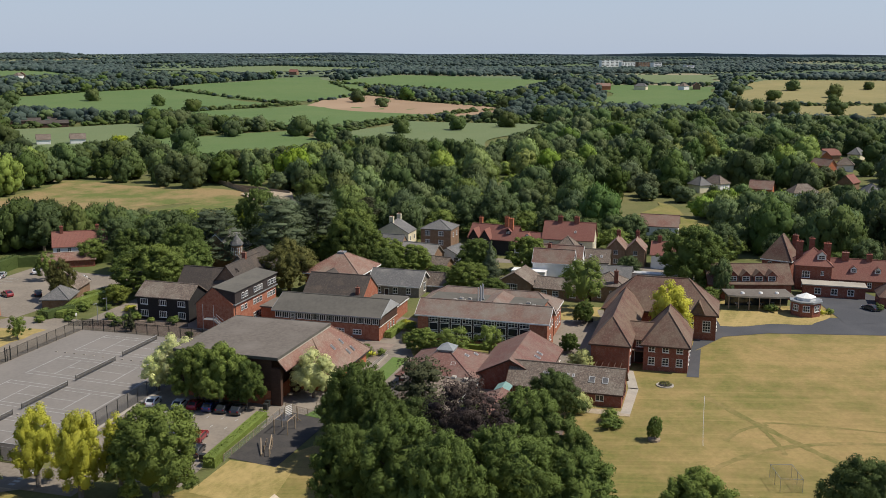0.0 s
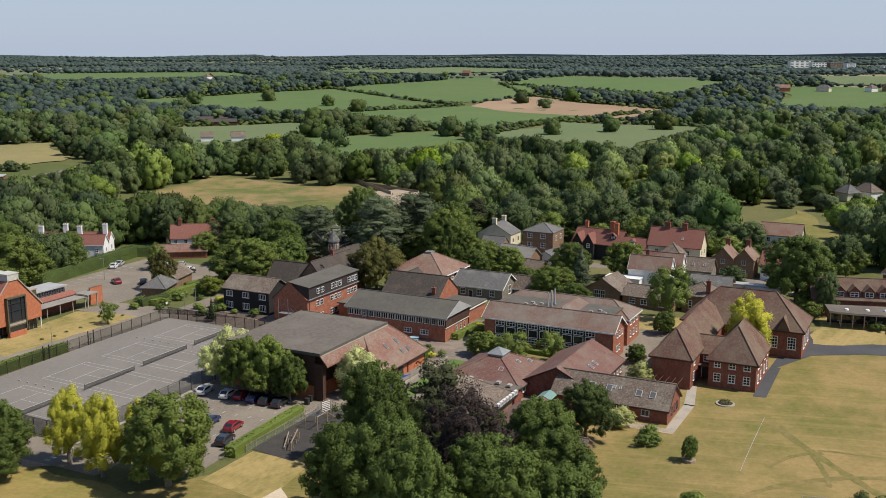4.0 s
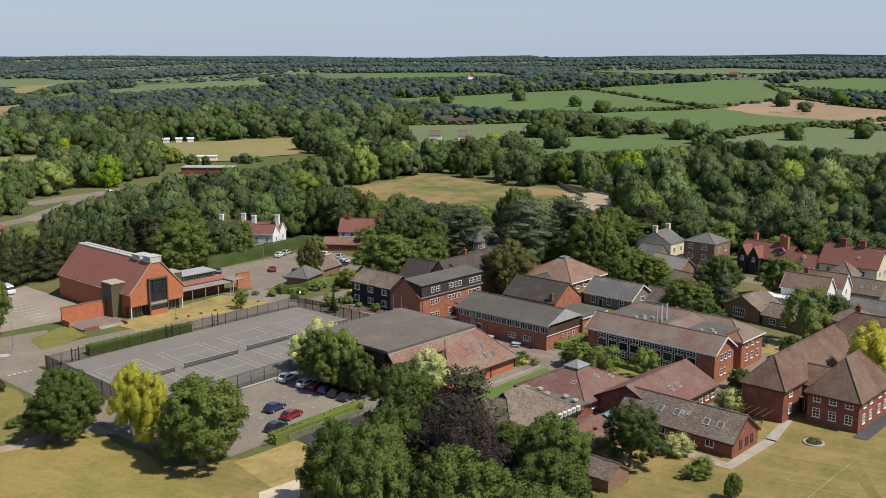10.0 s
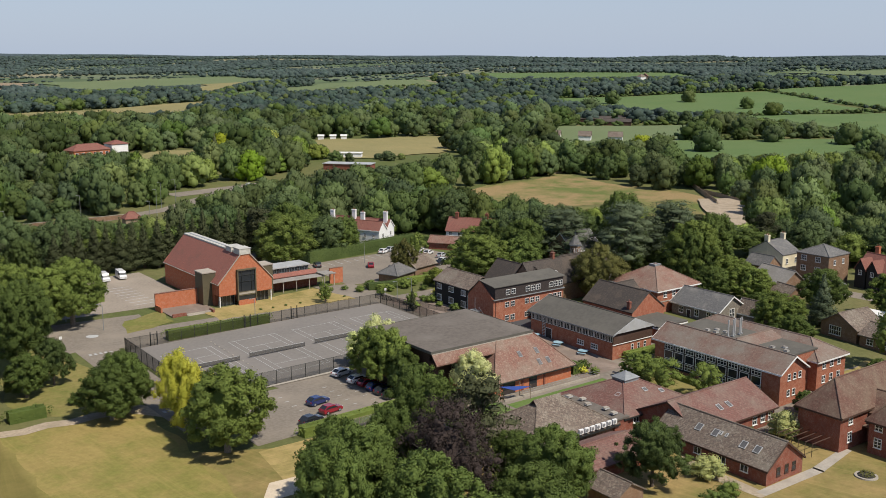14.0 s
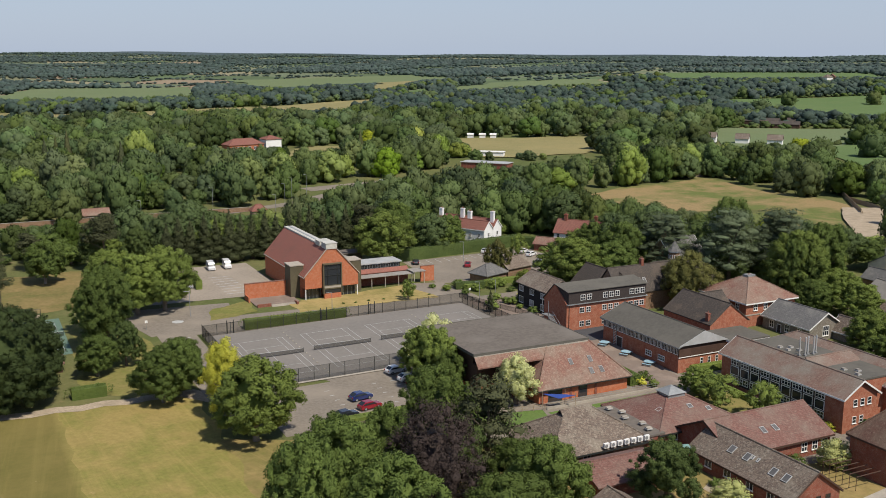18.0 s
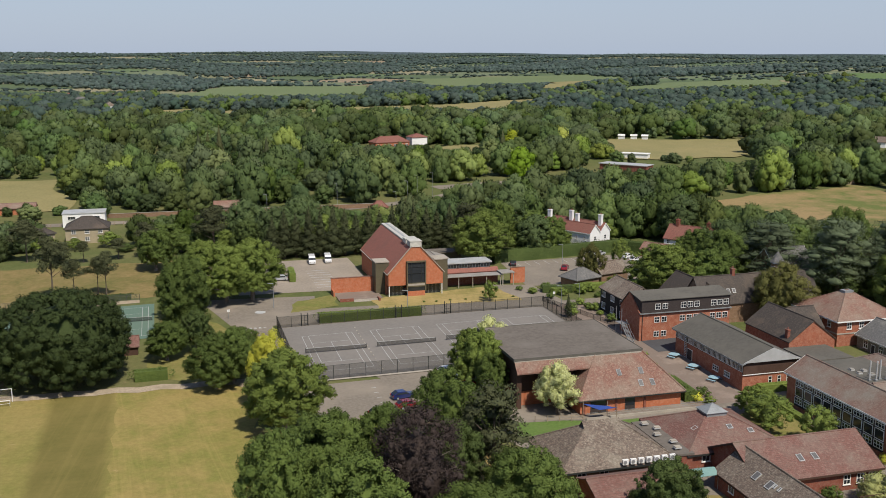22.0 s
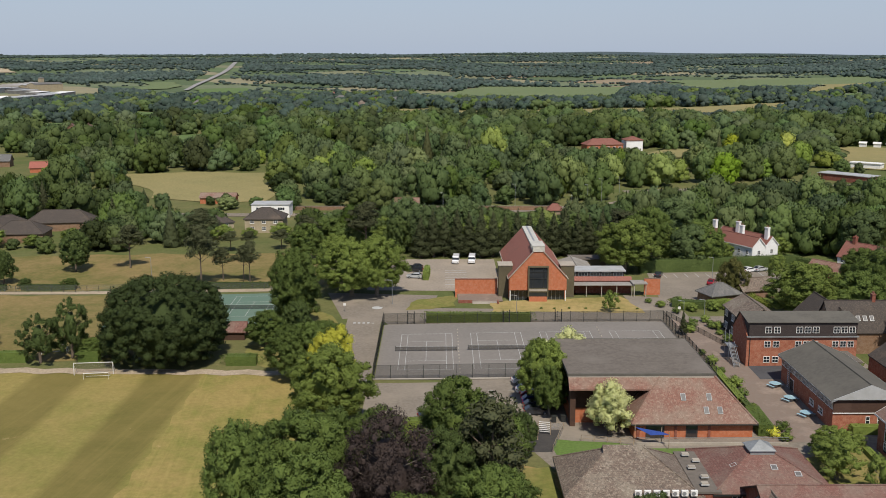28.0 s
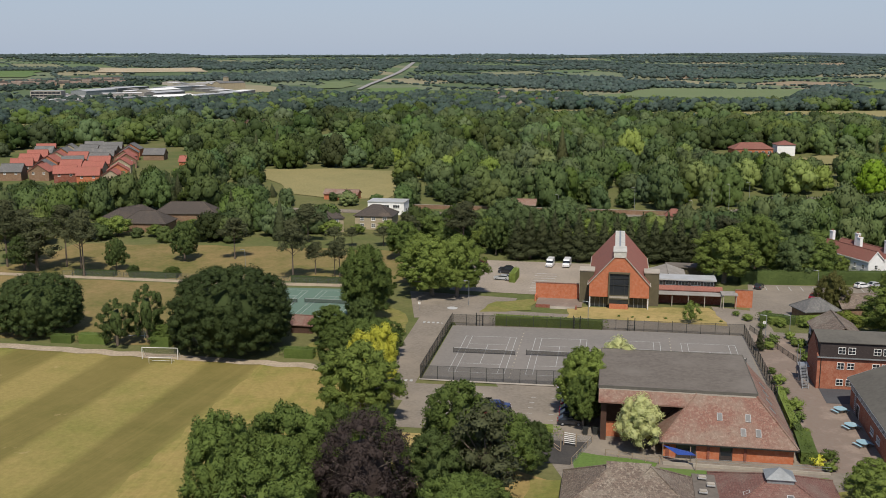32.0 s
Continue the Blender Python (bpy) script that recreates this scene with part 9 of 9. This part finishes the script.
def wood_mesh(name, x, y, patterns, material, tall, wide, label, top=None):
    """Many trees as one mesh: turned and scaled copies of a few crowns."""
    pieces, tones = [], []
    which = rng.integers(len(patterns), size=len(x))
    top = np.full(len(x), 40.0) if top is None else top
    for k, (v, f, nrm) in enumerate(patterns):
        at, cap = np.stack([x[which == k], y[which == k]], 1), top[which == k]
        n = len(at)
        if not n:
            continue
        t = rng.uniform(0, 6.28, n)
        size = rng.uniform(0, 1, n) ** 1.5
        sx = wide[0] + (wide[1] - wide[0]) * size
        sz = tall[0] + (tall[1] - tall[0]) * np.clip(size + rng.uniform(-0.25, 0.25, n), 0, 1)
        low = np.minimum(sz, cap)
        sx, sz = sx * np.clip(low / sz, 0.55, 1), low
        cs, sn = np.cos(t)[:, None], np.sin(t)[:, None]
        vx = (v[None, :, 0] * cs - v[None, :, 1] * sn) * sx[:, None] + at[:, :1]
        vy = (v[None, :, 0] * sn + v[None, :, 1] * cs) * sx[:, None] + at[:, 1:]
        vz = v[None, :, 2] * sz[:, None] + height(at[:, 0], at[:, 1])[:, None]
        nx = (nrm[None, :, 0] * cs - nrm[None, :, 1] * sn) / sx[:, None]
        ny = (nrm[None, :, 0] * sn + nrm[None, :, 1] * cs) / sx[:, None]
        nz = nrm[None, :, 2] / sz[:, None]
        ff = f[None] + (np.arange(n) * len(v))[:, None, None]
        own = np.stack([rng.normal(0, 0.17, n), rng.normal(0, 0.01, n), rng.normal(0, 0.08, n)], 1)
        tones.append(np.repeat(np.clip(own, -0.4, 0.4), len(v), 0))
        pieces.append((np.stack([vx, vy, vz], -1).reshape(-1, 3), ff.reshape(-1, 3), unit(np.stack([nx, ny, nz], -1).reshape(-1, 3))))
    v, f, nrm = joined(pieces)
    me = tri_mesh(name, v, f, material, True, nrm)
    me.attributes.new("tone", "FLOAT_VECTOR", "POINT").data.foreach_set("vector", np.concatenate(tones).astype(np.float32).ravel())
    return tagged(new(name, me), label, "woodland", kind="stuff")


def crown_pattern(lobes, level, count, leaf, form="round"):
    """A crown of unit size: rounded boughs over a broad dome, roughened with leaf sprays."""
    if form == "cone":
        c, s = crown_masses(form, lobes)
        p = [lump(a, k, 1, 0.25) for a, k in zip(c, s * [1, 1, 1.3])]
    else:
        lean, narrow = rng.uniform(-0.12, 0.12, 2), 0.86 if form == "tall" else 1.0
        c, s = [], []
        for n in range(lobes):
            z = 1 - 1.9 * (n + 0.5) / lobes
            turn = n * 2.39996 + rng.uniform(-0.5, 0.5)
            out = rng.uniform(0.5, 0.78) * narrow
            k = min(0.6, 1.75 * lobes ** -0.5) * rng.uniform(0.55, 1.25)
            r = out * max(0.0, 1 - abs(z) ** (2.0 if z > 0 else 5.0)) ** 0.5 * (1 + 0.18 * math.sin(2 * turn + 9 * lean[0]))
            c.append((r * math.cos(turn) + lean[0] * z, r * math.sin(turn) + lean[1] * z, 0.48 + (0.38 if z > 0 else 0.42) * z * rng.uniform(0.84, 1.12)))
            s.append((k, k * rng.uniform(0.85, 1.15), k * rng.uniform(0.42, 0.6)))
        c, s = np.array(c), np.array(s)
        p = [lump(np.array([0, 0, 0.42]), np.array([0.62, 0.62, 0.4]) * [narrow, narrow, 1], level, 0.2)]
        p += [lump(a, k * 0.9, 1, 0.28) for a, k in zip(c, s)]
    if count:
        p.append(leaves(c, s, count, leaf, plain=True, reach=(0.84, 1.22)))
    v, f, nrm = joined(p)
    return v, f, unit(nrm + 0.6 * unit(v - [0, 0, 0.3]))


def mixed(x, y):
    """A number from 0 to 1 for the kind of tree: alike trees stand together, the light ones in the east."""
    far = np.sin(x * 0.041 + 2.1 * np.sin(y * 0.017)) + np.sin(y * 0.047 + 1.7 * np.sin(x * 0.023 + 1))
    side = smooth(-60, 120, x + 0.25 * y) - 0.5
    return np.clip(0.5 + 0.2 * far + 0.24 * side + rng.uniform(-0.34, 0.34, len(x)), 0, 0.9999)


wx, wy, wt = scatter(100, 232, 9.5)
order = np.argsort(np.hypot(wx + 20, wy + 20))
plant("dark", 369, -93, 24, 12, label="tall dark clump of trees among houses")
for x0, y0, tl, rd in ((-163, 152, 7, 4.5), (-150, 153, 6.5, 4.2), (-141, 161, 7, 4.6), (-172, 158, 8, 5), (-134, 172, 8, 5), (-92, 163, 8, 4.6), (-84, 166, 5.5, 3.4), (-74, 168, 7.5, 4.4)):
    plant("wood4", x0, y0, tl, rd, label="leafy tree before low brown roofs")
for x0, y0, tl, rd in ((52, 117.5, 10, 4.6), (56.5, 123, 11, 5), (62, 127, 9, 4)):
    plant("wood4", x0, y0, tl, rd, label="leafy tree behind the clipped hedge")
for n, k in enumerate(order[:115]):
    kind = ("wood", "wood2", "wood3", "wood4", "wood", "wood4", "wood3")[(n * 5 + int(wx[k])) % 7]
    size = (n * 37 % 11) / 10
    tl = min(8 + 7 * size, float(wt[k]))
    if -110 < wx[k] < -40 and wy[k] < 150 or n % 23 == 0:
        kind = "scots"
    plant(kind, float(wx[k]), float(wy[k]), tl, (4.4 + 2.6 * size) * max(0.55, tl / (8 + 7 * size)), "woodland trees")
rest = order[115:]
mx, my, mt = scatter(232, 430, 12.5, 0.9)
mx, my, mt = np.concatenate([mx, wx[rest]]), np.concatenate([my, wy[rest]]), np.concatenate([mt, wt[rest]])
pick = mixed(mx, my)
for lo, hi, material, form in ((0, 0.05, LEAF_CYPRESS, "cone"), (0.05, 0.16, LEAF_OAK, "round"), (0.16, 0.36, LEAF_DARK, "round"), (0.36, 0.6, WOODS, "round"), (0.6, 0.95, LEAF_WOOD, "tall"), (0.95, 1, LEAF_LIGHT, "round")):
    on = (pick >= lo) & (pick < hi)
    wood_mesh("woodland", mx[on], my[on], [crown_pattern(34, 1, 1700, 0.046, form) for _ in range(6)], material, (7, 18), (4.0, 8.8) if form != "cone" else (2.5, 3.6), "dense green woodland of mixed broadleaved trees", mt[on])
mx, my, mt = scatter(430, 700, 13.0, 0.92, low=-16.0, high=130.0)
pick = mixed(mx, my)
for lo, hi, material in ((0, 0.26, LEAF_OAK), (0.26, 0.58, LEAF_DARK), (0.58, 0.92, WOODS), (0.92, 1, LEAF_WOOD)):
    on = (pick >= lo) & (pick < hi)
    wood_mesh("woodland", mx[on], my[on], [crown_pattern(18, 1, 420, 0.055) for _ in range(6)], material, (7, 17), (4.4, 9.2), "green woodland beyond the village and the school", mt[on])
# the haze tint of these far woods sits in their leaf materials
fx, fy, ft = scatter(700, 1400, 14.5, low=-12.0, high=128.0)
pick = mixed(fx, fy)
for lo, hi, material in ((0, 0.2, WOODS), (0.2, 0.86, WOODS_FAR_HAZED), (0.86, 1, LEAF_DARK)):
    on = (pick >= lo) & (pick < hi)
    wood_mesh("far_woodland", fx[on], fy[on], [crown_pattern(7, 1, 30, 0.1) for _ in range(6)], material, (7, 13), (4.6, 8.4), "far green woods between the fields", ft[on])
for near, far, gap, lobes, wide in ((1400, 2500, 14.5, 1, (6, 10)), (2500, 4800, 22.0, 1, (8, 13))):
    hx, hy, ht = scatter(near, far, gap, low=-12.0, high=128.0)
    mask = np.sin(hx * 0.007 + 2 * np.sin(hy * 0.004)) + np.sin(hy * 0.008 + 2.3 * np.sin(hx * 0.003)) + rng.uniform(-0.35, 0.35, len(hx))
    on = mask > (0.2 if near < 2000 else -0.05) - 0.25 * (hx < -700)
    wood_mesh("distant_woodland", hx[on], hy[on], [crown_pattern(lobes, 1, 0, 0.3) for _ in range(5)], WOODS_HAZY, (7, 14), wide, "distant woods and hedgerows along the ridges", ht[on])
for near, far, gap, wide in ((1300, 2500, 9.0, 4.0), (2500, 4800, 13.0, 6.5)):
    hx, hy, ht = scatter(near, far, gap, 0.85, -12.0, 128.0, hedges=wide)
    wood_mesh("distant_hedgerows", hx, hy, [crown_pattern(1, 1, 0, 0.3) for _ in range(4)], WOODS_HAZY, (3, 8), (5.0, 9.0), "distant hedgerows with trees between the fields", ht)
# trees between the factories and the terraces
u, w = rng.uniform(0, 1, 260), rng.uniform(0, 1, 260)
vx, vy = -1010 - 170 * u + 150 * w, 1380 + 380 * w + 60 * u
vx, vy = np.concatenate([vx, -800 + 220 * u[:90] - 90 * w[:90]]), np.concatenate([vy, 1010 + 60 * u[:90] + 120 * w[:90]])
wood_mesh("valley_trees", vx, vy, [crown_pattern(5, 1, 20, 0.1) for _ in range(4)], WOODS_FAR_HAZED, (4, 9), (4, 7.5), "trees between the factories and terraces in the valley")
# the last ridge on the horizon: an upright strip with haze painted in as blue
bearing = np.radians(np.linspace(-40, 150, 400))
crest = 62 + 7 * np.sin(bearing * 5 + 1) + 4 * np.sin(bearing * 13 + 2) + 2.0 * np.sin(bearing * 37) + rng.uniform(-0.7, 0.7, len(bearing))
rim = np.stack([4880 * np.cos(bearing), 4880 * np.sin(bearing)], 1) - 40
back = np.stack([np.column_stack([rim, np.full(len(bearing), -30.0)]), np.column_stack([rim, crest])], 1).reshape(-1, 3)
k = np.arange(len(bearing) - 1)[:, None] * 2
tagged(new("backdrop", tri_mesh("backdrop", back, np.concatenate([k + [0, 1, 3], k + [0, 3, 2]]), RIDGE)), "wooded ridge backdrop with blue haze painted into its colour", "backdrop", kind="structure")
# gardens of the village
vx, vy = rng.uniform(96, 172, 260), rng.uniform(-125, 32, 260)
spots = []
for x, y in zip(vx, vy):
    clear = all(math.dist((x, y), ob.location[:2]) > (4.5 if ob.name.startswith(HOUSE_NAMES) else 7.0) for ob in VILLAGE)
    if clear and abs(x - 130) > 5 and not (84 < x < 104 and -125 < y < -74) and not (84 < x < 134 and y < -92) and all(math.dist((x, y), q) > 5.5 for q in spots):
        spots.append((float(x), float(y)))
for n, (x, y) in enumerate(spots[:54]):
    if n % 3:
        plant(("wood4", "wood", "wood4", "wood3")[n % 4], x, y, 4.5 + (n * 13 % 6), 2.4 + (n * 7 % 5) * 0.4, "garden trees")
    else:
        plant(("shrub", "shrub_light")[n % 2], x, y, 2.4 + n % 3 * 0.5, group="garden shrubs")
# single trees standing in the fields
LONE = [(840, 277), (568, 570), (590, 545), (700, 420), (770, 500), (905, 330), (960, 290), (850, 150), (880, 148), (930, 150), (990, 160), (560, 120), (520, 150), (600, 90), (820, -110), (850, -130), (860, -170), (900, -100), (870, -210),
        (1050, -120), (1100, -190), (1200, -150), (1220, -240), (1000, -180), (940, -80), (830, -85), (350, 250), (380, 240), (430, 290), (460, 250), (480, 210), (720, 640), (800, 600)]
glow = np.array(((165, 402), (172, 396), (407, 487), (144, 398), (350, 265)), float)
wood_mesh("light_trees", glow[:, 0], glow[:, 1], [crown_pattern(16, 2, 1200, 0.055) for _ in range(3)], LEAF_LIME, (10, 13), (6.5, 9), "bright lime-green trees standing out of the woods")
lx, ly = np.array(LONE, float).T
wood_mesh("field_trees", np.repeat(lx, 1), np.repeat(ly, 1), [crown_pattern(10, 2, 500, 0.07) for _ in range(4)], LEAF_DARK, (11, 15), (6.5, 9), "single dark oaks standing in the fields")
HEDGES = [((640, 440), (850, 378)), ((850, 378), (830, 372)), ((540, 215), (800, 165)), ((800, 165), (860, 140)), ((850, 380), (1000, 645)), ((1010, 362), (1180, 472)), ((640, 60), (650, 195)), ((470, 190), (650, 195)), ((930, -50), (930, 65)), ((770, -215), (1000, -240)),
          ((960, -60), (1000, -235)), ((420, 300), (540, 230)), ((440, 440), (540, 385)), ((860, 140), (1010, 360)), ((1090, 215), (1180, 470)), ((700, 145), (640, 60)), ((840, 385), (640, 455)), ((1020, -60), (1420, -105)), ((720, 745), (1000, 645))]
hp = np.concatenate([np.linspace(a, b, max(3, int(math.dist(a, b) / 6))) for a, b in HEDGES])
hp += rng.normal(0, 1.5, hp.shape)
wood_mesh("field_hedges", hp[:, 0], hp[:, 1], [crown_pattern(2, 1, 8, 0.2) for _ in range(4)], LEAF_DARK, (2.5, 6), (3.5, 5.5), "dark hedgerows between the fields")
for kind, ob in KINDS.items():
    if kind not in USED:
        for child in list(ob.children_recursive):
            bpy.data.objects.remove(child)
        bpy.data.objects.remove(ob)
